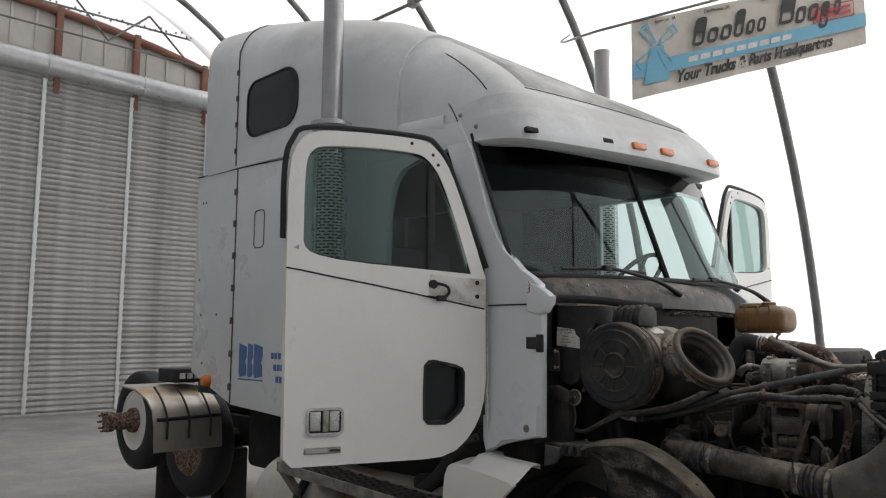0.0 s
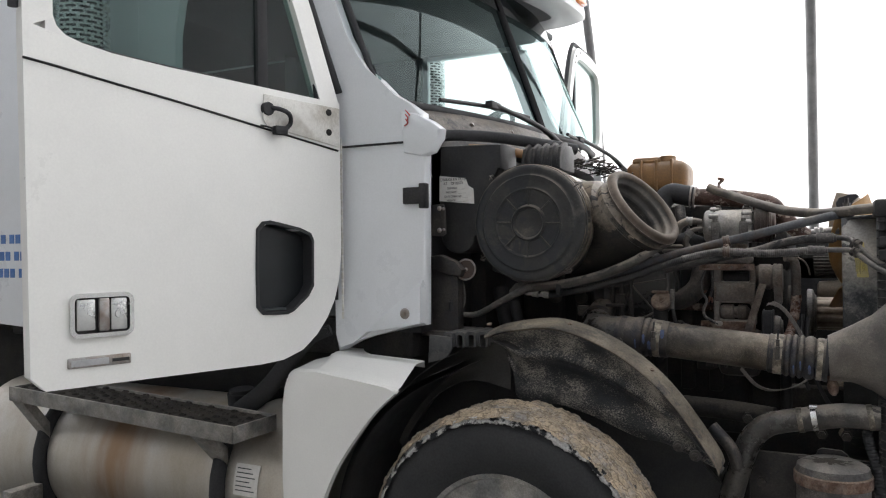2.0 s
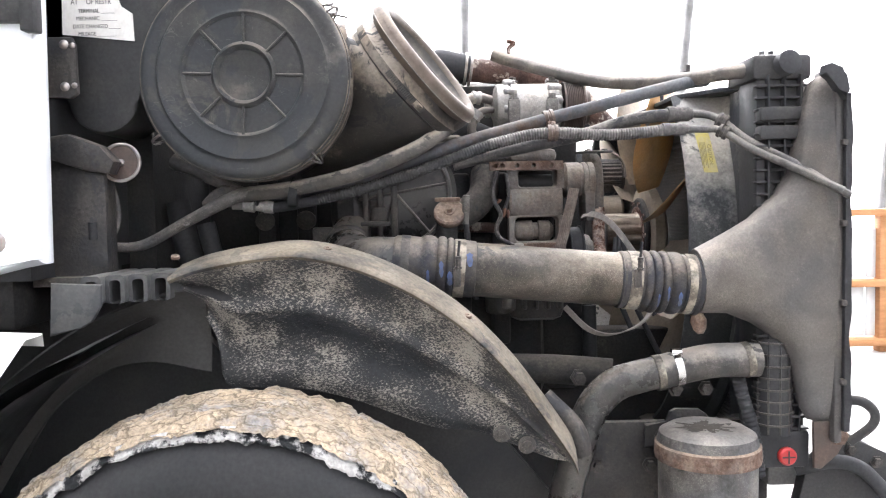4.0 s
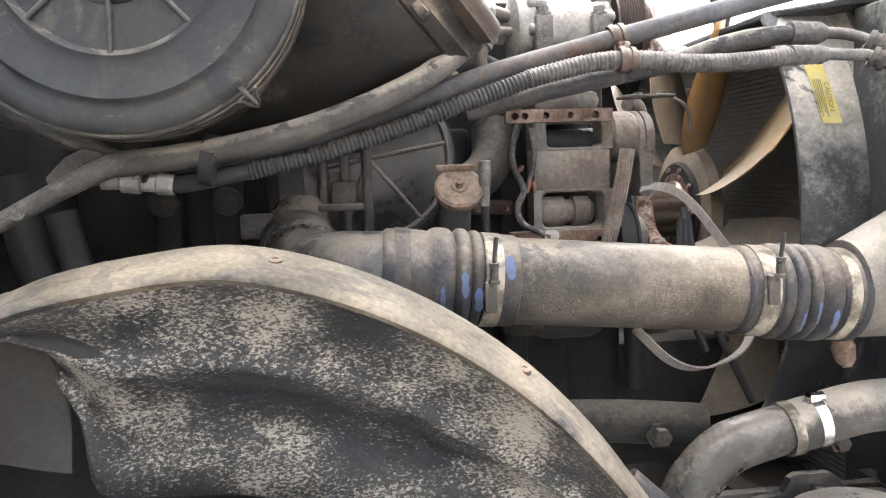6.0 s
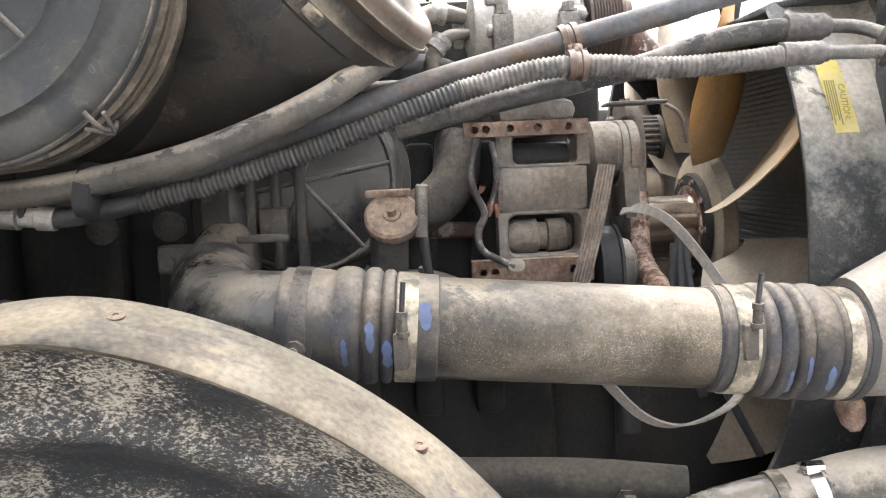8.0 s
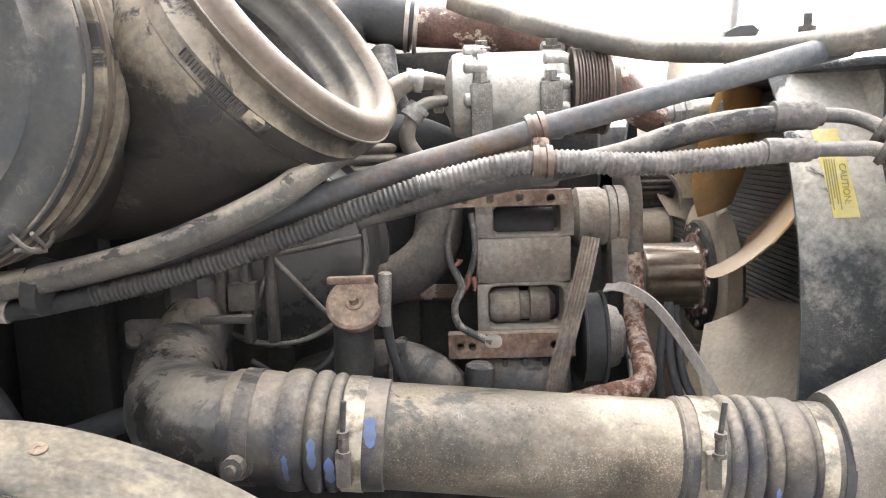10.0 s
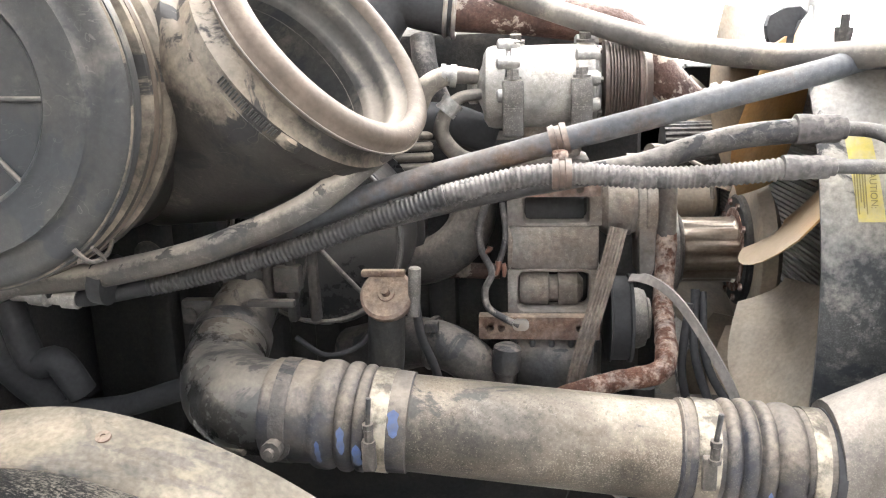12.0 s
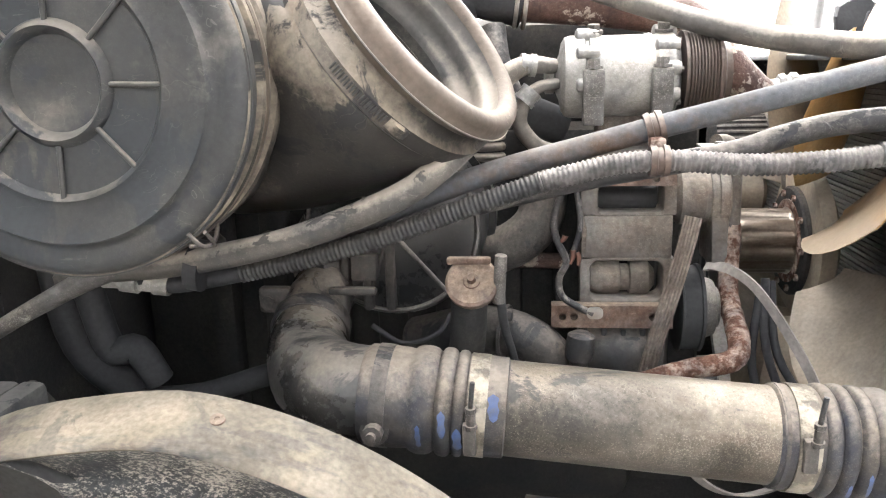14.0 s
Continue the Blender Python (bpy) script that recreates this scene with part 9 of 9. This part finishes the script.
lathe(b, (-1.1, 3.62, 1.64), (0.05, 0, 1), [(-0.03, 0.008), (0.0, 0.012), (0.006, 0.012), (0.006, 0.006), (0.022, 0.006), (0.022, 0)], 8)
part("shroud_bolt", b, "cast", truck)
b = nb()
tube(b, [(-1.516, 3.782, 1.715), (-1.52, 3.78, 1.74), (-1.505, 3.78, 1.755), (-1.525, 3.78, 1.76)], 0.006, 8, 4)
part("hose_hook", b, "rust", truck)

# lower coolant pipe, fuel canister and brackets
b = nb()
tube(b, [(-1.475, 3.42, 0.58), (-1.447, 3.41, 0.69), (-1.416, 3.41, 0.8), (-1.386, 3.41, 0.878), (-1.34, 3.41, 0.927), (-1.28, 3.41, 0.947), (-1.2, 3.41, 0.962)], [0.036, 0.036, 0.036, 0.037, 0.037, 0.036, 0.035], 24, 6)
lw = part("lower_pipe", b, "elbow", truck, "grey coolant pipe bending down with a bright clamp")
b = nb()
tube(b, [(-1.245, 3.41, 0.953), (-1.2, 3.41, 0.963), (-1.12, 3.41, 0.978), (-1.02, 3.41, 0.978)], 0.0375, 24, 5)
part("hose_sleeve", b, "midhose", lw, "dusty black rubber sleeve")
for p, mt in (((-1.2, 3.41, 0.963), "chrome"), ((-1.24, 3.41, 0.954), "band"), ((-1.045, 3.41, 0.979), "band")):
    b = nb()
    lathe(b, p, (1, 0, 0.16), [(-0.008, 0.037), (-0.008, 0.0395), (0.008, 0.0395), (0.008, 0.037)], 28, False)
    if mt == "chrome":
        lathe(b, V(p) + V((-0.004, -0.01, 0.038)), (1, 0, 0), [(-0.01, 0.0), (-0.01, 0.008), (0.012, 0.008), (0.012, 0)], 10)
    part("clamp", b, mt, lw)
b = nb()
tube(b, [(-1.62, 3.55, 0.945), (-1.45, 3.53, 0.942), (-1.32, 3.5, 0.935)], 0.034, 18, 3)
part("cross_pipe", b, "dark", truck, "dark cross pipe")
b = nb()
bolt(b, (-1.4, 3.49, 0.93), (0, -1, 0), 0.014, 0.02)
part("pipe_bolt", b, "cast", truck)
b = nb()
tube(b, [(-1.5, 3.36, 0.92), (-1.44, 3.34, 0.86), (-1.42, 3.34, 0.8)], 0.02, 10, 4)
part("stub_pipe", b, "cast", truck)
b = nb()
lathe(b, (-1.15, 3.36, 0.846), (0, 0, -1), [(-0.004, 0.0), (-0.004, 0.04), (0.0, 0.08), (0.012, 0.1), (0.03, 0.105), (0.04, 0.107), (0.046, 0.103), (0.06, 0.103), (0.4, 0.1), (0.4, 0)], 44)
can = part("fuel_canister", b, "grey", truck, "grey steel canister with rusty rim")
b = nb()
lathe(b, (-1.15, 3.36, 0.815), (0, 0, -1), [(0, 0.1055), (0.004, 0.1095), (0.03, 0.1105), (0.036, 0.1095), (0.038, 0.103)], 44, False)
part("rim_band", b, "rustflange", can)
b = nb()
rows = []
for k in range(121):
    a = 2 * math.pi * k / 120
    q = 0.05 + 0.03 * noise.fractal(V((math.cos(a) * 2.2, math.sin(a) * 2.2, 3)), 0.6, 2.2, 6)
    rows.append([V((-1.16 + q * 1.1 * math.cos(a) * f, 3.35 + q * 0.8 * math.sin(a) * f, 0.8512 - 0.0016 * f)) for f in (0.02, 0.5, 1)])
ringed(b, rows, closed=False)
part("worn_top", b, "dark", can)
b = nb()
prism(b, [(-1.25, 0.818), (-1.2, 0.822), (-1.192, 0.847), (-1.18, 0.854), (-1.125, 0.852), (-1.108, 0.84), (-1.09, 0.815), (-0.99, 0.812), (-0.99, 0.77), (-1.12, 0.765), (-1.25, 0.765)], 3.478, 3.492, 0.003)
box(b, (-1.4, 3.5, 0.6), (-0.99, 3.52, 0.82), 0.005)
plate = part("canister_bracket", b, "cast", truck, "black canister bracket with bolts")
for x, z in ((-1.213, 0.79), (-1.146, 0.821), (-1.36, 0.725), (-1.24, 0.725), (-1.18, 0.9), (-1.11, 0.9)):
    b = nb()
    bolt(b, (x, 3.48, z), (0, -1, 0), 0.012, 0.016)
    part("bolt", b, "cast", plate)
b = nb()
tube(b, [(-1.06, 3.43, 0.97), (-1.05, 3.42, 0.9), (-1.03, 3.41, 0.82), (-1.02, 3.4, 0.72)], 0.014, 10, 4, ribs=0.01, rib=0.002)
part("drain_hose", b, "rubber", truck)
# bay floor behind everything: sump, and a crossmember stretched to block light beyond
b = nb()
box(b, (-1.9, 3.95, 0.42), (-1.3, 4.4, 0.85), 0.05)
part("sump", b, "dark", truck, "black oil sump")
b = nb()
box(b, (-1.15, 3.6, 0.4), (-0.9, 5.3, 0.72), 0.03)
part("crossmember", b, "dark", truck)
b = nb()
tube(b, [(-2.09, 3.2, 0.52), (-2.09, 5.1, 0.52)], 0.07, 12, 0)
part("front_axle", b, "dark", truck)
for pts, r in (([(-2.26, 3.55, 1.3), (-2.235, 3.55, 1.205), (-2.195, 3.55, 1.205), (-2.17, 3.56, 1.15)], 0.022), ([(-2.2, 3.56, 1.12), (-2.1, 3.55, 1.135), (-2.01, 3.55, 1.163), (-1.97, 3.6, 1.16)], 0.017), ([(-2.34, 3.6, 1.35), (-2.3, 3.58, 1.2), (-2.22, 3.6, 1.1)], 0.03), ([(-1.24, 3.75, 1.26), (-1.24, 3.72, 1.15), (-1.19, 3.7, 1.02), (-1.13, 3.7, 0.9)], 0.007), ([(-1.225, 3.77, 1.25), (-1.22, 3.73, 1.14), (-1.16, 3.7, 1.04)], 0.007), ([(-1.25, 3.74, 1.24), (-1.26, 3.72, 1.12), (-1.22, 3.7, 1.0)], 0.007), ([(-1.3, 3.85, 1.05), (-1.3, 3.84, 0.9)], 0.02)):
    b = nb()
    tube(b, pts, r, 10, 5)
    part("dark_hose", b, "rubber", truck, "black hose deep in the bay")
# far inner fender and the pipe in front of it
b = nb()
box(b, (-1.62, 5.0, 1.3), (-0.93, 5.1, 1.56), 0.04)
part("far_fender", b, "lidplastic", truck, "grey inner fender on the far side")
b = nb()
tube(b, [(-1.5, 4.7, 1.605), (-1.25, 4.65, 1.62), (-1.1, 4.6, 1.63)], 0.012, 14, 5)
part("far_pipe", b, "rubber", truck, "black pipe on the far side")
